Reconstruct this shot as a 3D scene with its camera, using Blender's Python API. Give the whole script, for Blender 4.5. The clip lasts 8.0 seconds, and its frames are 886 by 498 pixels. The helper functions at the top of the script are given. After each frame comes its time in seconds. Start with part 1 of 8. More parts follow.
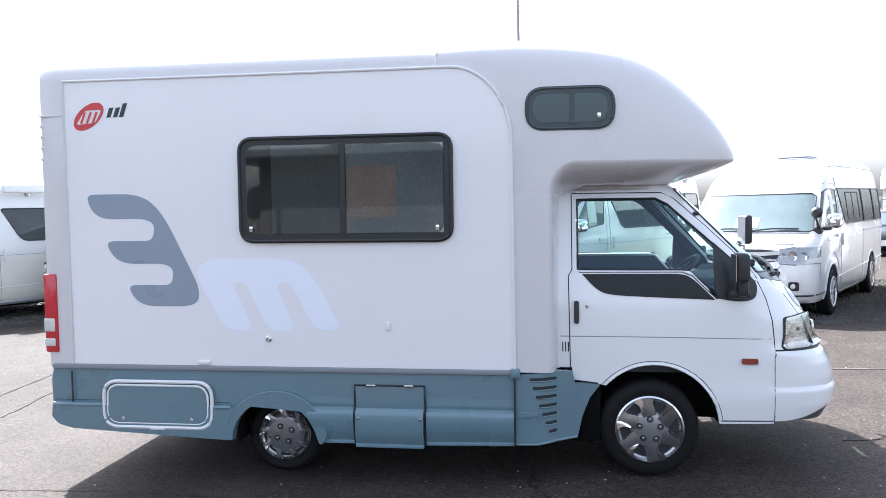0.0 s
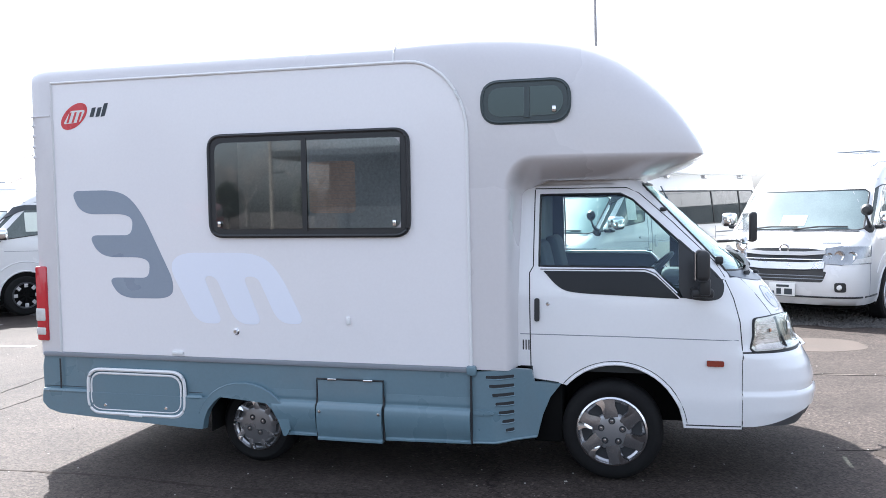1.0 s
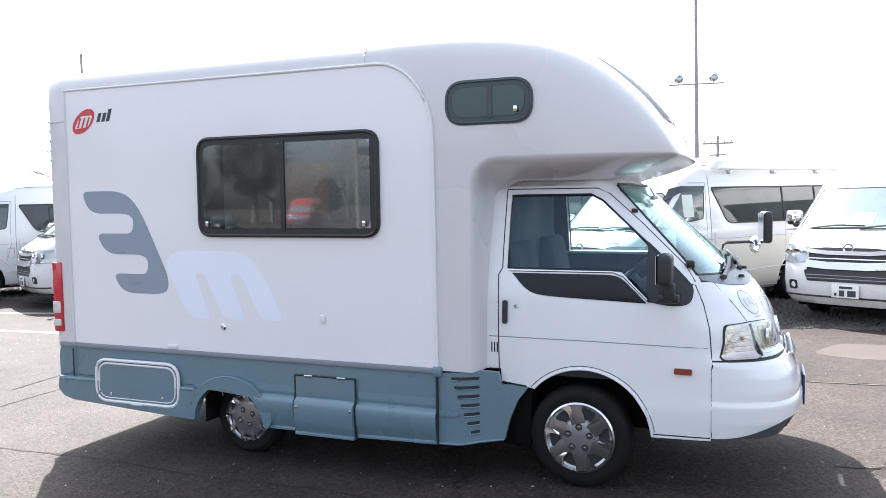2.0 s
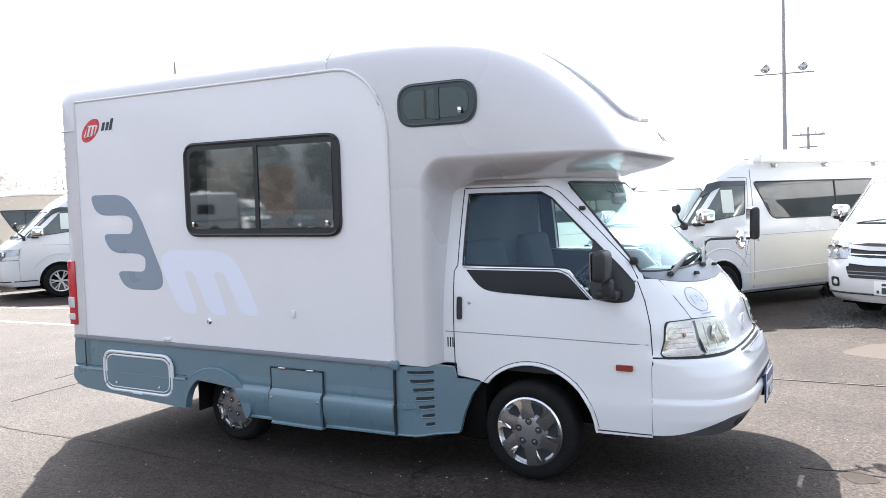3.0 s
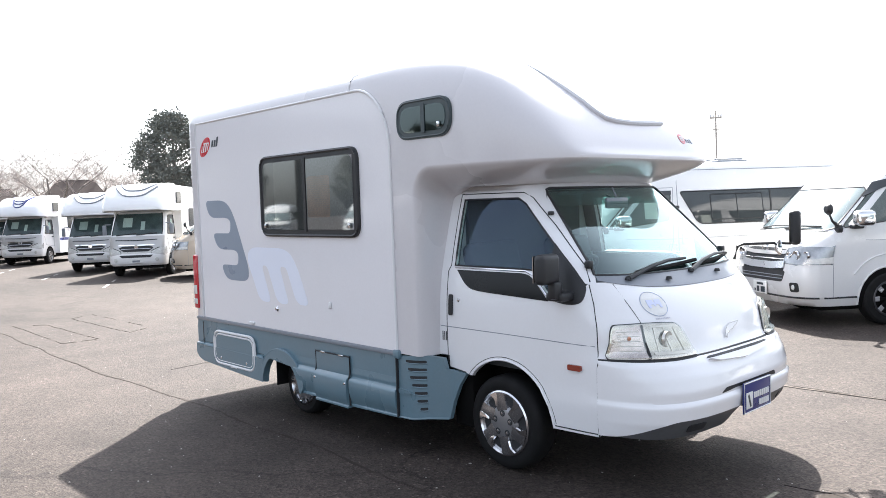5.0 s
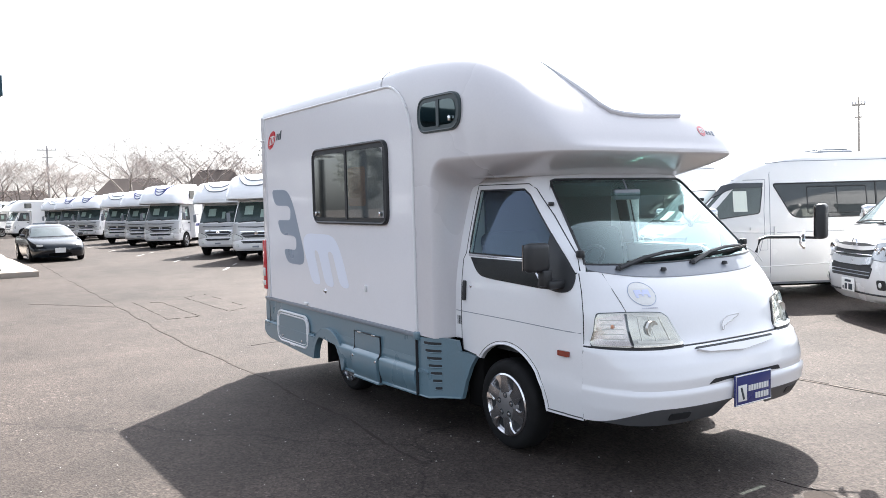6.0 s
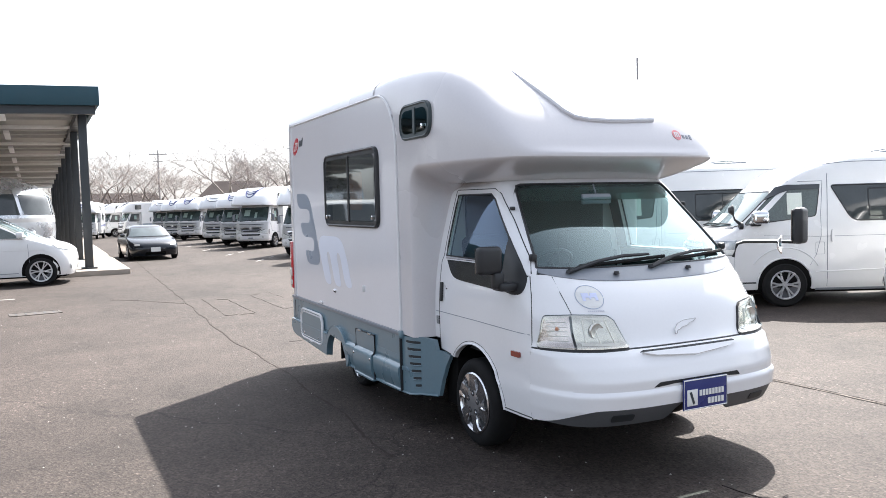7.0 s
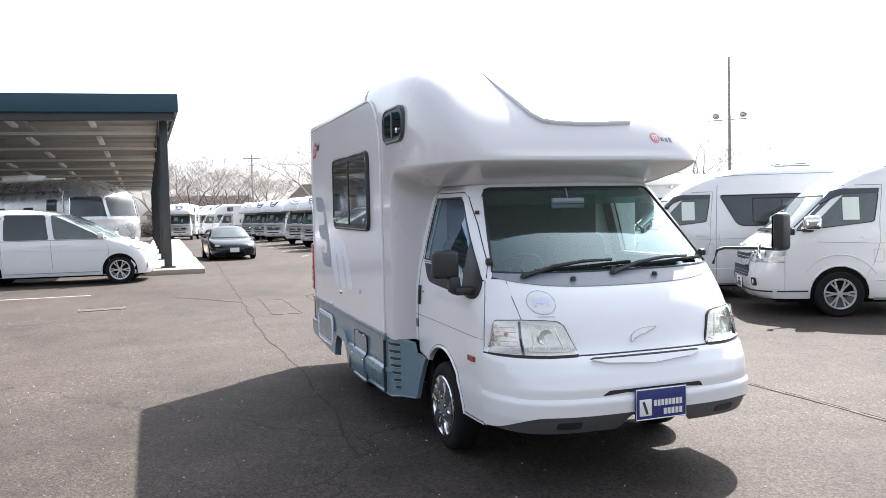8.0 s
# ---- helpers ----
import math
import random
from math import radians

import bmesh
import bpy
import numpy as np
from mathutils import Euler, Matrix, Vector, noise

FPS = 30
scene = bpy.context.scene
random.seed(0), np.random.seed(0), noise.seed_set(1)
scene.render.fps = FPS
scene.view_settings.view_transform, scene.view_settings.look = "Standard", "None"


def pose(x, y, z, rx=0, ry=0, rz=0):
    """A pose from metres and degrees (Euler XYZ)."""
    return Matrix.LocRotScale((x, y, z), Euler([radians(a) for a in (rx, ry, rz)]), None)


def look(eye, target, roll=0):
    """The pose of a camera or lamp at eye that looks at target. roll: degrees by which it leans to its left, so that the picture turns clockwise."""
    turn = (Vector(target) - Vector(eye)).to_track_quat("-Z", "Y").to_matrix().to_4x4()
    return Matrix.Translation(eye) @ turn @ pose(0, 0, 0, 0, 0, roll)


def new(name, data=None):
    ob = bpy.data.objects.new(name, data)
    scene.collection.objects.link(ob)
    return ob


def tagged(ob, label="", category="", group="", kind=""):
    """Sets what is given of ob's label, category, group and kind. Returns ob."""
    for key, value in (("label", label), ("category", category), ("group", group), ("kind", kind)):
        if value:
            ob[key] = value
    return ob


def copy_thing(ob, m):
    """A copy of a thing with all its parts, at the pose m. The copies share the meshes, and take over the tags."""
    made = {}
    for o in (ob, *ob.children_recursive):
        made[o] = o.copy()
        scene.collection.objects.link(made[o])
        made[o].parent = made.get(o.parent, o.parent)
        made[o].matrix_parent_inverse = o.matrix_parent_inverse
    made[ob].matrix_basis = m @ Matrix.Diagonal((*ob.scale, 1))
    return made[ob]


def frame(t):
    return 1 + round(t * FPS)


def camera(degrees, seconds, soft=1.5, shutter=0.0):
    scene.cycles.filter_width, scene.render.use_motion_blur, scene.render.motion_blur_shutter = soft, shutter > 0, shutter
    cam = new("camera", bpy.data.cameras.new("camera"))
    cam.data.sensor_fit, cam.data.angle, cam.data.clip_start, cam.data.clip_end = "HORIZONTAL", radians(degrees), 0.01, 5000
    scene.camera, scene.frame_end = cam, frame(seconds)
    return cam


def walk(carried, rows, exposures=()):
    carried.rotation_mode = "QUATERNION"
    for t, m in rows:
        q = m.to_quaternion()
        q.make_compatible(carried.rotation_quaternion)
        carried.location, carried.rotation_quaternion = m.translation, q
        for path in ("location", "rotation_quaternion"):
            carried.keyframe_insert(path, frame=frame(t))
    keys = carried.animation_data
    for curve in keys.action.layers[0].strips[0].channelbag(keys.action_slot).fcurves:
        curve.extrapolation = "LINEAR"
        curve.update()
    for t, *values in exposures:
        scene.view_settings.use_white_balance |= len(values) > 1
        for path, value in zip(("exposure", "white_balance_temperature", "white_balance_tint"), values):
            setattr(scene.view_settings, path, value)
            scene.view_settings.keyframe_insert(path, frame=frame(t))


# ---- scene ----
cam = camera(58.8, 8.0, soft=0.8)
# the camper stands nose-down by RAKE degrees on the lot; the walk was fitted to the camper's own axes
RAKE, LIFT = 0.7, 0.027
STAND = pose(0.7, 0, LIFT, 0, RAKE, 0) @ pose(-0.7, 0, 0)
PATH = [
    (0, (0.14, -0.065, 1.641), (-0.14, 1.912, 1.531), -0.8),
    (0.5, (0.514, -0.001, 1.637), (0.114, 1.955, 1.522), -0.8),
    (1, (0.891, 0.099, 1.615), (0.396, 2.033, 1.503), -0.8),
    (2.3, (1.896, 0.408, 1.652), (1.08, 2.231, 1.535), -0.95),
    (2.5, (2.051, 0.443, 1.643), (1.197, 2.248, 1.534), -1.1),
    (3, (2.459, 0.558, 1.639), (1.504, 2.311, 1.514), -1.5),
    (3.5, (2.8, 0.704, 1.633), (1.717, 2.379, 1.486), -1.3),
    (4, (3.176, 0.847, 1.642), (1.935, 2.411, 1.529), -1.5),
    (4.2, (3.357, 0.912, 1.635), (2.06, 2.432, 1.533), -1.6),
    (5.5, (4.384, 1.42, 1.647), (2.826, 2.667, 1.517), -1.6),
    (6, (4.717, 1.649, 1.62), (3.053, 2.75, 1.492), -1.3),
    (6.5, (5.01, 1.955, 1.635), (3.27, 2.934, 1.522), -1.5),
    (7, (5.322, 2.29, 1.625), (3.531, 3.173, 1.505), -1.4),
    (7.5, (5.489, 2.649, 1.607), (3.655, 3.434, 1.476), -1.2),
    (8, (5.669, 3.031, 1.611), (3.787, 3.699, 1.504), -1.2),
]
walk(cam, [(t, STAND @ look(eye, target, roll)) for t, eye, target, roll in PATH],
     [(0.0, 2.25, 5720, 10), (1.2, 2.22, 5790, 10), (2.5, 2.25, 5990, 10), (4.0, 2.17, 6090, 10), (6.0, 2.03, 6110, 10), (8.0, 1.89, 6100, 10)])

# ---- world and sun ----
SUN_DIR = Vector((-0.62, 0.71, 1.02)).normalized()
world = bpy.data.worlds.new("hazy_sky")
scene.world = world
world.use_nodes = True
wn = world.node_tree.nodes
wl = world.node_tree.links
wn.clear()
sky = wn.new("ShaderNodeTexSky")
sky.sky_type = "NISHITA"
sky.sun_disc = False
sky.sun_elevation = math.asin(SUN_DIR.z)
sky.sun_rotation = math.atan2(SUN_DIR.x, SUN_DIR.y)
sky.air_density, sky.dust_density, sky.ozone_density = 1.0, 4.0, 1.0
hue = wn.new("ShaderNodeHueSaturation")
hue.inputs["Saturation"].default_value = 0.36
back = wn.new("ShaderNodeBackground")
back.inputs["Strength"].default_value = 0.1
wout = wn.new("ShaderNodeOutputWorld")
wl.new(sky.outputs[0], hue.inputs["Color"])
wl.new(hue.outputs[0], back.inputs["Color"])
wl.new(back.outputs[0], wout.inputs["Surface"])
sun = bpy.data.lights.new("sun", "SUN")
sun.energy, sun.angle, sun.color = 4.6, radians(0.55), (1.0, 0.93, 0.83)
sun_ob = new("sun", sun)
sun_ob.matrix_world = look(SUN_DIR * 50, (0, 0, 0))


# ---- materials ----
def mat(name, color, rough=0.5, metal=0.0, vary=0.06, scale=3.0, fine=60.0, bump=0.0, coat=0.0, spec=0.5, dirt=None, dirt_amount=0.0, dirt_scale=1.4):
    """A painted or plain surface: two scales of variation in colour and gloss, fine relief, and stains of another colour."""
    m = bpy.data.materials.new(name)
    m.use_nodes = True
    nt = m.node_tree
    b = nt.nodes["Principled BSDF"]
    b.inputs["Metallic"].default_value = metal
    b.inputs["Coat Weight"].default_value = coat
    b.inputs["Coat Roughness"].default_value = 0.06
    b.inputs["Specular IOR Level"].default_value = spec
    tc = nt.nodes.new("ShaderNodeTexCoord")
    n1 = nt.nodes.new("ShaderNodeTexNoise")
    n1.inputs["Scale"].default_value, n1.inputs["Detail"].default_value = scale, 5.0
    n2 = nt.nodes.new("ShaderNodeTexNoise")
    n2.inputs["Scale"].default_value, n2.inputs["Detail"].default_value = fine, 3.0
    for n in (n1, n2):
        nt.links.new(tc.outputs["Object"], n.inputs["Vector"])
    add = nt.nodes.new("ShaderNodeMath")
    add.operation = "ADD"
    nt.links.new(n1.outputs["Fac"], add.inputs[0])
    nt.links.new(n2.outputs["Fac"], add.inputs[1])
    ramp = nt.nodes.new("ShaderNodeMapRange")
    ramp.inputs["From Min"].default_value, ramp.inputs["From Max"].default_value = 0.6, 1.4
    ramp.inputs["To Min"].default_value, ramp.inputs["To Max"].default_value = 1 - vary, 1 + vary
    nt.links.new(add.outputs[0], ramp.inputs["Value"])
    mul = nt.nodes.new("ShaderNodeVectorMath")
    mul.operation = "SCALE"
    mul.inputs[0].default_value = color
    nt.links.new(ramp.outputs[0], mul.inputs["Scale"])
    col = mul.outputs[0]
    if dirt:
        n3 = nt.nodes.new("ShaderNodeTexNoise")
        n3.inputs["Scale"].default_value, n3.inputs["Detail"].default_value = dirt_scale, 8.0
        n3.inputs["Roughness"].default_value = 0.65
        nt.links.new(tc.outputs["Object"], n3.inputs["Vector"])
        dr = nt.nodes.new("ShaderNodeMapRange")
        dr.inputs["From Min"].default_value, dr.inputs["From Max"].default_value = 0.52, 0.75
        dr.inputs["To Max"].default_value = dirt_amount
        nt.links.new(n3.outputs["Fac"], dr.inputs["Value"])
        mx = nt.nodes.new("ShaderNodeMix")
        mx.data_type = "RGBA"
        mx.inputs["B"].default_value = (*dirt, 1)
        nt.links.new(dr.outputs[0], mx.inputs["Factor"])
        nt.links.new(col, mx.inputs["A"])
        col = mx.outputs["Result"]
    nt.links.new(col, b.inputs["Base Color"])
    rr = nt.nodes.new("ShaderNodeMapRange")
    rr.inputs["From Min"].default_value, rr.inputs["From Max"].default_value = 0.3, 0.7
    rr.inputs["To Min"].default_value, rr.inputs["To Max"].default_value = max(0.02, rough * 0.8), min(1, rough * 1.2)
    nt.links.new(n1.outputs["Fac"], rr.inputs["Value"])
    nt.links.new(rr.outputs[0], b.inputs["Roughness"])
    if bump:
        bp = nt.nodes.new("ShaderNodeBump")
        bp.inputs["Strength"].default_value, bp.inputs["Distance"].default_value = bump, 0.004
        nt.links.new(n2.outputs["Fac"], bp.inputs["Height"])
        nt.links.new(bp.outputs[0], b.inputs["Normal"])
    return m


def glass(name, tint, amount, rough=0.0, base=0.10, sheen=(0.9, 1, 1)):
    """Tinted thin glass: a clear tinted sheet under a glossy skin, by Fresnel."""
    m = bpy.data.materials.new(name)
    m.use_nodes = True
    nt = m.node_tree
    nt.nodes.clear()
    out = nt.nodes.new("ShaderNodeOutputMaterial")
    mix = nt.nodes.new("ShaderNodeMixShader")
    tr = nt.nodes.new("ShaderNodeBsdfTransparent")
    tr.inputs["Color"].default_value = (*[c * amount for c in tint], 1)
    gl = nt.nodes.new("ShaderNodeBsdfGlossy")
    gl.inputs["Roughness"].default_value = rough
    gl.inputs["Color"].default_value = (*sheen, 1)
    lw = nt.nodes.new("ShaderNodeLayerWeight")
    pw = nt.nodes.new("ShaderNodeMath")
    pw.operation = "POWER"
    pw.inputs[1].default_value = 3.0
    nt.links.new(lw.outputs["Facing"], pw.inputs[0])
    fr = nt.nodes.new("ShaderNodeMath")
    fr.operation = "MULTIPLY_ADD"
    fr.inputs[1].default_value, fr.inputs[2].default_value = 0.85, base
    nt.links.new(pw.outputs[0], fr.inputs[0])
    nt.links.new(fr.outputs[0], mix.inputs["Fac"])
    nt.links.new(tr.outputs[0], mix.inputs[1])
    nt.links.new(gl.outputs[0], mix.inputs[2])
    nt.links.new(mix.outputs[0], out.inputs["Surface"])
    return m


M_SHELL = mat("moulded_shell_gelcoat", (0.655, 0.635, 0.645), 0.3, coat=0.7, vary=0.025, scale=0.5)
M_PANEL = mat("white_side_panel", (0.84, 0.825, 0.84), 0.22, coat=0.5, vary=0.02, scale=0.7, dirt=(0.6, 0.58, 0.55), dirt_amount=0.1)
M_CAB = mat("white_car_paint", (0.82, 0.82, 0.83), 0.2, coat=0.8, vary=0.015, scale=1.0, dirt=(0.6, 0.58, 0.55), dirt_amount=0.08)
M_HOME = mat("motorhome_white_paint", (0.84, 0.84, 0.84), 0.22, coat=0.7, vary=0.02, dirt=(0.55, 0.53, 0.5), dirt_amount=0.12)
M_VAN = mat("van_white_paint", (0.71, 0.71, 0.71), 0.24, coat=0.7, vary=0.02, dirt=(0.55, 0.53, 0.5), dirt_amount=0.12)
M_CREAM = mat("cream_paint", (0.76, 0.73, 0.65), 0.22, coat=0.7, vary=0.02, dirt=(0.5, 0.46, 0.4), dirt_amount=0.12)
M_BEIGE = mat("beige_paint", (0.52, 0.44, 0.35), 0.25, coat=0.7, vary=0.03)
M_BLUE = mat("blue_grey_skirt_paint", (0.135, 0.215, 0.26), 0.3, coat=0.4, vary=0.06, scale=2.0, dirt=(0.2, 0.22, 0.23), dirt_amount=0.35)
M_DECAL_GREY = mat("grey_blue_decal", (0.28, 0.325, 0.39), 0.3, vary=0.03)
M_DECAL_PALE = mat("pale_blue_decal", (0.85, 0.88, 0.97), 0.22, vary=0.01)
M_RED = mat("red_decal", (0.6, 0.05, 0.06), 0.3)
M_INK = mat("dark_ink", (0.03, 0.04, 0.05), 0.4)
M_SEAM = mat("dark_joint", (0.02, 0.022, 0.025), 0.6)
M_BLACK = mat("black_plastic", (0.02, 0.021, 0.023), 0.45, vary=0.15, fine=200, bump=0.15)
M_GLOSSBLACK = mat("gloss_black_film", (0.008, 0.009, 0.011), 0.18, spec=0.25)
M_RUBBER = mat("tyre_rubber", (0.0075, 0.0075, 0.008), 0.8, vary=0.2, fine=120, bump=0.3, spec=0.25, dirt=(0.018, 0.017, 0.016), dirt_amount=0.5, dirt_scale=8)
M_CHROME = mat("chrome", (0.75, 0.75, 0.76), 0.08, metal=1.0, vary=0.03)
M_ALLOY = mat("silver_wheel_paint", (0.44, 0.44, 0.45), 0.25, metal=0.8, vary=0.06)
M_BRIGHTRIM = mat("bright_machined_rim", (0.60, 0.60, 0.61), 0.25, metal=0.55, vary=0.08)
M_HUBGREY = mat("grey_hub_plastic", (0.31, 0.31, 0.32), 0.3, metal=0.65, vary=0.05)
M_SPOKE = mat("satin_spoke_plastic", (0.36, 0.36, 0.37), 0.22, metal=0.9, vary=0.05)
M_HUBCHROME = mat("chromed_plastic", (0.72, 0.72, 0.74), 0.2, metal=1.0, vary=0.05)
M_DARKALLOY = mat("dark_wheel_recess", (0.06, 0.06, 0.065), 0.4, metal=0.5)
M_TRIM = mat("grey_trim", (0.22, 0.24, 0.27), 0.4, vary=0.05)
M_WHITETRIM = mat("white_trim", (0.78, 0.78, 0.78), 0.35, vary=0.02)
M_SILVER = mat("silver_grey_paint", (0.50, 0.49, 0.48), 0.32, metal=0.3, coat=0.3, vary=0.05)
M_UNDER = mat("underbody_black", (0.005, 0.005, 0.005), 0.9, spec=0.1)
M_BUMPER_LOW = mat("grey_lower_bumper", (0.085, 0.088, 0.093), 0.5, vary=0.06)
M_ORANGE = mat("orange_lens", (0.24, 0.036, 0.02), 0.15, coat=0.5)
M_AMBER = mat("amber_bulb", (0.55, 0.26, 0.16), 0.2, coat=0.3)
M_REDLENS = mat("red_lens", (0.5, 0.02, 0.03), 0.15, coat=0.6)
M_LENS = mat("clear_lamp_lens", (0.62, 0.62, 0.60), 0.12, coat=0.8, vary=0.25, scale=9.0, fine=22)
M_LAMPBACK = mat("fluted_reflector", (0.62, 0.60, 0.55), 0.16, metal=0.85, vary=0.25, scale=7.0, fine=18, bump=1.0)
M_LAMPBACK2 = mat("clear_signal_lens", (0.60, 0.54, 0.53), 0.16, metal=0.8, vary=0.22, scale=11.0, fine=34, bump=0.9)
M_FACET = mat("bright_reflector", (0.74, 0.72, 0.67), 0.16, metal=0.6, vary=0.12, scale=20)
M_NAVY = mat("navy_plate", (0.02, 0.03, 0.16), 0.3, coat=0.3)
M_PLATEWHITE = mat("plate_white", (0.75, 0.75, 0.73), 0.4)
M_SEAT = mat("seat_fabric", (0.055, 0.062, 0.065), 0.9, vary=0.12, fine=300, bump=0.3)
M_DASH = mat("dashboard_plastic", (0.045, 0.05, 0.052), 0.7, vary=0.06)
M_CURTAIN = mat("rust_curtain", (0.60, 0.40, 0.32), 0.9, vary=0.25, scale=9)
M_BLIND = mat("grey_pleated_blind", (0.40, 0.39, 0.40), 0.8, vary=0.3, scale=2.5)
M_BLINDBROWN = mat("brown_grey_pleated_blind", (0.20, 0.185, 0.17), 0.8, vary=0.3, scale=2.5)
M_PAPER = mat("paper", (0.7, 0.75, 0.68), 0.8)
M_STEEL = mat("painted_steel_dark", (0.03, 0.035, 0.04), 0.5)
M_TEAL = mat("teal_fascia_paint", (0.010, 0.050, 0.072), 0.5, vary=0.08)
M_PURLIN = mat("galvanised_purlin", (0.75, 0.75, 0.72), 0.5, metal=0.2, vary=0.1)
M_ROOFSHEET = mat("roof_sheet_underside", (0.40, 0.395, 0.375), 0.6, metal=0.2, vary=0.12)
M_CONCRETE = mat("concrete", (0.27, 0.235, 0.20), 0.9, vary=0.12, fine=40, bump=0.4, dirt=(0.25, 0.23, 0.2), dirt_amount=0.4)
M_ALUMINIUM = mat("polished_aluminium", (0.56, 0.57, 0.59), 0.28, metal=0.9, vary=0.05)
M_LINE = mat("worn_road_paint", (0.23, 0.22, 0.205), 0.8, vary=0.2, fine=80, dirt=(0.2, 0.19, 0.18), dirt_amount=0.9, dirt_scale=9)
M_REDPAINT = mat("red_truck_paint", (0.35, 0.03, 0.04), 0.3, coat=0.4)
M_CARBLACK = mat("black_car_paint", (0.008, 0.011, 0.016), 0.14, coat=0.3, spec=0.4)
# bark and twigs carry the distant haze as a paler colour
M_BARK = mat("bark", (0.20, 0.175, 0.155), 0.95, vary=0.2, fine=30, bump=0.6)
M_TWIG = mat("twigs", (0.32, 0.28, 0.26), 0.95, vary=0.2, spec=0.1)
M_LEAF = mat("evergreen_leaf", (0.15, 0.16, 0.14), 0.7, vary=0.3)
M_SHOPWALL = mat("dark_wall_panel", (0.06, 0.05, 0.045), 0.7, vary=0.1)
M_ROOFTILE = mat("brown_roof", (0.055, 0.046, 0.044), 0.9, vary=0.25, scale=1.2, spec=0.05)
M_FARWALL = mat("far_wall", (0.5, 0.46, 0.4), 0.9)
M_POLE = mat("grey_pole", (0.36, 0.35, 0.35), 0.6)
G_CAB = glass("cab_glass", (0.80, 1.0, 0.97), 0.9, 0.0, 0.125, (0.80, 0.98, 1.0))
G_SHADE = glass("green_windscreen_band", (0.25, 0.5, 0.45), 0.5)
G_DARK = glass("smoked_acrylic", (0.52, 0.56, 0.56), 0.95, 0.03, 0.12, (0.96, 1, 1))
G_TEAL = glass("teal_smoked_acrylic", (0.30, 0.42, 0.44), 0.34, 0.03, 0.07, (0.84, 1, 1))
M_TEALFRAME = mat("dark_teal_window_frame", (0.048, 0.066, 0.070), 0.4, vary=0.08)
# blue sheen colour stands in for the bluer sky mirrored away from the sun
G_SIDE = glass("tinted_side_glass", (0.84, 1.0, 0.98), 0.86, 0.0, 0.045, (0.60, 0.74, 1.0))
G_LAMP = glass("lamp_glass", (1.0, 0.985, 0.95), 0.93)


def asphalt_material():
    m = bpy.data.materials.new("weathered_asphalt")
    m.use_nodes = True
    nt = m.node_tree
    b = nt.nodes["Principled BSDF"]
    tc = nt.nodes.new("ShaderNodeTexCoord")

    def noise_node(scale, detail=6.0, rough=0.6):
        n = nt.nodes.new("ShaderNodeTexNoise")
        n.inputs["Scale"].default_value, n.inputs["Detail"].default_value, n.inputs["Roughness"].default_value = scale, detail, rough
        nt.links.new(tc.outputs["Object"], n.inputs["Vector"])
        return n

    big, mid, grit = noise_node(0.22), noise_node(1.7), noise_node(95, 2.0)
    vor = nt.nodes.new("ShaderNodeTexVoronoi")
    vor.inputs["Scale"].default_value = 70
    nt.links.new(tc.outputs["Object"], vor.inputs["Vector"])
    ramp = nt.nodes.new("ShaderNodeValToRGB")
    ramp.color_ramp.elements[0].position, ramp.color_ramp.elements[0].color = 0.37, (0.0280, 0.0224, 0.0196, 1)
    ramp.color_ramp.elements[1].position, ramp.color_ramp.elements[1].color = 0.66, (0.0594, 0.0472, 0.0408, 1)
    sm = nt.nodes.new("ShaderNodeMath")
    sm.operation = "MULTIPLY_ADD"
    sm.inputs[1].default_value = 0.6
    nt.links.new(big.outputs["Fac"], sm.inputs[0])
    hm = nt.nodes.new("ShaderNodeMath")
    hm.operation = "MULTIPLY"
    hm.inputs[1].default_value = 0.4
    nt.links.new(mid.outputs["Fac"], hm.inputs[0])
    nt.links.new(hm.outputs[0], sm.inputs[2])
    nt.links.new(sm.outputs[0], ramp.inputs["Fac"])
    # stones of the wearing course
    st = nt.nodes.new("ShaderNodeMapRange")
    st.inputs["From Min"].default_value, st.inputs["From Max"].default_value = 0.0, 1.0
    st.inputs["To Min"].default_value, st.inputs["To Max"].default_value = 0.55, 1.5
    sep = nt.nodes.new("ShaderNodeSeparateColor")
    nt.links.new(vor.outputs["Color"], sep.inputs[0])
    nt.links.new(sep.outputs[0], st.inputs["Value"])
    # scattered pale stones, more of them in some areas
    pale = nt.nodes.new("ShaderNodeMapRange")
    pale.inputs["From Min"].default_value, pale.inputs["From Max"].default_value = 0.945, 0.98
    pale.inputs["To Min"].default_value, pale.inputs["To Max"].default_value = 0.0, 1.7
    nt.links.new(sep.outputs[1], pale.inputs["Value"])
    area = nt.nodes.new("ShaderNodeMapRange")
    area.inputs["From Min"].default_value, area.inputs["From Max"].default_value = 0.40, 0.62
    area.inputs["To Min"].default_value, area.inputs["To Max"].default_value = 0.15, 1.0
    nt.links.new(noise_node(0.35, 4.0).outputs["Fac"], area.inputs["Value"])
    pm = nt.nodes.new("ShaderNodeMath")
    pm.operation = "MULTIPLY_ADD"
    nt.links.new(pale.outputs[0], pm.inputs[0])
    nt.links.new(area.outputs[0], pm.inputs[1])
    nt.links.new(st.outputs[0], pm.inputs[2])
    mul = nt.nodes.new("ShaderNodeVectorMath")
    mul.operation = "SCALE"
    nt.links.new(ramp.outputs[0], mul.inputs[0])
    nt.links.new(pm.outputs[0], mul.inputs["Scale"])
    # hairline cracks
    warp = nt.nodes.new("ShaderNodeVectorMath")
    warp.operation = "MULTIPLY_ADD"
    warp.inputs[1].default_value = (0.9, 0.9, 0)
    nt.links.new(mid.outputs["Color"], warp.inputs[0])
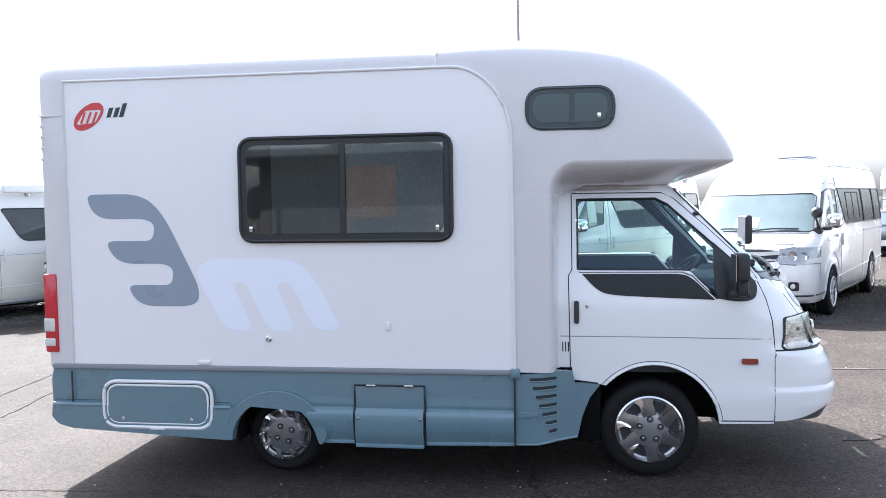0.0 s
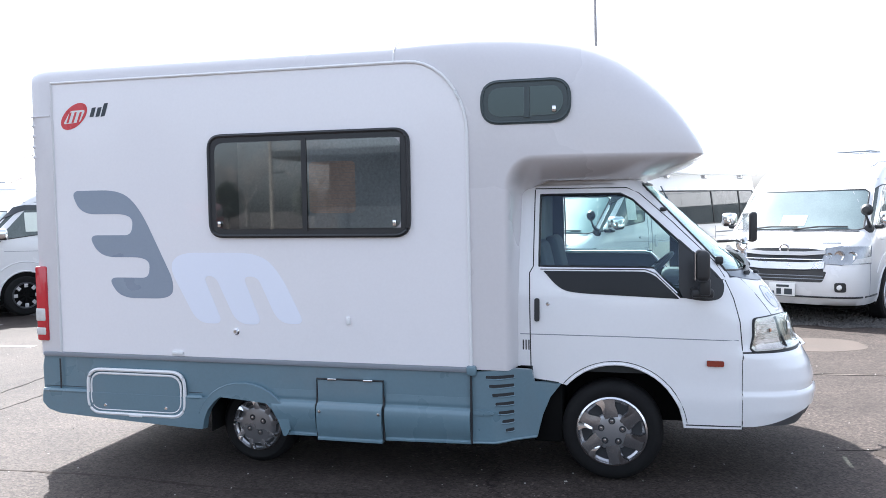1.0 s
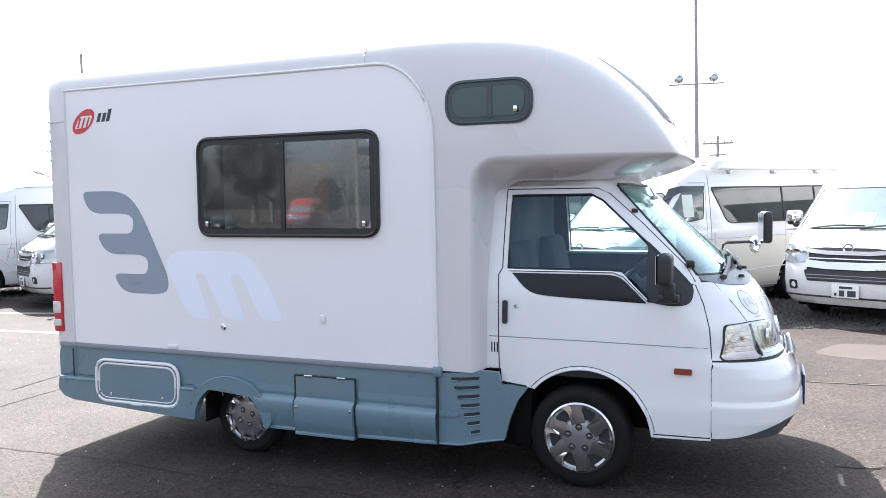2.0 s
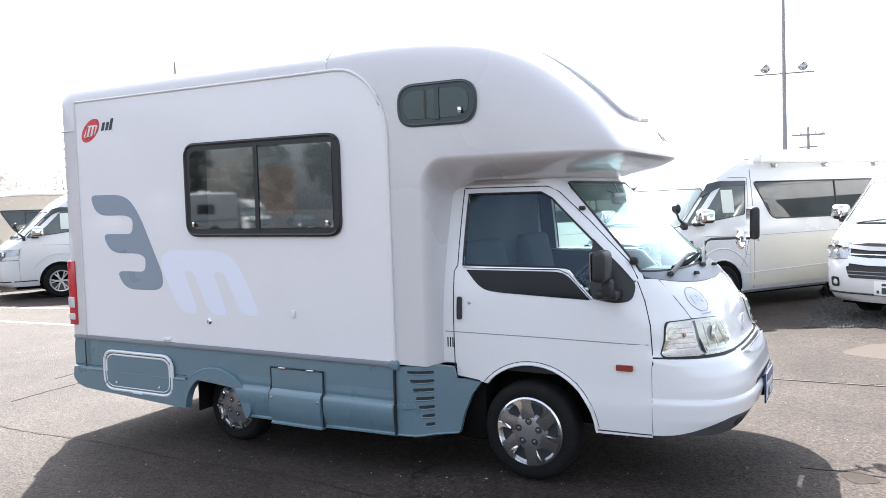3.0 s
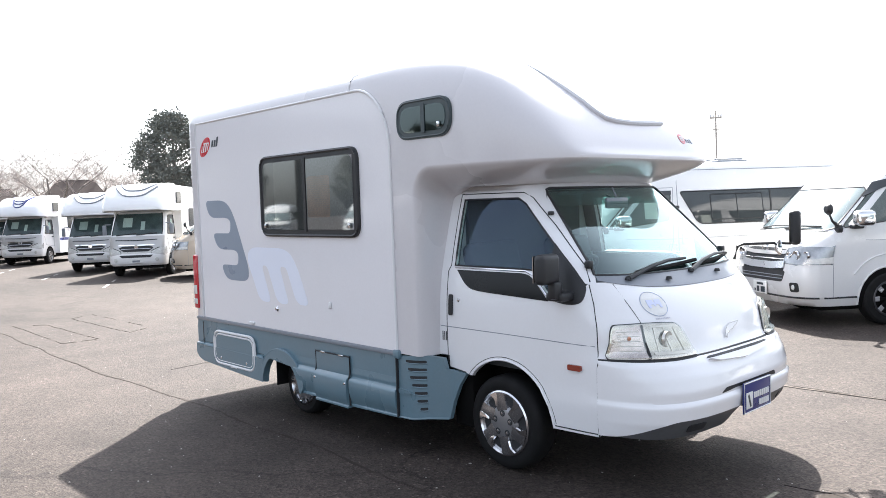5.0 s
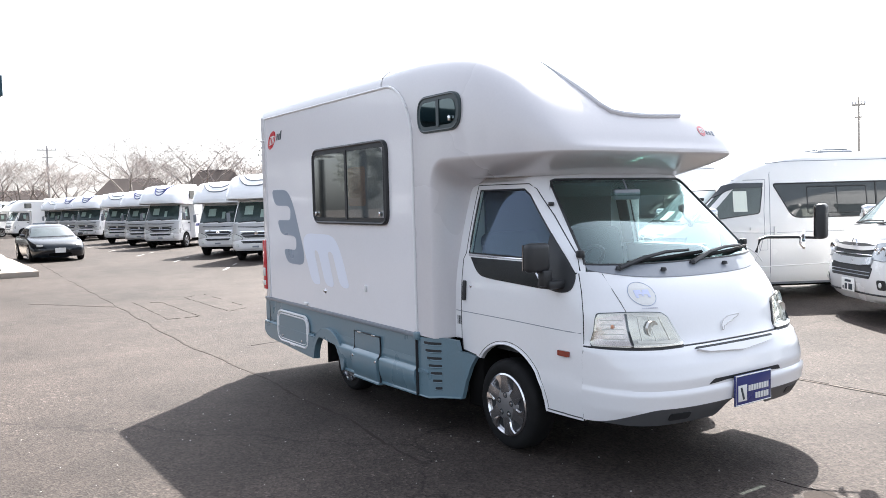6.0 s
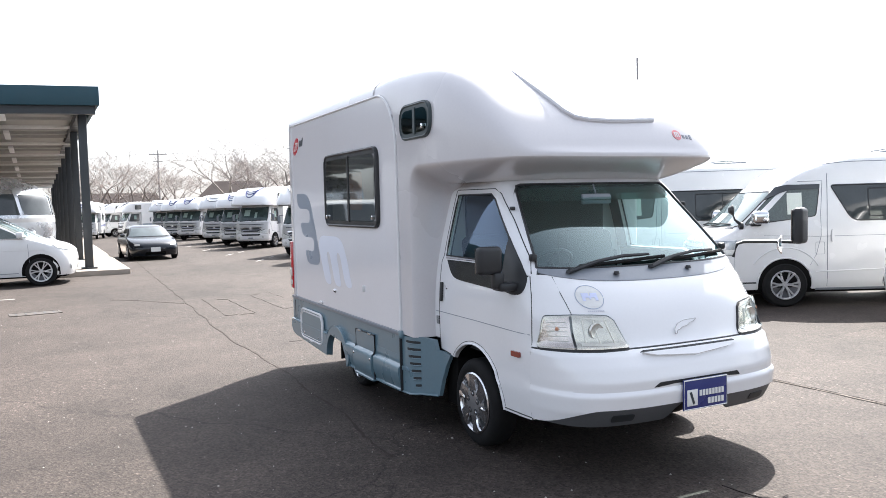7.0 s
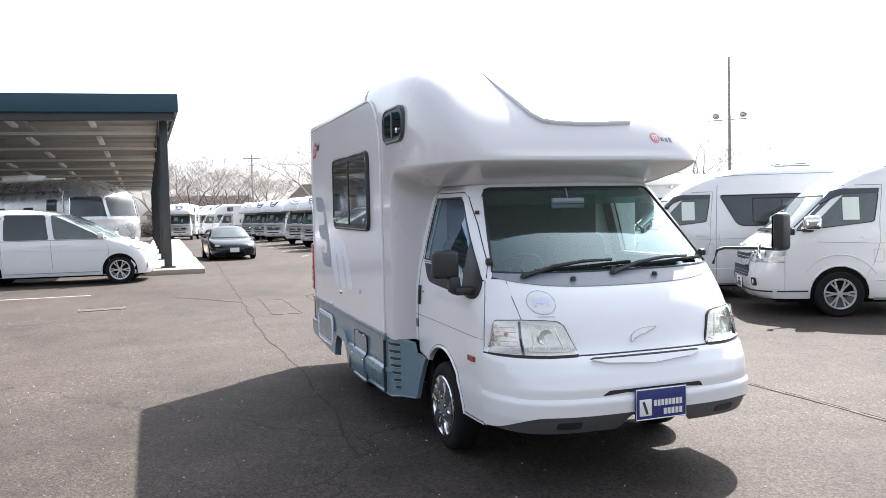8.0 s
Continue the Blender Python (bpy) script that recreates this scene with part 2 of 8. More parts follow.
    nt.links.new(tc.outputs["Object"], warp.inputs[2])
    cr = nt.nodes.new("ShaderNodeTexVoronoi")
    cr.feature = "DISTANCE_TO_EDGE"
    cr.inputs["Scale"].default_value = 0.16
    nt.links.new(warp.outputs[0], cr.inputs["Vector"])
    cm = nt.nodes.new("ShaderNodeMapRange")
    cm.inputs["From Min"].default_value, cm.inputs["From Max"].default_value = 0.0, 0.0035
    cm.inputs["To Min"].default_value, cm.inputs["To Max"].default_value = 0.45, 1.0
    nt.links.new(cr.outputs["Distance"], cm.inputs["Value"])
    mul2 = nt.nodes.new("ShaderNodeVectorMath")
    mul2.operation = "SCALE"
    nt.links.new(mul.outputs[0], mul2.inputs[0])
    nt.links.new(cm.outputs[0], mul2.inputs["Scale"])
    nt.links.new(mul2.outputs[0], b.inputs["Base Color"])
    b.inputs["Roughness"].default_value = 0.8
    b.inputs["Specular IOR Level"].default_value = 0.2
    bp = nt.nodes.new("ShaderNodeBump")
    bp.inputs["Strength"].default_value, bp.inputs["Distance"].default_value = 0.6, 0.006
    hs = nt.nodes.new("ShaderNodeMath")
    hs.operation = "ADD"
    nt.links.new(vor.outputs["Distance"], hs.inputs[0])
    nt.links.new(grit.outputs["Fac"], hs.inputs[1])
    nt.links.new(hs.outputs[0], bp.inputs["Height"])
    nt.links.new(bp.outputs[0], b.inputs["Normal"])
    return m


M_ASPHALT = asphalt_material()


# ---- building helpers ----
def finish(me, material, smooth=35):
    if material:
        me.materials.append(material)
    if smooth:
        me.shade_smooth()
        me.set_sharp_from_angle(angle=radians(smooth))
    return me


def part(name, shape, material, parent, label="", smooth=35):
    """Links a bmesh or a mesh as one mesh object under a thing or a part."""
    if isinstance(shape, bmesh.types.BMesh):
        me = bpy.data.meshes.new(name)
        shape.to_mesh(me)
        shape.free()
    else:
        me = shape
    if not me.materials:
        finish(me, material, smooth)
    ob = new(name, me)
    ob.parent = parent
    if label:
        tagged(ob, label)
    return ob


def thing(name, m, label, category, group="", kind=""):
    ob = new(name)
    ob.empty_display_size = 0.2
    ob.matrix_world = m
    return tagged(ob, label, category, group, kind)


def box(x0, x1, y0, y1, z0, z1, bevel=0.0, seg=2, m=None):
    bm = bmesh.new()
    bmesh.ops.create_cube(bm, size=1)
    for v in bm.verts:
        v.co = Vector((x0 + (x1 - x0) * (v.co.x + 0.5), y0 + (y1 - y0) * (v.co.y + 0.5), z0 + (z1 - z0) * (v.co.z + 0.5)))
    if bevel:
        bmesh.ops.bevel(bm, geom=bm.edges[:], offset=bevel, segments=seg, affect="EDGES", profile=0.5)
    if m:
        bmesh.ops.transform(bm, matrix=m, verts=bm.verts)
    return bm


def joined(*bms):
    """Several bmeshes as one."""
    out = bmesh.new()
    for b in bms:
        me = bpy.data.meshes.new("tmp")
        b.to_mesh(me)
        b.free()
        out.from_mesh(me)
        bpy.data.meshes.remove(me)
    return out


def tube(points, r, sides=8, close=False, flat=1.0):
    """A round bar along points."""
    bm = bmesh.new()
    pts = [Vector(p) for p in points]
    rings = []
    n = len(pts)
    for i, p in enumerate(pts):
        a = pts[i - 1] if (i or close) else pts[0]
        b = pts[(i + 1) % n] if (i < n - 1 or close) else pts[-1]
        d = (b - a).normalized()
        up = Vector((0, 0, 1)) if abs(d.z) < 0.9 else Vector((0, 1, 0))
        s = d.cross(up).normalized()
        u = s.cross(d)
        rr = r[i] if isinstance(r, (list, tuple)) else r
        rings.append([bm.verts.new(p + s * rr * math.cos(k * math.tau / sides) * flat + u * rr * math.sin(k * math.tau / sides)) for k in range(sides)])
    for i in range(n if close else n - 1):
        a, b = rings[i], rings[(i + 1) % n]
        for k in range(sides):
            bm.faces.new((a[k], a[(k + 1) % sides], b[(k + 1) % sides], b[k]))
    if not close:
        bm.faces.new(rings[0][::-1])
        bm.faces.new(rings[-1])
    bmesh.ops.recalc_face_normals(bm, faces=bm.faces)
    return bm


def lathe(profile, seg=40, axis="y", at=(0, 0, 0)):
    """Turns (radius, along) pairs about an axis through at."""
    bm = bmesh.new()
    rings = []
    for r, h in profile:
        ring = []
        for k in range(seg):
            a = k * math.tau / seg
            c, s = r * math.cos(a), r * math.sin(a)
            p = {"y": (c, h, s), "z": (c, s, h), "x": (h, c, s)}[axis]
            ring.append(bm.verts.new(Vector(p) + Vector(at)))
        rings.append(ring)
    for a, b in zip(rings, rings[1:]):
        for k in range(seg):
            bm.faces.new((a[k], a[(k + 1) % seg], b[(k + 1) % seg], b[k]))
    bmesh.ops.remove_doubles(bm, verts=bm.verts, dist=1e-5)
    bmesh.ops.recalc_face_normals(bm, faces=bm.faces)
    return bm


def dense(poly, step=0.05):
    out = []
    for i, a in enumerate(poly):
        b = poly[(i + 1) % len(poly)]
        k = max(1, int(math.dist(a, b) / step))
        out += [(a[0] + (b[0] - a[0]) * j / k, a[1] + (b[1] - a[1]) * j / k) for j in range(k)]
    return out


def along(pts, step=0.07):
    """Points along an open line."""
    out = []
    for a, b in zip(pts, pts[1:]):
        k = max(1, int(math.dist(a, b) / step))
        out += [(a[0] + (b[0] - a[0]) * j / k, a[1] + (b[1] - a[1]) * j / k) for j in range(k)]
    return out + [tuple(pts[-1])]


def rounded(poly, r, seg=5):
    """The polygon with its corners rounded by r (one number, or one for each corner)."""
    out = []
    n = len(poly)
    for i in range(n):
        p, a, b = Vector(poly[i]), Vector(poly[i - 1]), Vector(poly[(i + 1) % n])
        rr = r[i] if isinstance(r, (list, tuple)) else r
        if rr <= 0:
            out.append(tuple(p))
            continue
        da, db = (a - p), (b - p)
        ra = min(rr, da.length * 0.48)
        rb = min(rr, db.length * 0.48)
        pa, pb = p + da.normalized() * ra, p + db.normalized() * rb
        for k in range(seg + 1):
            t = k / seg
            out.append(tuple(pa * (1 - t) ** 2 + p * 2 * t * (1 - t) + pb * t * t))
    return out


def rect(x0, x1, z0, z1):
    return [(x0, z0), (x1, z0), (x1, z1), (x0, z1)]


class Flat:
    """A plane: u along x, w up, at distance y; side -1 faces -y, +1 faces +y."""

    def __init__(self, y, side=-1):
        self.y, self.side = y, side

    def uv(self, x, z):
        return (x, z)

    def at(self, u, w, off=0.0):
        return Vector((u, self.y + self.side * off, w))

    def flip(self):
        return self.side > 0


class Shell:
    """A vehicle's skin: at each height z a plan section that runs along the right side (s < -1), round the front, and back on the left (s > 1).
    Columns: z, x of the front, x where the front begins to bend, half width, squareness."""

    def __init__(self, table):
        t = np.array(table, float)
        self.t = t

    def row(self, z):
        t = self.t
        return [float(np.interp(z, t[:, 0], t[:, k])) for k in range(1, 5)]

    def from_x(self, x, z, side=-1):
        xf, xs, w, n = self.row(z)
        if x <= xs:
            return side * (1 + xs - x)
        c = min(1.0, (x - xs) / (xf - xs))
        return side * math.acos(c ** (n / 2)) / (math.pi / 2)

    def from_v(self, v, z):
        xf, xs, w, n = self.row(z)
        c = min(1.0, abs(v) / w)
        return math.copysign(math.asin(c ** (n / 2)) / (math.pi / 2), v)

    def raw(self, s, z):
        xf, xs, w, n = self.row(z)
        a = abs(s)
        if a >= 1:
            return Vector((xs - (a - 1), math.copysign(w, s), z))
        A = a * math.pi / 2
        x = xs + (xf - xs) * max(0.0, math.cos(A)) ** (2 / n)
        return Vector((x, math.copysign(w * math.sin(A) ** (2 / n), s), z))

    def at(self, s, z, off=0.0):
        p = self.raw(s, z)
        e = 0.012
        du = self.raw(s + e, z) - self.raw(s - e, z)
        dw = self.raw(s, z + e) - self.raw(s, z - e)
        nrm = du.cross(dw)
        if nrm.length < 1e-9:
            nrm = Vector((0, math.copysign(1, s), 0))
        return p + nrm.normalized() * off

    def flip(self):
        return False


def patch(surf, poly, off=0.0, thick=0.02, du=0.15, dw=0.06):
    """A polygon in a skin's own coordinates, cut into small cells, laid on the skin and given thickness inwards."""
    area = sum(a[0] * b[1] - b[0] * a[1] for a, b in zip(poly, poly[1:] + poly[:1]))
    if area < 0:
        poly = poly[::-1]
    bm = bmesh.new()
    clean = []
    for p in poly:
        if not clean or math.dist(p, clean[-1]) > 1e-5:
            clean.append(p)
    if math.dist(clean[0], clean[-1]) < 1e-5:
        clean.pop()
    bm.faces.new([bm.verts.new((p[0], p[1], 0)) for p in clean])
    bm.faces.ensure_lookup_table()
    if bm.faces[0].normal.z < 0:
        bm.normal_update()
    for k, d in ((0, du), (1, dw)):
        if not d:
            continue
        lo, hi = min(p[k] for p in clean), max(p[k] for p in clean)
        cuts = np.arange(math.ceil(lo / d) * d, hi, d)
        no = (1, 0, 0) if k == 0 else (0, 1, 0)
        for c in cuts:
            if c - lo < 1e-4 or hi - c < 1e-4:
                continue
            bmesh.ops.bisect_plane(bm, geom=bm.verts[:] + bm.edges[:] + bm.faces[:], dist=1e-6, plane_co=(c, 0, 0) if k == 0 else (0, c, 0), plane_no=no)
    if du:
        bmesh.ops.triangulate(bm, faces=[f for f in bm.faces if len(f.verts) > 4])
    bm.normal_update()
    bm.verts.index_update()
    vs = [(v.co.x, v.co.y) for v in bm.verts]
    fs = [[v.index for v in (f.verts if f.normal.z > 0 else reversed(f.verts))] for f in bm.faces]
    rim = [(e.link_loops[0].vert.index, e.link_loops[0].link_loop_next.vert.index, e.link_faces[0].normal.z > 0) for e in bm.edges if len(e.link_faces) == 1]
    bm.free()
    n = len(vs)
    co = [surf.at(u, w, off) for u, w in vs]
    faces = fs
    if thick:
        co = co + [surf.at(u, w, off - thick) for u, w in vs]
        faces = fs + [[i + n for i in reversed(f)] for f in fs]
        for a, b, ok in rim:
            faces.append([b, a, a + n, b + n] if ok else [a, b, b + n, a + n])
    if surf.flip():
        faces = [f[::-1] for f in faces]
    me = bpy.data.meshes.new("patch")
    me.from_pydata([tuple(c) for c in co], [], faces)
    out = bmesh.new()
    out.from_mesh(me)
    bpy.data.meshes.remove(me)
    return out


def on_side(shell, pts, side=-1, step=0.05):
    return [(shell.from_x(x, z, side), z) for x, z in dense(pts, step)]


def on_front(shell, pts, step=0.04):
    return [(shell.from_v(v, z), z) for v, z in dense(pts, step)]


def line_on(shell, pts, r=0.004, off=0.0, sides=5, flat=1.0):
    """A thin bead or joint along a line of skin coordinates."""
    return tube([shell.at(s, z, off) for s, z in pts], r, sides, flat=flat)


def smoothstep(t):
    t = max(0.0, min(1.0, t))
    return t * t * (3 - 2 * t)


# ---- ground ----
def ground_height(x, y):
    rise = 0.0062 * max(0.0, min(-x, 46.0) - 5.0)
    return rise - 0.03 * math.exp(-(((x + 2.2) / 3.0) ** 2) - ((y - 4.6) / 4.0) ** 2)


def build_ground():
    xs = sorted(set([-2500, -900, -300, -120, -46] + [round(-60 + 1.0 * i, 2) for i in range(0, 86)] + [60, 120, 300, 900, 2500]))
    ys = sorted(set([-2500, -900, -300, -120, -60] + [round(-30 + 1.0 * i, 2) for i in range(0, 66)] + [60, 120, 300, 900, 2500]))
    vs = [(x, y, ground_height(x, y)) for y in ys for x in xs]
    w = len(xs)
    fs = [(j * w + i, j * w + i + 1, (j + 1) * w + i + 1, (j + 1) * w + i) for j in range(len(ys) - 1) for i in range(w - 1)]
    me = bpy.data.meshes.new("ground")
    me.from_pydata(vs, [], fs)
    finish(me, M_ASPHALT, 60)
    tagged(new("ground", me), "weathered grey asphalt lot with fine cracks", "ground", kind="structure")


build_ground()


def on_lot(x, y, turn=0.0, size=1.0):
    """A pose on the ground of the lot."""
    return pose(x, y, ground_height(x, y), 0, 0, turn) @ Matrix.Diagonal((size, size, size, 1))


# ---- the camper ----
MID = 5.64
camper = thing("camper_van", STAND @ pose(0, MID, 0), "white alcove camper with blue-grey skirts on a small truck cab", "camper van")
HALF = 1.042
SIDE_N, SIDE_F = Flat(-HALF), Flat(HALF, 1)


# living box: sections along x with rounded roof edges
def section(x, w, z0, zt, rv, rz, crown, seg=8, wl=None):
    """Half a section from the lower edge at z0 up the side and over to the middle of the roof; mirrored afterwards."""
    pts = [(w if wl is None else wl, z0), (w, z0 + 0.02), (w, (z0 + zt - rz) * 0.5), (w, zt - rz)]
    for k in range(1, seg + 1):
        a = k / seg * math.pi / 2
        pts.append((w - rv + rv * math.cos(a), zt - rz + rz * math.sin(a)))
    inner = w - rv
    for k in range(1, 5):
        t = k / 4
        pts.append((inner * (1 - t), zt + crown * (1 - (1 - t) ** 2)))
    return [(x, -v, z) for v, z in pts] + [(x, v, z) for v, z in reversed(pts[:-1])]


def loft(rings, caps=(True, True), close=False):
    bm = bmesh.new()
    rv = [[bm.verts.new(p) for p in r] for r in rings]
    n = len(rings[0])
    for a, b in zip(rv, rv[1:]):
        for k in range(n if close else n - 1):
            q = (a[k], a[(k + 1) % n], b[(k + 1) % n], b[k])
            bm.faces.new(q)
    if caps[0]:
        bm.faces.new(rv[0])
    if caps[1]:
        bm.faces.new(rv[-1][::-1])
    bmesh.ops.remove_doubles(bm, verts=bm.verts, dist=1e-5)
    bmesh.ops.recalc_face_normals(bm, faces=bm.faces)
    return bm


ROOF = 2.598
rings = []
for x, w, drop, r in ((-3.14, 0.98, 0.06, 0.1), (-3.136, 1.005, 0.035, 0.11), (-3.12, 1.026, 0.014, 0.12), (-3.08, 1.038, 0.003, 0.13), (-3.0, HALF, 0, 0.13), (-2.0, HALF, 0, 0.13), (-1.0, HALF, 0, 0.135), (-0.55, HALF, 0, 0.14)):
    rings.append(section(x, w, 0.63, ROOF - drop, r, r, 0.03))
part("rear_body", loft(rings), M_SHELL, camper, "grey-white moulded living box with rounded roof edges")

# front part of the box: overhang, hollow underside and the column behind the cab
NOSE_X, LIP = 1.243, 1.893
CREST = [(-0.55, 2.598), (-0.3, 2.621), (-0.1, 2.636), (0.05, 2.640), (0.2, 2.634), (0.36, 2.615), (0.5, 2.588), (0.62, 2.543), (0.74, 2.477), (0.84, 2.405), (0.94, 2.318), (1.02, 2.238), (1.09, 2.156), (1.145, 2.078), (1.19, 2.004), (1.214, 1.956), (1.233, 1.928), (NOSE_X, 1.915)]


LIP_PLAN = [(0.1, HALF), (0.26, HALF), (0.38, 1.038), (0.55, 1.028), (0.70, 1.012), (0.82, 0.99), (0.94, 0.957), (1.03, 0.922), (1.10, 0.883), (1.16, 0.832), (1.20, 0.775), (1.222, 0.715), (1.234, 0.64), (1.240, 0.55), (NOSE_X, 0.40)]


def smooth_at(x, table):
    """A smooth curve through the table's points."""
    xs = [p[0] for p in table]
    i = max(0, min(len(xs) - 2, int(np.searchsorted(xs, x)) - 1))
    slope = lambda k: (table[min(k + 1, len(xs) - 1)][1] - table[max(k - 1, 0)][1]) / (xs[min(k + 1, len(xs) - 1)] - xs[max(k - 1, 0)])
    h = xs[i + 1] - xs[i]
    t = max(0.0, min(1.0, (x - xs[i]) / h))
    return table[i][1] * (1 - t) ** 2 * (1 + 2 * t) + table[i + 1][1] * t * t * (3 - 2 * t) + h * (slope(i) * t * (1 - t) ** 2 - slope(i + 1) * t * t * (1 - t))


def lip_half(x):
    """Half width of the overhang's lip in plan: straight sides, then a squarish rounded front."""
    return smooth_at(x, LIP_PLAN) if x > 0.26 else HALF


class Alcove:
    """The overhang's top: u along x, w across."""

    def powers(self, x, v=-1.0):
        """How square the section is; the passenger side falls away more softly."""
        at = (-0.55, -0.2, 0.0, 0.2, 0.5, 0.9)
        if v > 0:
            return float(np.interp(x, at, (14, 11, 9.0, 4.6, 3.0, 5.0))), float(np.interp(x, at, (14, 8.5, 6.2, 2.7, 2.0, 2.7)))
        return float(np.interp(x, at, (14, 11, 9.5, 8.4, 7.6, 7.2))), float(np.interp(x, at, (14, 8.5, 6.7, 5.9, 5.0, 4.4)))

    def crown(self, x):
        return 0.03 - 0.012 * smoothstep((x - 0.35) / 0.3)

    def raw(self, x, v):
        p, q = self.powers(x, v)
        w = lip_half(x)
        a = min(1.0, abs(v) / w)
        h = max(0.0, 1 - a ** p) ** (1 / q)
        return Vector((x, v, LIP + (smooth_at(x, CREST) - LIP) * h + self.crown(x) * (1 - a * a) * h * min(1, (smooth_at(x, CREST) - LIP) * 3)))

    def at(self, x, v, off=0.0):
        e = 0.02
        n = (self.raw(x + e, v) - self.raw(x - e, v)).cross(self.raw(x, v + e) - self.raw(x, v - e)).normalized()
        return self.raw(x, v) + n * off

    def flip(self):
        return False


AL = Alcove()
over = []
for k in range(61):
    x = -0.55 + (NOSE_X + 0.55) * (1 - (1 - k / 60) ** 1.6)
    w = lip_half(x)
    ring = []
    for sd in (-1, 1):
        p, q = AL.powers(x, sd)
        half = [(w, LIP), (w, LIP + 0.012)]
        for j in range(1, 23):
            v = w * max(0.0, math.cos((j / 22) ** 1.25 * math.pi / 2)) ** (2 / p)
            half.append((v, max(LIP + 0.013, AL.raw(x, sd * v).z) if j < 22 else AL.raw(x, 0).z))
        ring += [(x, sd * v, z) for v, z in (half if sd < 0 else half[-2::-1])]
    over.append(ring)
part("overhang", loft(over, (False, True)), M_SHELL, camper, "grey-white moulded sleeping overhang above the cab", 50)

# the edge of the hollow: up the column, round a fillet and along the lip to the nose
COL_X, FIL_X, FIL_Z = 0.105, 0.27, 1.70
edge = [(COL_X, HALF, 0.64 + (FIL_Z - 0.64) * k / 8, "column", 0.0) for k in range(8)]
for k in range(10):
    a = k / 10 * math.pi / 2
    edge.append((COL_X + (FIL_X - COL_X) * (1 - math.cos(a)), HALF, FIL_Z + (LIP - FIL_Z) * math.sin(a), "fillet", a))
for k in range(37):
    x = FIL_X + (NOSE_X - FIL_X) * (1 - (1 - k / 36) ** 1.8)
    edge.append((x, lip_half(x), LIP, "lip", 0.0))
for sd in (-1, 1):
    wall = [(-0.55, 0.64)] + [(x, z) for x, w, z, kind, a in edge if kind != "lip"] + [(FIL_X, LIP), (-0.55, LIP)]
    part("column_side", patch(Flat(sd * HALF, sd), wall, 0.0, 0.02, 0, 0), M_SHELL, camper, "", 0)
rows = []
for x, w, z, kind, a in edge:
    o = Vector((x, w, z))
    if kind == "column":
        c, e = Vector((0.168, w, z)), Vector((0.172, 0.55, z))
    elif kind == "fillet":
        f = a / (math.pi / 2)
        c = o + Vector((math.cos(a) * 0.063, 0, -math.sin(a) * 0.055))
        e = Vector((0.172 + 0.148 * f ** 2, 0.55 + 0.27 * f, FIL_Z - 0.06 + 0.112 * f))
    else:
        c = o + Vector((-0.012 * (x / NOSE_X) ** 6, -0.006 * (1 - (x / NOSE_X) ** 6), -0.055 * (1 - 0.4 * (x / NOSE_X) ** 8)))
        f = (x - FIL_X) / (NOSE_X - FIL_X)
        e = Vector((0.32 + (0.86 - 0.32) * f, w * 0.787, 1.752))
    rows.append([tuple(o * (1 - t) ** 2 + c * 2 * t * (1 - t) + e * t * t) for t in [(j / 12) ** 1.3 for j in range(13)]] + [(e.x, e.y * 0.5, e.z)])
rows = [[(x, -y, z) for x, y, z in r] for r in rows] + [r for r in reversed(rows[:-1])]
part("overhang_underside", loft(rows, (False, False)), M_SHELL, camper, "smooth hollow underside of the overhang and column front", 60)
inner = [r[-2] for r in rows if abs(r[-1][2] - 1.752) < 1e-6]
bm = bmesh.new()
bm.faces.new([bm.verts.new(p) for p in inner])
part("underside_centre", bm, M_SHELL, camper, "", 0)

# white side panels inside their raised bead
PANEL = [(-2.945, 0.655), (-0.098, 0.655), (-0.108, 2.02)] + [(-0.108 - 0.36 * (1 - math.cos(a)), 2.02 + 0.44 * math.sin(a)) for a in [k / 10 * math.pi / 2 for k in range(1, 11)]] + [(-2.945, 2.46)]
bead = [(-2.945, 0.655), (-2.945, 2.46)] + PANEL[:1:-1][1:] + [(-0.108, 2.02), (-0.098, 0.655)]
for surf, sd in ((SIDE_N, -1), (SIDE_F, 1)):
    part("side_panel", patch(surf, dense(PANEL, 0.3), 0.004, 0.006, 0, 0), M_PANEL, camper, "white glossy side panel", 0)
    part("panel_bead", tube([surf.at(x, z, 0.006) for x, z in bead], 0.010, 8, flat=1.0), M_WHITETRIM, camper, "white raised bead")
    part("belt_moulding", box(-3.09, -0.09, sd * (HALF + 0.002) - 0.012, sd * (HALF + 0.002) + 0.012, 0.622, 0.653, 0.006), M_TRIM, camper, "grey rubbing strip")
    part("belt_cap", box(-0.125, -0.065, sd * (HALF + 0.006) - 0.02, sd * (HALF + 0.006) + 0.02, 0.605, 0.665, 0.012), M_BLUE, camper)
part("roof_seam", tube([(-0.55, v, z + 0.002) for x, v, z in section(-0.55, HALF, 1.9, 2.598, 0.14, 0.135, 0.03)[3:-3]], 0.005, 6), M_WHITETRIM, camper)
part("corner_rib", box(-3.125, -2.97, -HALF - 0.004, -HALF + 0.02, 2.240, 2.252, 0.004), M_SHELL, camper)
for z in (2.17, 2.10, 2.03, 1.96):
    part("corner_rib", box(-3.13, -3.06, -HALF + 0.008, -HALF + 0.05, z, z + 0.03, 0.012), M_SHELL, camper)

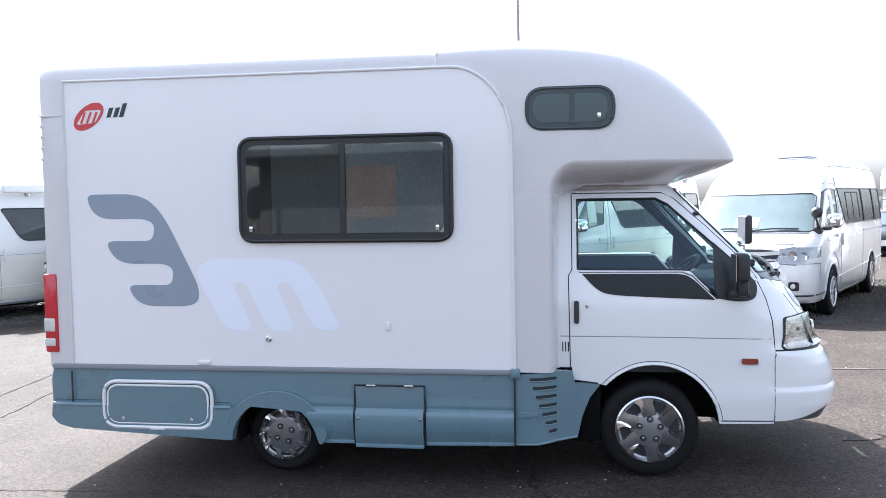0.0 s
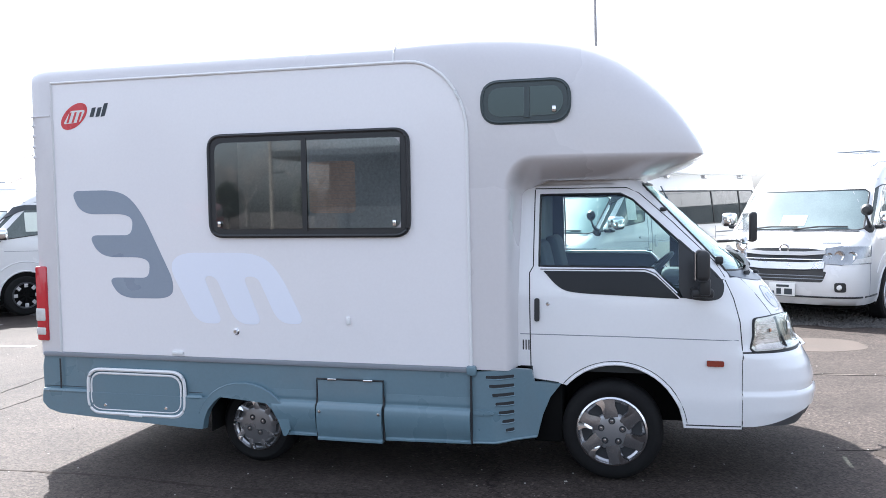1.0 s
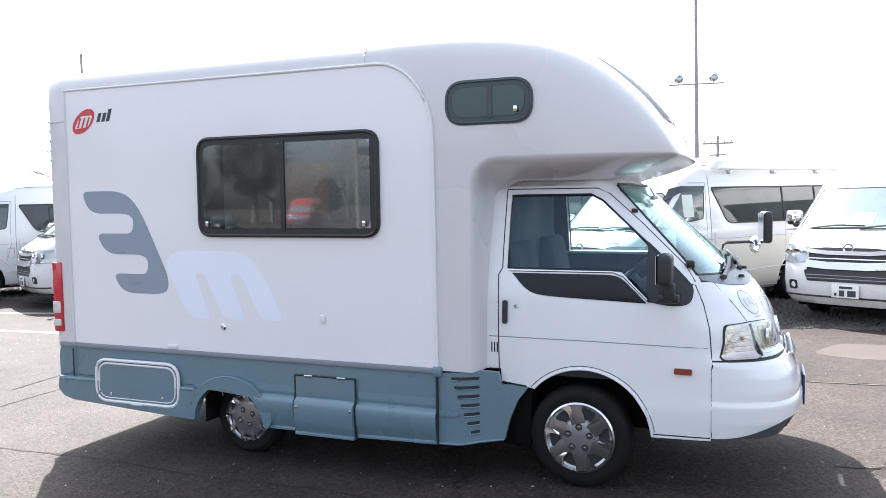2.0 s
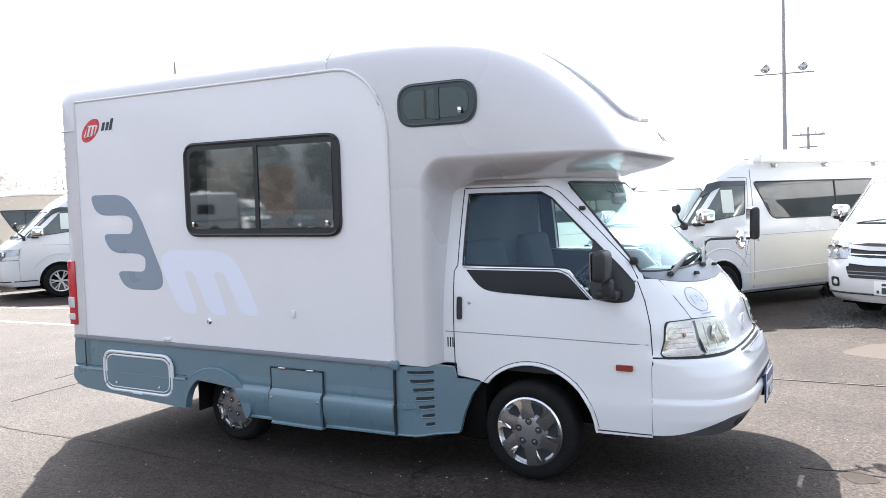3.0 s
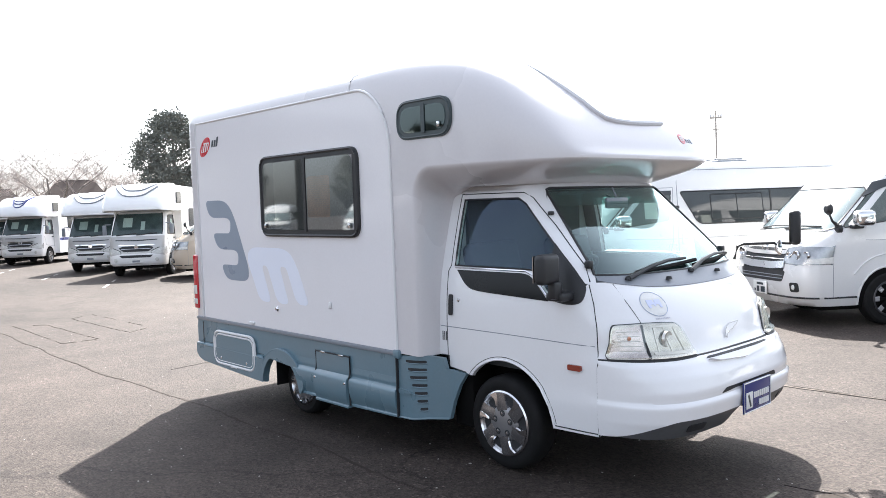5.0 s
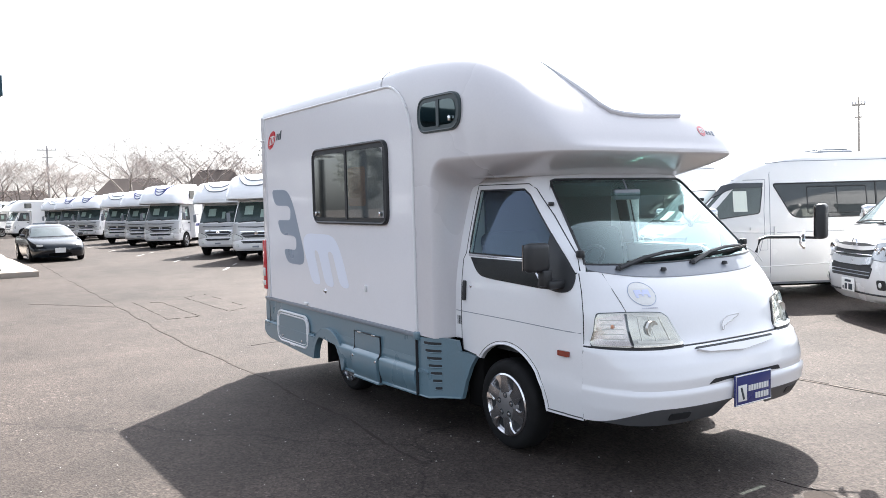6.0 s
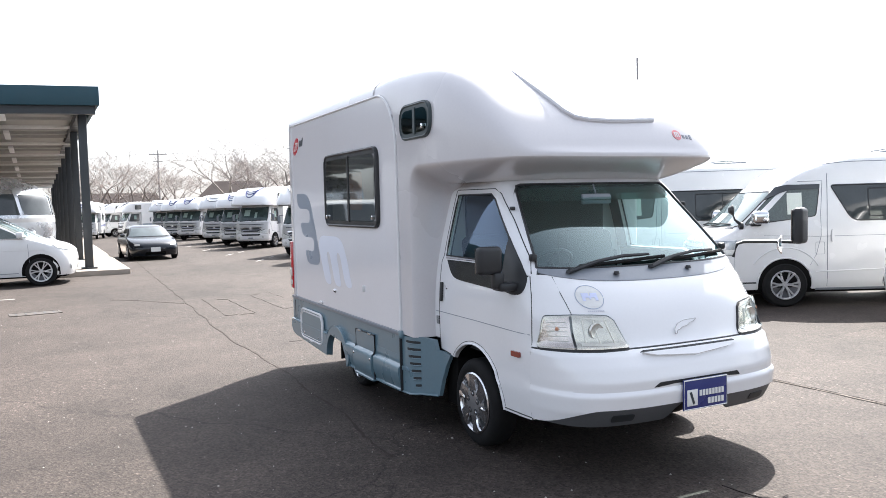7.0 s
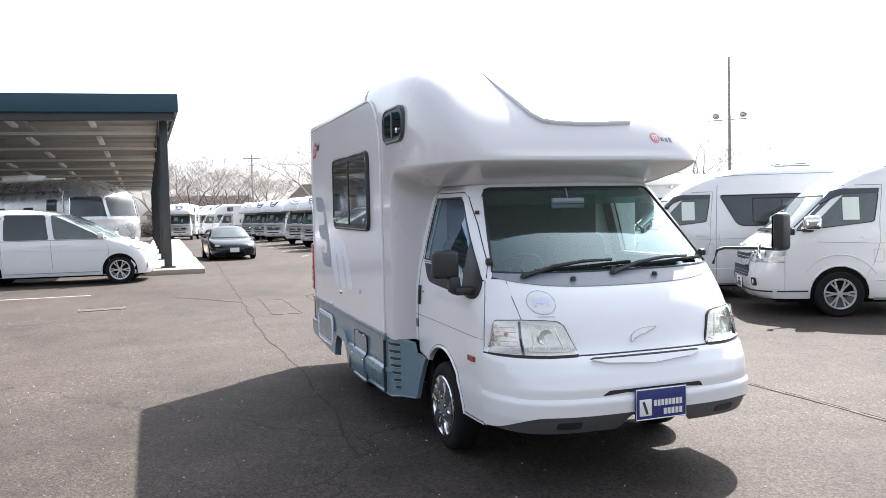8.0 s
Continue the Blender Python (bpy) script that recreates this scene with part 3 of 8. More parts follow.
# rear lamps, set round the rear corner
for sd in (-1, 1):
    lamp = part("tail_lamp", box(-3.135, -3.045, sd * (HALF - 0.06) - 0.07, sd * (HALF - 0.06) + 0.07, 0.725, 1.235, 0.012), M_REDLENS, camper, "tall red tail lamp")
    part("lens_band", box(-3.139, -3.06, sd * (HALF - 0.06) - 0.074, sd * (HALF - 0.06) + 0.074, 0.86, 0.95, 0.01), M_LENS, lamp, "clear lens")
    part("lens_band", box(-3.139, -3.06, sd * (HALF - 0.06) - 0.074, sd * (HALF - 0.06) + 0.074, 0.765, 0.82, 0.01), M_LENS, lamp, "clear lens")

# decals: a mirrored letter block in grey-blue and one in pale blue
def letter_block(surf, corners, material, name, label):
    part(name, patch(surf, corners, 0.0058, 0.0012, 0, 0), material, camper, label, 0)


E3 = rounded([(-2.825, 1.742), (-2.44, 1.742), (-2.30, 1.62), (-2.065, 1.14), (-2.085, 1.03), (-2.47, 1.03), (-2.56, 1.165), (-2.25, 1.165), (-2.235, 1.30), (-2.61, 1.30), (-2.70, 1.445), (-2.37, 1.445), (-2.35, 1.585), (-2.75, 1.585)],
             [0.07, 0.14, 0.15, 0.08, 0.12, 0.11, 0.07, 0.05, 0.13, 0.11, 0.07, 0.05, 0.14, 0.11], 7)
M3 = rounded([(-2.10, 1.24), (-2.02, 1.33), (-1.45, 1.33), (-1.31, 1.20), (-1.155, 0.885), (-1.33, 0.885), (-1.47, 1.18), (-1.57, 1.18), (-1.445, 0.875), (-1.62, 0.875), (-1.765, 1.18), (-1.85, 1.18), (-1.72, 0.875), (-1.90, 0.875)],
             [0.1, 0.12, 0.16, 0.15, 0.06, 0.09, 0.05, 0.05, 0.06, 0.09, 0.05, 0.05, 0.06, 0.09], 7)
for surf in (SIDE_N, SIDE_F):
    letter_block(surf, E3, M_DECAL_GREY, "decal", "grey-blue rounded decal")
    letter_block(surf, M3, M_DECAL_PALE, "decal", "pale blue rounded decal")


def oval(cx, cz, a, b, tilt, n=28, start=0.0, end=math.tau):
    ct, st = math.cos(tilt), math.sin(tilt)
    return [(cx + a * math.cos(t) * ct - b * math.sin(t) * st, cz + a * math.cos(t) * st + b * math.sin(t) * ct) for t in [start + (end - start) * k / n for k in range(n)]]


badge = part("side_badge", patch(SIDE_N, oval(-2.775, 2.235, 0.118, 0.066, 0.62), 0.0062, 0.0015, 0, 0), M_RED, camper, "red oval badge", 0)
part("badge_band", patch(SIDE_N, rounded([(-2.86, 2.185), (-2.73, 2.195), (-2.685, 2.275), (-2.80, 2.272)], 0.02), 0.0072, 0.001, 0, 0), M_PLATEWHITE, badge, "white band", 0)
for x in (-2.835, -2.795, -2.755):
    part("badge_stroke", patch(SIDE_N, [(x, 2.192), (x + 0.016, 2.192), (x + 0.045, 2.262), (x + 0.029, 2.262)], 0.0082, 0.001, 0, 0), M_RED, badge, "", 0)
for x, h in ((-2.655, 0.06), (-2.61, 0.06), (-2.57, 0.085)):
    part("badge_letter_bar", patch(SIDE_N, [(x, 2.225), (x + 0.03, 2.228), (x + 0.03 + h * 0.35, 2.228 + h), (x + h * 0.35, 2.225 + h)], 0.0062, 0.0012, 0, 0), M_INK, badge, "", 0)


# windows of the living box
def box_window(surf, x0, x1, z0, z1, r, split, frame_w, name, label, pr=0.03):
    m_frame = M_BLACK if x1 - x0 > 1 else M_TEALFRAME
    win = part(name, patch(surf, rounded(rect(x0, x1, z0, z1), r, 7), pr, 0.03, 0, 0), m_frame, camper, label, 30)
    b = frame_w
    xm = split
    if x1 - x0 > 1:
        for xa, xb, m_blind in ((x0 + b + 0.16, xm - 0.02, M_BLINDBROWN), (xm + 0.02, x1 - b - 0.004, M_BLIND)):
            blind = part("blind", patch(surf, rect(xa, xb, z0 + b + 0.004, z1 - b - 0.004), pr + 0.0006, 0.0005, 0, 0), m_blind, win, "pleated blind behind the pane", 0)
            for k in range(34):
                zb = z0 + b + 0.010 + 0.0156 * k
                part("blind_fold", patch(surf, rect(xa, xb, zb, zb + 0.0016), pr + 0.0026, 0.0006, 0, 0), m_blind, blind, "", 0)
        part("curtain", patch(surf, rounded(rect(xm + 0.03, xm + 0.33, z0 + 0.15, z1 - 0.19), 0.03, 4), pr + 0.0016, 0.0008, 0, 0), M_CURTAIN, win, "rust-coloured curtain behind the pane", 0)
    for k, (a, c) in enumerate(((x0 + b, xm - 0.014), (xm + 0.014, x1 - b))):
        rr = [r * 0.7, 0.008, 0.008, r * 0.7] if k == 0 else [0.008, r * 0.7, r * 0.7, 0.008]
        part("pane", patch(surf, rounded(rect(a, c, z0 + b, z1 - b), rr, 6), pr + 0.004, 0, 0, 0), G_DARK if x1 - x0 > 1 else G_TEAL, win, "dark smoked acrylic pane", 0)
    part("mullion", patch(surf, rect(xm - 0.016, xm + 0.016, z0 + b * 0.8, z1 - b * 0.8), pr + 0.010, 0.012, 0, 0), m_frame, win, "", 0)
    lip = rounded(rect(x0 + 0.012, x1 - 0.012, z0 + 0.012, z1 - 0.012), r * 0.9, 7)
    part("window_rim", tube([surf.at(x, z, pr) for x, z in lip], 0.011 if x1 - x0 > 1 else 0.007, 6, close=True), m_frame, win)
    for x in ((x0 + b + 0.02, x1 - b - 0.05) if x1 - x0 > 1 else (x1 - b - 0.06,)):
        part("catch", box(x, x + 0.022, surf.y + surf.side * (pr + 0.016) - 0.008, surf.y + surf.side * (pr + 0.016) + 0.008, z0 + b + 0.015, z0 + b + 0.05, 0.004), M_CHROME, win, "small metal catch")
    return win


for surf in (SIDE_N, SIDE_F):
    box_window(surf, -1.79, -0.452, 1.425, 2.078, 0.1, -1.125, 0.055, "side_window", "black-framed sliding side window of smoked acrylic", 0.022)
    box_window(surf, -0.026, 0.495, 2.07, 2.325, 0.115, 0.245, 0.045, "overhang_window", "small rounded window of the overhang", 0.005)

# fittings on the side
part("water_filler", lathe([(0.0, -0.020), (0.010, -0.020), (0.012, -0.015), (0.016, -0.007), (0.021, -0.004), (0.022, 0.006)], 16, "y", (-1.625, -HALF - 0.004, 0.828)), M_CHROME, camper, "round chrome lock")
part("side_hook", joined(box(-0.878, -0.850, -HALF - 0.022, -HALF - 0.002, 0.888, 0.94, 0.008)), M_WHITETRIM, camper)
part("side_light", box(-2.09, -2.01, -HALF - 0.02, -HALF - 0.002, 0.664, 0.688, 0.007), M_WHITETRIM, camper)

# skirts
SWAGE = [(0.001, 0.47), (0.004, 0.440), (0.005, 0.428), (0.004, 0.419), (0.001, 0.411), (0.003, 0.404), (0.018, 0.394), (0.030, 0.384), (0.035, 0.370), (0.036, 0.335), (0.032, 0.29), (0.022, 0.25), (0.008, 0.215), (0.004, 0.204), (0.013, 0.196), (0.013, 0.185)]
FLAP = [(0.013, 0.545), (0.014, 0.45), (0.013, 0.416), (0.012, 0.408), (0.028, 0.396), (0.042, 0.384), (0.047, 0.368), (0.049, 0.33), (0.048, 0.27), (0.042, 0.235), (0.028, 0.200), (0.024, 0.190), (0.034, 0.182), (0.034, 0.170)]


def swage(surf, profile, left, x_end, rise=0.0):
    """A pressed panel: the upright profile drawn along the side, closed at both ends."""
    bm = bmesh.new()
    rows = []
    for off, z in profile:
        x0 = left(z)
        row = [bm.verts.new(surf.at(x0, z, -0.012))]
        for k in range(9):
            x = x0 + (x_end - x0) * k / 8
            row.append(bm.verts.new(surf.at(x, z + rise * (k / 8) * smoothstep((0.30 - z) / 0.1), off)))
        row.append(bm.verts.new(surf.at(x_end, z, -0.012)))
        rows.append(row)
    for a, b in zip(rows, rows[1:]):
        for k in range(10):
            quad = (a[k], b[k], b[k + 1], a[k + 1])
            bm.faces.new(quad if not surf.flip() else quad[::-1])
    for row in (rows[0], rows[-1]):
        bm.faces.new(row)
    bmesh.ops.recalc_face_normals(bm, faces=bm.faces)
    return bm


ARCH = [(-1.872, 0.184), (-1.862, 0.25), (-1.835, 0.315), (-1.79, 0.37), (-1.745, 0.405), (-1.60, 0.395), (-1.42, 0.38), (-1.375, 0.335), (-1.335, 0.265), (-1.305, 0.178)]
SK_REAR = [(-3.09, 0.622), (-3.105, 0.55), (-3.10, 0.31), (-3.05, 0.262), (-2.955, 0.236)]
for surf, sd in ((SIDE_N, -1), (SIDE_F, 1)):
    skirt = part("skirt", patch(surf, SK_REAR + ARCH + [(-0.66, 0.187), (-0.098, 0.20), (-0.098, 0.622)], 0.0, 0.03, 0, 0), M_BLUE, camper, "blue-grey side skirt with a wheel arch")
    low = [(-3.09, 0.392), (-3.098, 0.31), (-3.05, 0.262), (-2.955, 0.237)] + [(-2.0, 0.19), (-1.876, 0.186), (-1.866, 0.25), (-1.84, 0.315), (-1.80, 0.365), (-1.80, 0.392)]
    part("lower_ledge", patch(surf, rounded(low, 0.01, 2), 0.026, 0.026, 0, 0), M_BLUE, skirt)
    for x_end in (-1.087, -0.104):
        left = (lambda z: float(np.interp(z, [0.178, 0.265, 0.335, 0.392, 0.51], [-1.303, -1.333, -1.372, -1.385, -1.385]))) if x_end < -1 else (lambda z: -0.634)
        part("lower_swage", swage(surf, SWAGE, left, x_end, 0.012 if x_end > -1 else 0.0), M_BLUE, skirt, "pressed lower skirt", 40)
    for x0, x1 in ((-3.085, -2.75), (-1.985, -1.885)):
        part("ledge_bead", tube([surf.at(x0, 0.392, 0.008), surf.at(x0 + 0.01, 0.392, 0.016), surf.at(x1 - 0.01, 0.392, 0.016), surf.at(x1, 0.392, 0.008)], 0.016, 8), M_BLUE, skirt)
        # thin dark line paints the shade in the dip above the ledge
        part("ledge_shade_line", tube([surf.at(x0, 0.418, 0.0), surf.at(x1, 0.418, 0.0)], 0.002, 6), M_SEAM, skirt)
    fl = [(-1.583 + 0.322 * math.cos(radians(a)), 0.22 + 0.28 * math.sin(radians(a))) for a in range(165, -1, -11)] + [(-1.285, 0.178)]
    part("arch_flare", patch(surf, rounded(ARCH + fl[::-1], 0.012, 2), 0.031, 0.031, 0, 0), M_BLUE, skirt, "raised wheel-arch flare")
    part("flare_bead", tube([surf.at(x, z, 0.027) for x, z in fl[:-1]], 0.006, 6), M_BLUE, skirt)
    part("joint", box(-2.957, -2.947, sd * (HALF + 0.0175) - 0.002, sd * (HALF + 0.0175) + 0.002, 0.24, 0.61), M_SEAM, skirt)
    part("joint", box(-0.103, -0.093, sd * (HALF + 0.002) - 0.018, sd * (HALF + 0.002) + 0.018, 0.2, 0.61), M_SEAM, skirt)
    # the front end tapers in towards the cab
    class Taper:
        def at(self, u, z, off=0.0, sd=sd):
            t = (u + 0.094) / 0.505
            return Vector((u, sd * (HALF - 0.15 * smoothstep((t - 0.25) * 1.5) + off), z))

        def flip(self, sd=sd):
            return sd > 0

    tp = Taper()
    fpoly = [(-0.094, 0.20), (0.04, 0.205), (0.15, 0.222), (0.275, 0.224), (0.305, 0.35), (0.35, 0.46), (0.412, 0.54), (0.26, 0.556), (0.245, 0.63), (0.16, 0.645), (-0.094, 0.625)]
    fsk = part("front_skirt", patch(tp, dense(fpoly, 0.1), 0.0, 0.03, 0.05, 0.1), M_BLUE, camper, "blue-grey skirt end with louvres", 50)
    part("front_ledge", patch(tp, rounded([(-0.09, 0.368), (0.0, 0.372), (0.045, 0.382), (0.0, 0.398), (-0.09, 0.402)], 0.012, 3), 0.010, 0.010, 0.05, 0.1), M_BLUE, fsk)
    part("lower_bead", tube([tp.at(x, z, 0.004) for x, z in along([(-0.09, 0.203), (0.04, 0.208), (0.15, 0.225), (0.272, 0.228)], 0.05)], 0.007, 6), M_BLUE, fsk)
    for k in range(7):
        z = 0.598 - k * 0.0525
        x0 = -0.011 + k * 0.019
        part("louvre", patch(tp, rounded([(x0, z - 0.012), (0.15, z - 0.004), (0.15, z + 0.014), (x0, z + 0.008)], 0.006, 3), 0.003, 0.02, 0.05, 0.1), M_SEAM, fsk, "dark louvre slot", 0)
        part("louvre_lip", tube([tp.at(x0 - 0.004, z - 0.012, 0.001), tp.at((x0 + 0.15) / 2, z - 0.012, 0.003), tp.at(0.153, z - 0.007, 0.001)], 0.0045, 6), M_BLUE, fsk)
    # locker hatch with its double white frame
    hatch = part("locker_hatch", patch(surf, rounded(rect(-2.70, -2.04, 0.285, 0.52), 0.07, 6), 0.022, 0.02, 0, 0), M_BLUE, skirt, "blue-grey locker hatch in a double white frame")
    for x0, x1, z0, z1, r, tr in ((-2.733, -2.003, 0.255, 0.549, 0.1, 0.012), (-2.708, -2.03, 0.28, 0.524, 0.085, 0.008)):
        lip = rounded(rect(x0, x1, z0, z1), r, 7)
        part("hatch_frame", tube([surf.at(x, z, 0.02) for x, z in lip], tr, 6, close=True), M_WHITETRIM, hatch, "white frame")
    for x in (-2.60, -2.14):
        part("hatch_lock", lathe([(0, -0.008 * -sd), (0.009, -0.007 * -sd), (0.011, 0.004 * sd)], 12, "y", (x, sd * (HALF + 0.024), 0.31)), M_CHROME, hatch)
    part("hatch_pull", box(-2.42, -2.32, sd * (HALF + 0.02) - 0.014, sd * (HALF + 0.02) + 0.014, 0.24, 0.258, 0.005), M_WHITETRIM, hatch)
    # hinged flap
    flap = part("flap", swage(surf, FLAP, lambda z: -1.072, -0.65), M_BLUE, skirt, "hinged blue-grey flap over a service locker", 40)
    part("flap_joint", tube([surf.at(x, z, o) for x, z, o in ((-1.079, 0.19, 0.012), (-1.079, 0.38, 0.024), (-1.079, 0.43, 0.010), (-1.079, 0.549, 0.012), (-0.642, 0.549, 0.012), (-0.642, 0.43, 0.012), (-0.642, 0.385, 0.026), (-0.642, 0.19, 0.016))], 0.0065, 5), M_SEAM, flap)
    for x in (-0.975, -0.74):
        part("hinge", box(x - 0.03, x + 0.03, sd * (HALF + 0.018) - 0.008, sd * (HALF + 0.018) + 0.008, 0.542, 0.556, 0.004), M_CHROME, flap, "small chrome hinge")
    for x in (-1.052, -0.668):
        part("flap_lock", lathe([(0, sd * 0.01), (0.009, sd * 0.008), (0.012, 0)], 12, "y", (x, sd * (HALF + 0.045), 0.352)), M_CHROME, flap)
# black blocks added behind the wheels, standing for the deep shade in the arches
for sd in (-1, 1):
    part("arch_blackout", box(-1.98, -1.22, sd * 0.60 - 0.02, sd * 0.60 + 0.02, 0.19, 0.62), M_UNDER, camper, "black sheet added to keep the rear wheel arch dark", 0)
    part("arch_blackout", box(0.24, 0.42, sd * 0.72 - 0.12, sd * 0.72 + 0.12, 0.17, 0.58, 0.02), M_UNDER, camper, "black box added to keep the front wheel arch dark")
# rear skirt and underbody
part("rear_skirt", box(-3.115, -3.07, -HALF + 0.03, HALF - 0.03, 0.26, 0.63, 0.02), M_BLUE, camper)
part("underbody", joined(box(-3.0, -1.95, -0.93, 0.93, 0.36, 0.62), box(-1.95, -1.2, -0.62, 0.62, 0.36, 0.62), box(-1.2, 0.2, -0.95, 0.95, 0.33, 0.62), box(0.2, 1.1, -0.6, 0.6, 0.3, 0.75)), M_UNDER, camper, "black chassis", 0)
# unseen box, added so that no sun leaks through the nose
part("nose_light_block", box(1.12, 1.46, -0.56, 0.56, 0.40, 0.94, 0.03), M_UNDER, camper, "black box added inside the nose to block stray sun", 0)
part("rear_axle", tube([(-1.605, -0.75, 0.172), (-1.605, 0.75, 0.172)], 0.05, 10), M_UNDER, camper)
for sd in (-1, 1):
    part("mud_flap", box(-1.90, -1.888, sd * 0.83 - 0.09, sd * 0.83 + 0.09, 0.13, 0.36, 0.004), M_RUBBER, camper, "black rubber mud flap")


# wheels
def wheel(x, sd, y_out, r, rc, hub, width=0.175, small=False):
    c = (x, 0, hub)
    y0 = sd * y_out
    d = -sd
    prof = [(rc * 0.98, 0.012), (rc * 1.04, 0.002), (r * 0.86, -0.002), (r * 0.94, 0.010), (r * 0.985, 0.026), (r, 0.045), (r, width - 0.045), (r * 0.96, width - 0.012), (rc, width), (rc * 0.98, 0.012)]
    bm = lathe([(pr, y0 + d * ph) for pr, ph in prof], 48, "y", c)
    tyre = part("tyre", bm, M_RUBBER, camper, "black road tyre")
    cap = lathe([(rc * 1.0, y0 + d * 0.018), (rc * 1.01, y0 + d * 0.004), (rc * 0.965, y0 - d * 0.004), (rc * 0.93, y0 + d * 0.008), (rc * 0.62, y0 + d * 0.026), (rc * 0.55, y0 + d * 0.012), (rc * 0.40, y0 + d * 0.004), (rc * 0.16, y0 - d * 0.002), (0.0, y0 - d * 0.003)], 48, "y", c)
    cover = part("wheel_cover", cap, M_ALLOY, tyre, "dished silver wheel cover", 60)
    n = 9 if small else 6
    hub_r, turn = (0.70, 0.1) if small else (0.50, 0.55)
    for k in range(n):
        a0 = (k + 0.5) * math.tau / n + turn
        arc = [a0 - math.pi / n + 2 * math.pi / n * j / 6 for j in range(7)]
        bm = bmesh.new()
        r1 = [bm.verts.new((c[0] + rc * hub_r * math.cos(a), y0 + d * 0.012, c[2] + rc * hub_r * math.sin(a))) for a in arc]
        r2 = [bm.verts.new((c[0] + rc * 0.94 * math.cos(a), y0 + d * 0.012, c[2] + rc * 0.94 * math.sin(a))) for a in arc]
        for j in range(6):
            bm.faces.new((r1[j], r1[j + 1], r2[j + 1], r2[j]))
        part("cover_slot", bm, M_SEAM, tyre, "dark slot between the spokes", 0)
    part("cover_rim", lathe([(rc * 1.0, y0 + d * 0.012), (rc * 1.015, y0 - d * 0.002), (rc * 0.965, y0 - d * 0.008), (rc * 0.925, y0 + d * 0.004)], 48, "y", c), M_HUBCHROME, tyre, "chrome outer ring")
    disc = lathe([(rc * (hub_r + 0.06), y0 + d * 0.012), (rc * (hub_r + 0.02), y0 - d * 0.003), (rc * hub_r * 0.86, y0 - d * 0.009), (rc * 0.15, y0 - d * 0.013), (0, y0 - d * 0.013)], 40, "y", c)
    part("cover_disc", disc, M_HUBGREY, tyre, "grey silver centre disc", 50)
    for k in range(n):
        a0 = k * math.tau / n + turn
        bm = bmesh.new()
        grid = []
        r0 = hub_r - 0.10
        for j in range(8):
            t = j / 7
            rr = rc * (r0 + (0.955 - r0) * t)
            mid = a0 + sd * -0.20 * t ** 1.2
            half = (0.50 - 0.20 * smoothstep(t * 1.35) + 0.05 * smoothstep(t * 3 - 2)) * (6 / n) * (0.62 if small else 1)
            low = 0.014 * smoothstep(t * 2.2)
            row = []
            for q, lf in ((-1, low), (-0.88, -0.010), (-0.3, -0.010 - 0.003 * math.sin(t * math.pi)), (0.35, -0.009), (0.88, -0.006), (1, low)):
                a = mid + sd * q * half
                row.append(bm.verts.new((c[0] + rr * math.cos(a), y0 + d * lf, c[2] + rr * math.sin(a))))
            grid.append(row)
        lead = [tuple(r[1].co) for r in grid[2 if not small else 3:]]
        for ra, rb in zip(grid, grid[1:]):
            for q in range(5):
                bm.faces.new((ra[q], ra[q + 1], rb[q + 1], rb[q]))
        bmesh.ops.recalc_face_normals(bm, faces=bm.faces)
        part("spoke", bm, M_HUBGREY if small else M_SPOKE, tyre, "grey swirled spoke", 35)
        # polished flange along the leading edge, wider towards the rim
        bm = bmesh.new()
        strips = []
        for j, p in enumerate(lead):
            t = j / (len(lead) - 1)
            wide = (0.014 + 0.036 * t) * (0.55 if small else 1)
            px, pz = p[0] - c[0], p[2] - c[2]
            ln = math.hypot(px, pz)
            tx, tz = -pz / ln * sd, px / ln * sd
            strips.append([bm.verts.new((p[0] + tx * u, p[1] - d * e, p[2] + tz * u)) for u, e in ((-0.004, -0.004), (0.002, 0.006), (wide * 0.6, 0.004), (wide, 0.0005))])
        for ra, rb in zip(strips, strips[1:]):
            for q in range(3):
                bm.faces.new((ra[q], ra[q + 1], rb[q + 1], rb[q]))
        bmesh.ops.recalc_face_normals(bm, faces=bm.faces)
        part("spoke_flange", bm, M_CHROME, tyre, "polished spoke edge", 50)
    nuts = 4 if small else 5
    for k in range(nuts):
        a = k * math.tau / nuts + (0.5 if small else 0.3)
        part("nut_cup", lathe([(0.012, y0 - d * 0.012), (0.019, y0 - d * 0.0135), (0.021, y0 - d * 0.011)], 12, "y", (c[0] + rc * 0.32 * math.cos(a), 0, c[2] + rc * 0.32 * math.sin(a))), M_SEAM, tyre, "dark nut recess")
        part("wheel_nut", lathe([(0, y0 - d * 0.020), (0.009, y0 - d * 0.018), (0.012, y0 - d * 0.006)], 8, "y", (c[0] + rc * 0.32 * math.cos(a), 0, c[2] + rc * 0.32 * math.sin(a))), M_CHROME, tyre)
    return tyre


for sd in (-1, 1):
    wheel(0.708, sd, 0.868, 0.296, 0.203, 0.266)
    wheel(-1.605, sd, 0.845, 0.258, 0.174, 0.172, small=True)


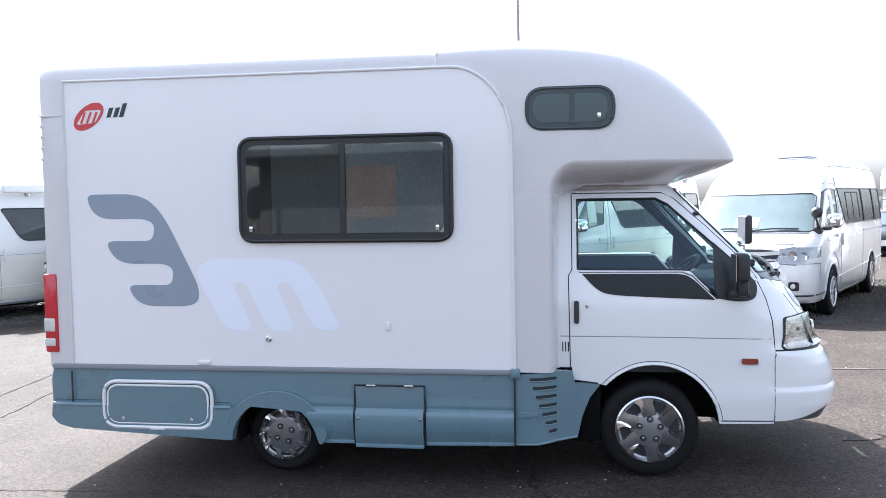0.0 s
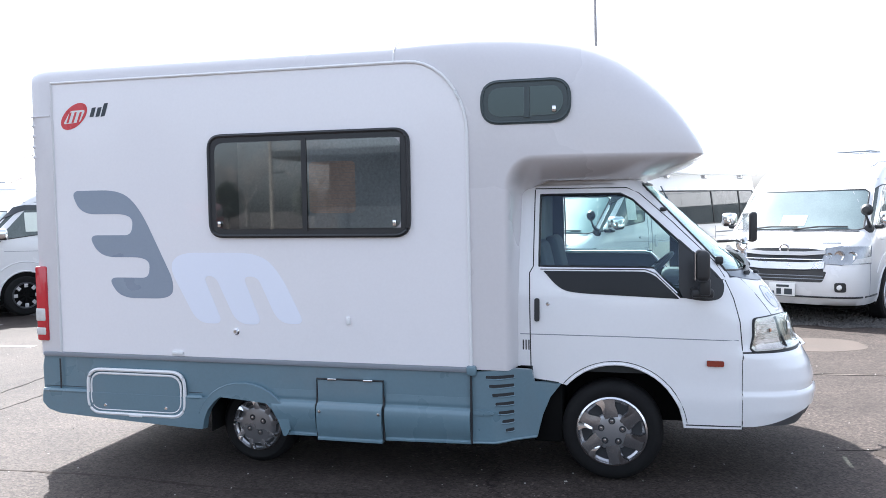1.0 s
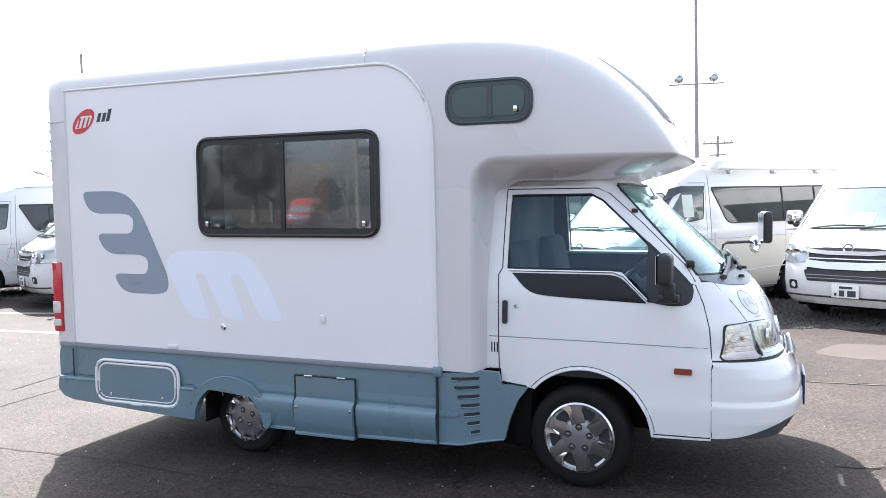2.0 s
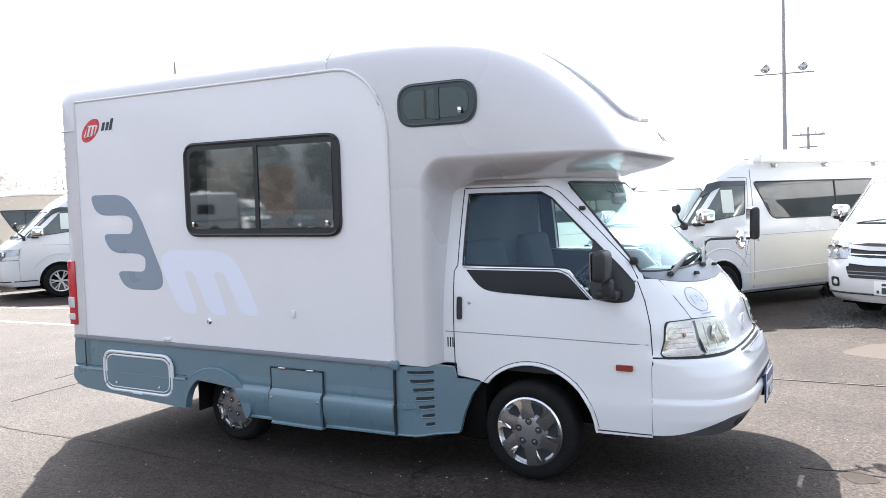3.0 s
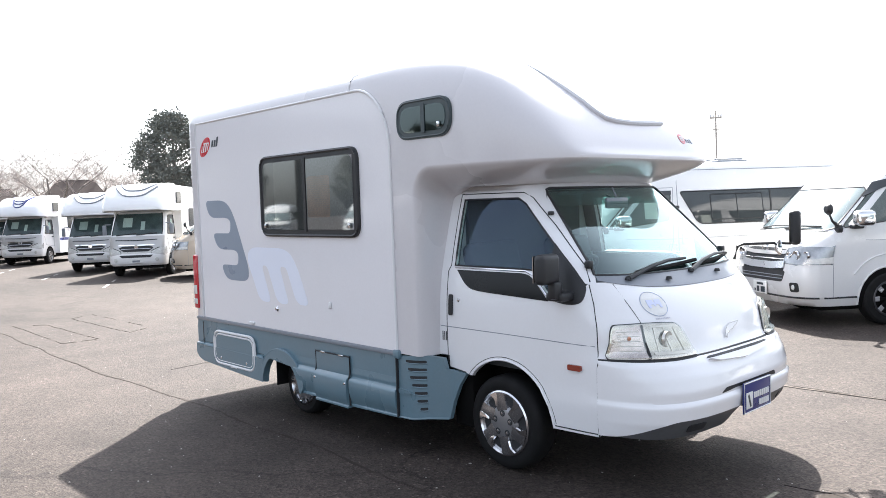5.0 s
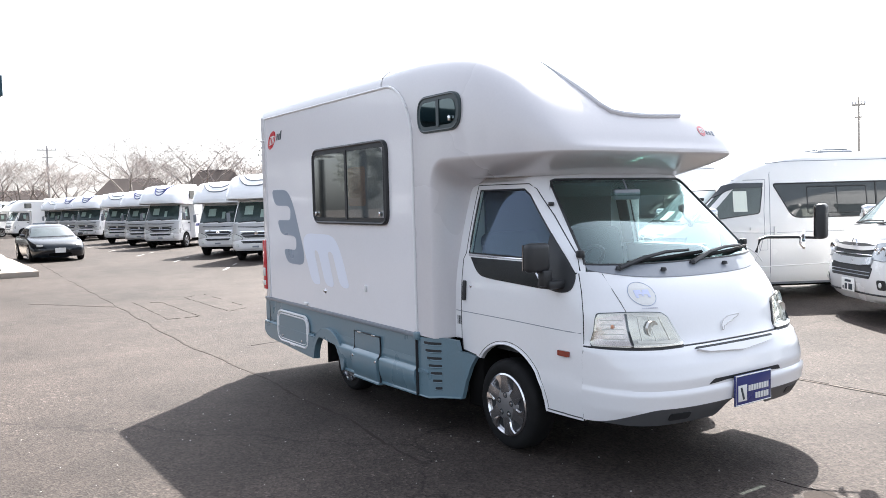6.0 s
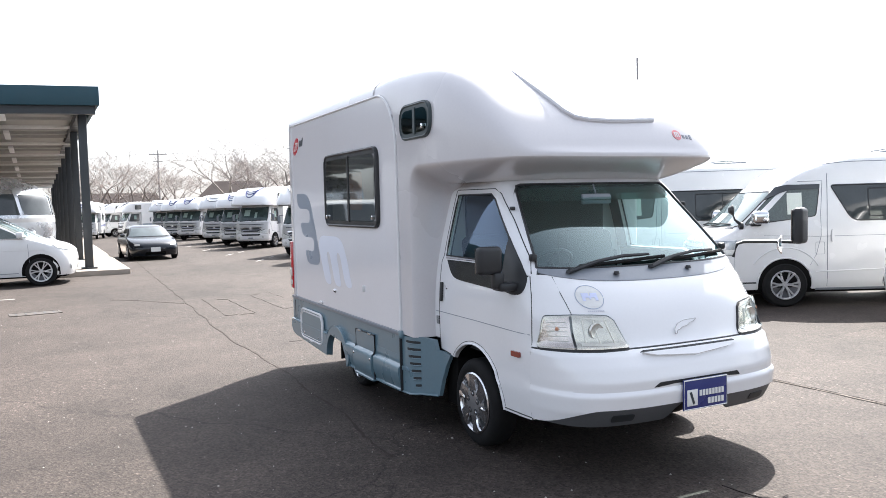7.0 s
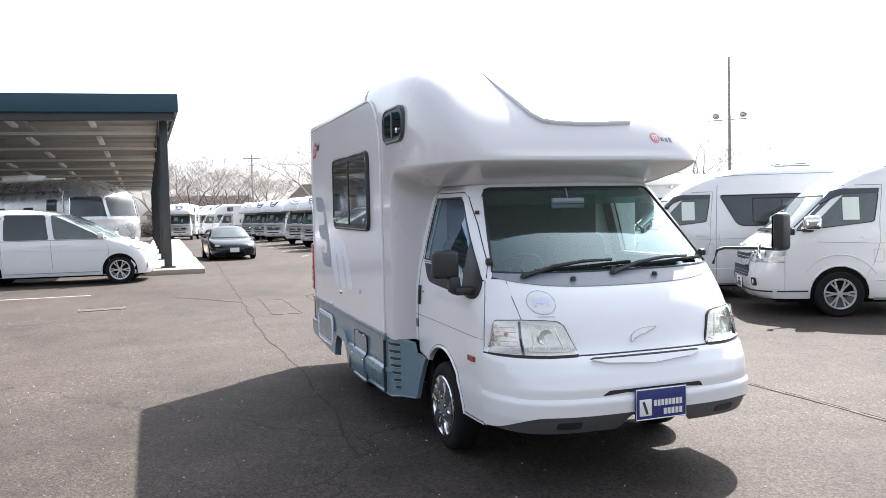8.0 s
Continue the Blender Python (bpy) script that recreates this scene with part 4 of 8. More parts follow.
# ---- the cab ----
CAB = Shell([  # z, front, bend, half width, squareness
    (0.15, 1.8, 1.15, 0.86, 3.75), (0.3, 1.815, 1.18, 0.872, 3.75), (0.36, 1.855, 1.2, 0.876, 3.75), (0.42, 1.89, 1.2, 0.882, 3.75), (0.505, 1.906, 1.2, 0.886, 3.65), (0.519, 1.903, 1.2, 0.885, 3.65), (0.533, 1.890, 1.2, 0.879, 3.6), (0.58, 1.897, 1.2, 0.88, 3.55), (0.66, 1.872, 1.2, 0.88, 3.55), (0.73, 1.83, 1.2, 0.88, 3.55), (0.78, 1.787, 1.2, 0.88, 2.95), (0.85, 1.767, 1.19, 0.879, 2.95), (0.93, 1.742, 1.18, 0.876, 2.95), (1.0, 1.71, 1.17, 0.872, 2.8), (1.08, 1.658, 1.16, 0.864, 2.7), (1.14, 1.6, 1.16, 0.855, 2.6), (1.19, 1.53, 1.16, 0.847, 2.6), (1.24, 1.475, 1.13, 0.837, 2.6), (1.35, 1.355, 1.05, 0.813, 2.6), (1.5, 1.19, 0.93, 0.775, 2.6), (1.62, 1.06, 0.84, 0.742, 2.6), (1.7, 0.975, 0.775, 0.718, 2.6), (1.75, 0.91, 0.72, 0.695, 2.7), (1.785, 0.84, 0.65, 0.65, 2.8), (1.8, 0.76, 0.58, 0.58, 2.8)])


def wheel_arch(cx, cz, r, a0, a1, n=16):
    return [(cx + r * math.cos(radians(a0 + (a1 - a0) * k / n)), cz + r * math.sin(radians(a0 + (a1 - a0) * k / n))) for k in range(n + 1)]


SEAM_X = [(1.432, 0.32), (1.43, 0.78), (1.418, 0.93), (1.385, 1.06), (1.335, 1.17)]
arch = wheel_arch(0.735, 0.285, 0.38, 148, 4)
for sd in (-1, 1):
    low = [(0.13, 0.64), (0.245, 0.64), (0.25, 0.565), (0.40, 0.545)] + arch[1:] + [(1.125, 0.312)] + SEAM_X + [(1.22, 1.055), (1.10, 1.065), (0.95, 1.225), (0.90, 1.24), (0.13, 1.24)]
    body = part("cab_side", patch(CAB, on_side(CAB, low, sd), 0.0, 0.03, 0.08, 0.05), M_CAB, camper, "white cab side with a door", 40)
    up = [(0.13, 1.24), (0.275, 1.24), (0.275, 1.672), (0.76, 1.672), (0.83, 1.635), (1.26, 1.235), (1.32, 1.17), (1.37, 1.17), (1.335, 1.235), (0.93, 1.655), (0.87, 1.735), (0.13, 1.735)]
    part("window_frame", patch(CAB, on_side(CAB, up, sd, 0.03), 0.0, 0.03, 0.06, 0.05), M_CAB, camper, "", 40)
    trim = [(0.19, 0.69), (1.30, 0.69), (1.30, 1.03), (1.10, 1.05), (0.94, 1.22), (0.19, 1.232)]
    part("door_trim", patch(CAB, on_side(CAB, trim, sd), -0.034, 0.012, 0.1, 0.08), M_DASH, camper, "dark inner door trim", 40)
    part("pillar_trim", patch(CAB, on_side(CAB, up, sd, 0.03), -0.033, 0.01, 0.06, 0.05), M_DASH, camper, "", 40)
    # glass, black film and mirror corner
    gl = [(0.29, 1.235), (0.29, 1.665), (0.755, 1.665), (0.82, 1.63), (1.09, 1.385), (1.09, 1.11), (0.955, 1.225), (0.90, 1.235)]
    part("door_glass", patch(CAB, on_side(CAB, gl, sd), -0.006, 0, 0.1, 0.08), G_SIDE, camper, "tinted door glass", 60)
    rim = [(0.95, 1.235), (0.283, 1.24), (0.283, 1.668), (0.755, 1.668), (0.825, 1.632), (1.255, 1.232), (1.30, 1.18)]
    part("glass_seal", line_on(CAB, [(CAB.from_x(x, z, sd), z) for x, z in along(rim, 0.06)], 0.0065, 0.0), M_BLACK, camper)
    sail = rounded([(1.085, 1.40), (1.085, 1.115), (1.11, 1.065), (1.23, 1.045), (1.325, 1.06), (1.335, 1.15), (1.25, 1.245)], [0.01, 0.02, 0.02, 0.05, 0.05, 0.03, 0.02], 4)
    part("mirror_corner", patch(CAB, on_side(CAB, sail, sd), 0.004, 0.012, 0.08, 0.05), M_BLACK, camper, "black plastic mirror corner", 40)
    film = rounded([(0.305, 1.212), (0.90, 1.212), (0.955, 1.19), (1.09, 1.058), (0.52, 1.082), (0.41, 1.10)], [0.01, 0.05, 0.05, 0.01, 0.1, 0.1], 5)
    part("door_film", patch(CAB, on_side(CAB, film, sd), 0.003, 0.004, 0.1, 0.06), M_GLOSSBLACK, camper, "black film under the window", 60)
    strip = [(0.29, 1.226), (0.90, 1.226), (0.96, 1.203), (1.10, 1.066)]
    part("glass_strip", line_on(CAB, [(CAB.from_x(x, z, sd), z) for x, z in along(strip, 0.06)], 0.0062, 0.002), M_CHROME, camper, "bright strip under the glass")
    # joints of the door
    for pts in ([(0.247, 1.70), (0.247, 1.24), (0.225, 1.20), (0.235, 0.60), (0.25, 0.565), (0.40, 0.547)], [(1.432, 0.32), (1.43, 0.78), (1.418, 0.93), (1.385, 1.06), (1.34, 1.165)], [(0.17, 0.64), (0.245, 0.64)],
                [(1.125, 0.33), (1.425, 0.335)], [(0.247, 1.705), (0.79, 1.703), (0.865, 1.668), (1.05, 1.50), (1.285, 1.268), (1.34, 1.18)]):
        part("joint", line_on(CAB, [(CAB.from_x(x, z, sd), z) for x, z in along(pts, 0.07)], 0.0042, -0.0015, 5), M_SEAM, body)
    part("crease", line_on(CAB, [(CAB.from_x(x, z, sd), z) for x, z in along([(0.17, 0.835), (0.8, 0.833), (1.41, 0.826)], 0.1)], 0.003, -0.001, 5), M_TRIM, body)
    lip = wheel_arch(0.735, 0.285, 0.385, 148, 6, 20)
    part("arch_lip", line_on(CAB, [(CAB.from_x(x, z, sd), z) for x, z in lip[2:] + [(1.12, 0.315)]], 0.007, 0.003, 6), M_CAB, body)
    part("joint", line_on(CAB, [(CAB.from_x(x, z, sd), z) for x, z in wheel_arch(0.735, 0.285, 0.402, 140, 8, 20)], 0.0026, -0.001, 5), M_SEAM, body)
    h = part("door_handle", patch(CAB, on_side(CAB, rounded(rect(0.257, 0.287, 0.912, 1.05), 0.014, 4), sd, 0.03), 0.016, 0.014, 0.08, 0.05), M_BLACK, camper, "black pull handle", 50)
    key = CAB.at(CAB.from_x(0.335, 1.015, sd), 1.015, 0.002)
    part("door_lock", lathe([(0, sd * 0.006), (0.008, sd * 0.005), (0.012, 0)], 12, "y", key), M_CHROME, camper)
    part("marker_lamp", patch(CAB, on_side(CAB, rounded(rect(1.237, 1.33, 0.678, 0.711), 0.008, 3), sd, 0.04), 0.014, 0.014, 0.08, 0.05), M_ORANGE, camper, "small orange side marker", 50)
    for k in range(3):
        part("pillar_vent", patch(CAB, on_side(CAB, rect(0.185 + k * 0.017, 0.192 + k * 0.017, 0.74, 0.80), sd, 0.03), 0.002, 0.003, 0, 0), M_SEAM, body, "", 0)
    clip = CAB.at(CAB.from_x(0.996, 1.565, sd), 1.565, 0.01)
    part("pillar_clip", box(-0.018, 0.018, -0.012, 0.012, -0.012, 0.012, 0.006, m=Matrix.Translation(clip)), M_BLACK, camper)
    part("pillar_clip", box(-0.022, 0.022, -0.02, 0.02, -0.022, 0.022, 0.01, m=Matrix.Translation(CAB.at(CAB.from_x(1.30, 1.262, sd), 1.262, 0.02))), M_BLACK, camper)
    part("wheel_house", patch(Flat(sd * 0.62, sd), wheel_arch(0.735, 0.285, 0.40, 0, 180, 14), 0.0, 0.02, 0, 0), M_UNDER, camper, "", 0)
    hs = bmesh.new()
    ra = [hs.verts.new((x, sd * 0.83, z)) for x, z in wheel_arch(0.735, 0.285, 0.395, 0, 180, 14)]
    rb = [hs.verts.new((x, sd * 0.6, z)) for x, z in wheel_arch(0.735, 0.285, 0.395, 0, 180, 14)]
    for k in range(14):
        hs.faces.new((ra[k], ra[k + 1], rb[k + 1], rb[k]))
    part("wheel_house", hs, M_UNDER, camper)

# nose, bonnet, bumper
def both(pts):
    return pts + [(-v, z) for v, z in reversed(pts)]


def front_edge(z0, z1, n=10, x=1.43):
    out = []
    for k in range(n + 1):
        z = z0 + (z1 - z0) * k / n
        xx = float(np.interp(z, [p[1] for p in SEAM_X], [p[0] for p in SEAM_X]))
        out.append((CAB.from_x(xx, z, -1), z))
    return out


fe = front_edge(0.335, 0.752)
top = [(s, 0.752) for s in np.linspace(fe[-1][0], -fe[-1][0], 40)[1:-1]]
bot = []
for s in np.linspace(-fe[0][0], fe[0][0], 40)[1:-1]:
    bot.append((s, 0.335 + 0.10 * smoothstep((1 - abs(s) / abs(fe[0][0])) * 1.7)))
bumper = part("bumper", patch(CAB, fe + top + [(-s, z) for s, z in reversed(fe)] + bot, 0.004, 0.03, 0.04, 0.014), M_CAB, camper, "white moulded front bumper", 40)
s_low = abs(fe[0][0])
lowb = [(s, 0.345 + 0.10 * smoothstep((1 - abs(s) / s_low) * 1.7)) for s in np.linspace(-s_low * 0.985, s_low * 0.985, 120)]
lowc = [(s, 0.338 - 0.016 * smoothstep((1 - abs(s) / s_low) * 1.6) + 0.10 * smoothstep((0.25 - abs(CAB.raw(s, 0.38).y - 0.03)) / 0.09)) for s in np.linspace(s_low * 0.985, -s_low * 0.985, 160)]
part("bumper_lower", patch(CAB, lowb + lowc, -0.008, 0.03, 0.04, 0.04), M_BUMPER_LOW, bumper, "grey lower bumper lip", 40)
for v in (-0.52, 0.52):
    part("fog_recess", patch(CAB, on_front(CAB, rounded(rect(v - 0.07, v + 0.07, 0.352, 0.395), 0.015, 3)), -0.004, 0.01, 0.04, 0.04), M_SEAM, bumper, "", 0)
slot = rounded([(-0.345, 0.540), (-0.2, 0.551), (0.2, 0.551), (0.325, 0.540), (0.30, 0.570), (-0.30, 0.570)], 0.012, 3)
part("bumper_slot", patch(CAB, on_front(CAB, slot), 0.006, 0.004, 0.03, 0.04), M_SEAM, bumper, "dark slot", 0)
fe2 = front_edge(0.762, 1.17)
ztop = [(s, 1.175) for s in np.linspace(fe2[-1][0], -fe2[-1][0], 40)[1:-1]]
btm = [(s, 0.762) for s in np.linspace(-fe2[0][0], fe2[0][0], 40)[1:-1]]
nose = part("nose_panel", patch(CAB, fe2 + ztop + [(-s, z) for s, z in reversed(fe2)] + btm, 0.0, 0.03, 0.035, 0.035), M_CAB, camper, "white nose panel and bonnet", 50)
for sd in (-1, 1):
    jn = [(sd * 0.716, 1.165), (sd * 0.716, 1.07), (sd * 0.700, 0.955)]
    part("bonnet_joint", line_on(CAB, [(CAB.from_v(v, z), z) for v, z in along(jn, 0.05)], 0.0028, -0.001, 5), M_SEAM, nose)
part("bumper_gap", line_on(CAB, [(s, 0.757) for s in np.linspace(CAB.from_x(1.432, 0.757), -CAB.from_x(1.432, 0.757), 60)], 0.005, -0.002, 5), M_SEAM, nose)
gr = rounded([(-0.385, 0.734), (-0.2, 0.731), (0.0, 0.729), (0.2, 0.731), (0.35, 0.734), (0.33, 0.742), (-0.36, 0.742)], 0.006, 3)
part("grille_slot", patch(CAB, on_front(CAB, gr), 0.008, 0.006, 0.03, 0.04), M_SEAM, nose, "dark slim grille slot", 0)
gr2 = rounded([(-0.378, 0.727), (-0.29, 0.708), (0.0, 0.688), (0.27, 0.708), (0.345, 0.727), (0.25, 0.7275), (0.0, 0.7265), (-0.26, 0.7275)], 0.006, 3)
part("grille_bar", patch(CAB, on_front(CAB, gr2), 0.026, 0.022, 0.03, 0.04), M_CAB, nose, "white grille bar", 40)
# leaf-shaped emblem
leaf = [(-0.088, 0.808), (-0.084, 0.842), (-0.055, 0.866), (-0.005, 0.882), (0.098, 0.886), (0.07, 0.870), (0.038, 0.864), (0.016, 0.849), (-0.024, 0.845), (-0.044, 0.832), (-0.066, 0.829), (-0.074, 0.808)]
part("emblem", patch(CAB, on_front(CAB, rounded(leaf, 0.012, 3), 0.03), 0.010, 0.010, 0.03, 0.03), M_CAB, nose, "white leaf emblem with a chrome edge", 40)
part("emblem_edge", line_on(CAB, on_front(CAB, rounded(leaf, 0.012, 3) + [rounded(leaf, 0.012, 3)[0]], 0.03), 0.0022, 0.010, 5), M_SILVER, nose, "chrome outline")
M_STICKER_RING = mat("sticker_ring_blue", (0.40, 0.46, 0.60), 0.4)
part("bonnet_sticker", patch(CAB, on_front(CAB, oval(-0.575, 1.048, 0.074, 0.062, 0), 0.02), 0.002, 0.002, 0.02, 0.02), M_PLATEWHITE, nose, "round pale sticker with blue bars", 0)
part("sticker_ring", line_on(CAB, on_front(CAB, oval(-0.575, 1.048, 0.076, 0.064, 0, 40), 0.05), 0.0018, 0.002, 5), M_STICKER_RING, nose)
M_STICKER = mat("sticker_blue", (0.66, 0.70, 0.90), 0.4)
for v0, v1, z0, z1 in ((-0.618, -0.602, 1.028, 1.07), (-0.602, -0.580, 1.045, 1.07), (-0.580, -0.570, 1.036, 1.056), (-0.570, -0.548, 1.045, 1.07), (-0.548, -0.532, 1.028, 1.07)):
    part("sticker_bar", patch(CAB, on_front(CAB, [(v0, z0), (v1, z0), (v1, z1), (v0, z1)], 0.02), 0.0045, 0.002, 0.02, 0.02), M_STICKER, nose, "", 0)
M_STICKER_INK = mat("sticker_small_print", (0.58, 0.58, 0.64), 0.4)
for k in range(9):
    part("sticker_bar", patch(CAB, on_front(CAB, rect(-0.612 + 0.0105 * k, -0.605 + 0.0105 * k, 0.968, 0.975), 0.02), 0.0025, 0.002, 0.03, 0.02), M_STICKER_INK, nose, "", 0)

# headlamps
for sd in (-1, 1):
    o = [(CAB.from_x(x, z, sd), z) for x, z in ((1.490, 0.752), (1.484, 0.85), (1.484, 0.925))]
    i = [(CAB.from_v(sd * v, z), z) for v, z in ((0.815, 0.950), (0.70, 0.956), (0.60, 0.953), (0.512, 0.946), (0.483, 0.918), (0.434, 0.775), (0.430, 0.749), (0.6, 0.746))]
    loop = rounded(o + i, [0.02, 0, 0.02, 0.03, 0, 0, 0.02, 0, 0, 0.02, 0], 4)
    lampp = part("headlamp_surround", patch(CAB, loop, 0.006, 0.012, 0.03, 0.03), M_SEAM, camper, "dark headlamp surround", 40)
    c = (sum(p[0] for p in o + i) / 11, sum(p[1] for p in o + i) / 11)
    ins = [(c[0] + (p[0] - c[0]) * 0.968, c[1] + (p[1] - c[1]) * 0.92) for p in loop]
    part("headlamp_lens", patch(CAB, ins, 0.014, 0.012, 0.03, 0.03), M_LAMPBACK, lampp, "fluted reflector", 60)
    part("headlamp_glass", patch(CAB, ins, 0.026, 0, 0.03, 0.03), G_LAMP, lampp, "slightly yellowed lamp glass", 60)
    a = [(CAB.from_x(1.499, z, sd), z) for z in (0.768, 0.85, 0.918)]
    b = [(CAB.from_v(sd * v, z), z) for v, z in ((0.712, 0.941), (0.717, 0.86), (0.722, 0.762))]
    part("turn_lens", patch(CAB, a + b, 0.018, 0.006, 0.04, 0.04), M_LAMPBACK2, lampp, "clear turn-signal glass", 60)
    for k in range(6):
        zz = 0.782 + k * 0.026
        part("lens_flute", line_on(CAB, [(CAB.from_v(sd * v, zz), zz) for v in (0.735, 0.775, 0.81)], 0.0028, 0.018, 6), M_FACET, lampp)
    for q in ([(0.685, 0.775), (0.50, 0.768), (0.462, 0.79), (0.58, 0.792), (0.685, 0.80)], [(0.69, 0.935), (0.52, 0.932), (0.506, 0.92), (0.56, 0.917)]):
        part("reflector_facet", patch(CAB, [(CAB.from_v(sd * v, z), z) for v, z in q], 0.0165, 0.002, 0.04, 0.04), M_FACET, lampp, "bright reflector facet", 60)
    part("signal_bulb", lathe([(0.0, 0.012), (0.010, 0.009), (0.014, 0.0)], 12, "x", CAB.at(CAB.from_v(sd * 0.775, 0.875), 0.875, 0.018)), M_AMBER, lampp, "amber bulb")
    part("lens_divider", line_on(CAB, [b[0], b[1], b[2]], 0.008, 0.018, 5), M_SEAM, lampp)
    for v0, v1, v2 in ((0.545, 0.53, 0.505), (0.605, 0.60, 0.585), (0.66, 0.662, 0.66)):
        part("reflector_flute", line_on(CAB, [(CAB.from_v(sd * v, z), z) for v, z in ((v0, 0.925), (v1, 0.86), (v2, 0.785))], 0.0045, 0.0145, 6), M_FACET, lampp, "bright reflector edge")
    part("reflector_bowl", lathe([(0.0, 0.004), (0.026, 0.006), (0.044, 0.015), (0.048, 0.0)], 18, "x", CAB.at(CAB.from_v(sd * 0.60, 0.862), 0.862, 0.010)), M_FACET, lampp, "round reflector bowl")

# number plate holder: navy dealer plate, its writing as plain bars
pl = part("dealer_plate", box(1.914, 1.925, -0.155, 0.185, 0.385, 0.565, 0.004), M_NAVY, camper, "navy dealer plate with white bars")
part("plate_rim", tube([(1.925, -0.15, 0.39), (1.925, 0.18, 0.39), (1.925, 0.18, 0.56), (1.925, -0.15, 0.56)], 0.004, 5, close=True), M_PLATEWHITE, pl)
part("plate_mark", box(1.924, 1.928, -0.13, -0.05, 0.41, 0.505, 0.002), M_PLATEWHITE, pl)
part("plate_mark_stroke", box(1.927, 1.930, -0.10, -0.085, 0.42, 0.495, 0.0, m=Matrix.Translation((0, -0.09, 0.457)) @ Matrix.Rotation(0.35, 4, "X") @ Matrix.Translation((0, 0.09, -0.457))), M_INK, pl)
for y0, y1, z0 in ((-0.035, 0.16, 0.462), (0.03, 0.16, 0.41)):
    n = 8 if z0 > 0.45 else 5
    for k in range(n):
        a = y0 + (y1 - y0) * k / n
        part("plate_bar", box(1.924, 1.928, a, a + (y1 - y0) / n * 0.72, z0, z0 + 0.034, 0.0), M_PLATEWHITE, pl)
part("plate_bracket", box(1.86, 1.906, -0.1, 0.12, 0.42, 0.54, 0.004), M_BLACK, camper)

# windscreen
wsl = [(CAB.from_v(-0.765, 1.215), 1.215)] + [(CAB.from_v(-v, z), z) for v, z in ((0.752, 1.25), (0.715, 1.40), (0.67, 1.56), (0.635, 1.68), (0.615, 1.715))]
ws = wsl + [(s, 1.725) for s in np.linspace(wsl[-1][0], -wsl[-1][0], 24)[1:-1]] + [(-s, z) for s, z in reversed(wsl)]
wbot = [(s, 1.215 - 0.012 * (1 - (s / wsl[0][0]) ** 2)) for s in np.linspace(-wsl[0][0], wsl[0][0], 24)[1:-1]]
part("windscreen", patch(CAB, ws + wbot, -0.002, 0, 0.06, 0.06), G_CAB, camper, "clear greenish windscreen", 60)
part("windscreen_seal", line_on(CAB, ws + wbot + [ws[0]], 0.009, 0.0, 6), M_BLACK, camper)
band = [(s, z) for s, z in wsl if z > 1.6]
band = [(CAB.from_v(-0.652, 1.62), 1.62)] + band[1:] + [(s, 1.72) for s in np.linspace(band[-1][0], -band[-1][0], 16)[1:-1]] + [(-s, z) for s, z in reversed(band[1:])] + [(CAB.from_v(0.652, 1.62), 1.62)]
part("shade_band", patch(CAB, band, -0.012, 0, 0.08, 0.06), G_SHADE, camper, "green tinted band of the windscreen", 60)
# cowl below the glass
cw_t = [(s, 1.215 - 0.012 * (1 - (s / wsl[0][0]) ** 2)) for s in np.linspace(wsl[0][0], -wsl[0][0], 24)]
cw_b = [(s, 1.185 - 0.062 * (1 - (s / wsl[0][0]) ** 2)) for s in np.linspace(-wsl[0][0], wsl[0][0], 24)]
part("cowl", patch(CAB, cw_t + cw_b, 0.004, 0.02, 0.06, 0.06), M_TRIM, camper, "grey plastic cowl under the windscreen", 50)
# A-pillar fill between screen and side frame, and roof
for sd in (-1, 1):
    a = [(sd * abs(s), z) for s, z in wsl]
    b = [(CAB.from_x(x, z, sd), z) for x, z in ((0.87, 1.735), (0.93, 1.655), (1.335, 1.235), (1.37, 1.17))]
    part("pillar", patch(CAB, a + [(a[-1][0], 1.735)] + b, 0.001, 0.02, 0.06, 0.04), M_CAB, camper, "", 40)
rings = []
for k in range(8):
    z = 1.722 + (1.80 - 1.722) * (k / 7)
    rings.append([CAB.raw(s, z) for s in np.linspace(-1.62, 1.62, 60)])
part("cab_roof", loft([[tuple(p) for p in r] for r in rings], (False, False)), M_CAB, camper)
part("cab_back", joined(box(0.15, 0.20, -0.62, 0.62, 1.18, 1.725), box(0.15, 0.20, -0.76, 0.76, 0.6, 1.2)), M_DASH, camper, "", 0)
part("cab_floor", box(0.16, 1.40, -0.78, 0.78, 0.60, 0.68), M_DASH, camper, "", 0)
# wipers
for v0, v1, z0, z1 in ((-0.62, 0.03, 1.178, 1.235), (-0.06, 0.60, 1.182, 1.235)):
    pts = [CAB.at(CAB.from_v(v0, z0), z0, 0.02)] + [CAB.at(CAB.from_v(v0 + (v1 - v0) * t, z0 + (z1 - z0) * t + 0.05 * math.sin(t * 3.0)), z0 + (z1 - z0) * t + 0.03 * math.sin(t * 3.0), 0.035) for t in (0.3, 0.6, 0.9)]
    wp = part("wiper", tube(pts, [0.016, 0.012, 0.011, 0.009], 6), M_BLACK, camper, "black wiper arm")
    b0 = [CAB.at(CAB.from_v(v0 + (v1 - v0) * t, z0 + 0.03 + 0.035 * t), z0 + 0.025 + 0.03 * t, 0.018) for t in (0.12, 0.4, 0.7, 1.1)]
    part("wiper_blade", tube(b0, 0.012, 6), M_RUBBER, wp)
    for q in ((v0, z0), (v0 + 0.28, z0 - 0.02)):
        part("wiper_hub", lathe([(0, 0.02), (0.014, 0.018), (0.02, 0.0)], 10, "z", CAB.at(CAB.from_v(q[0], q[1]), q[1], 0.01)), M_BLACK, wp)

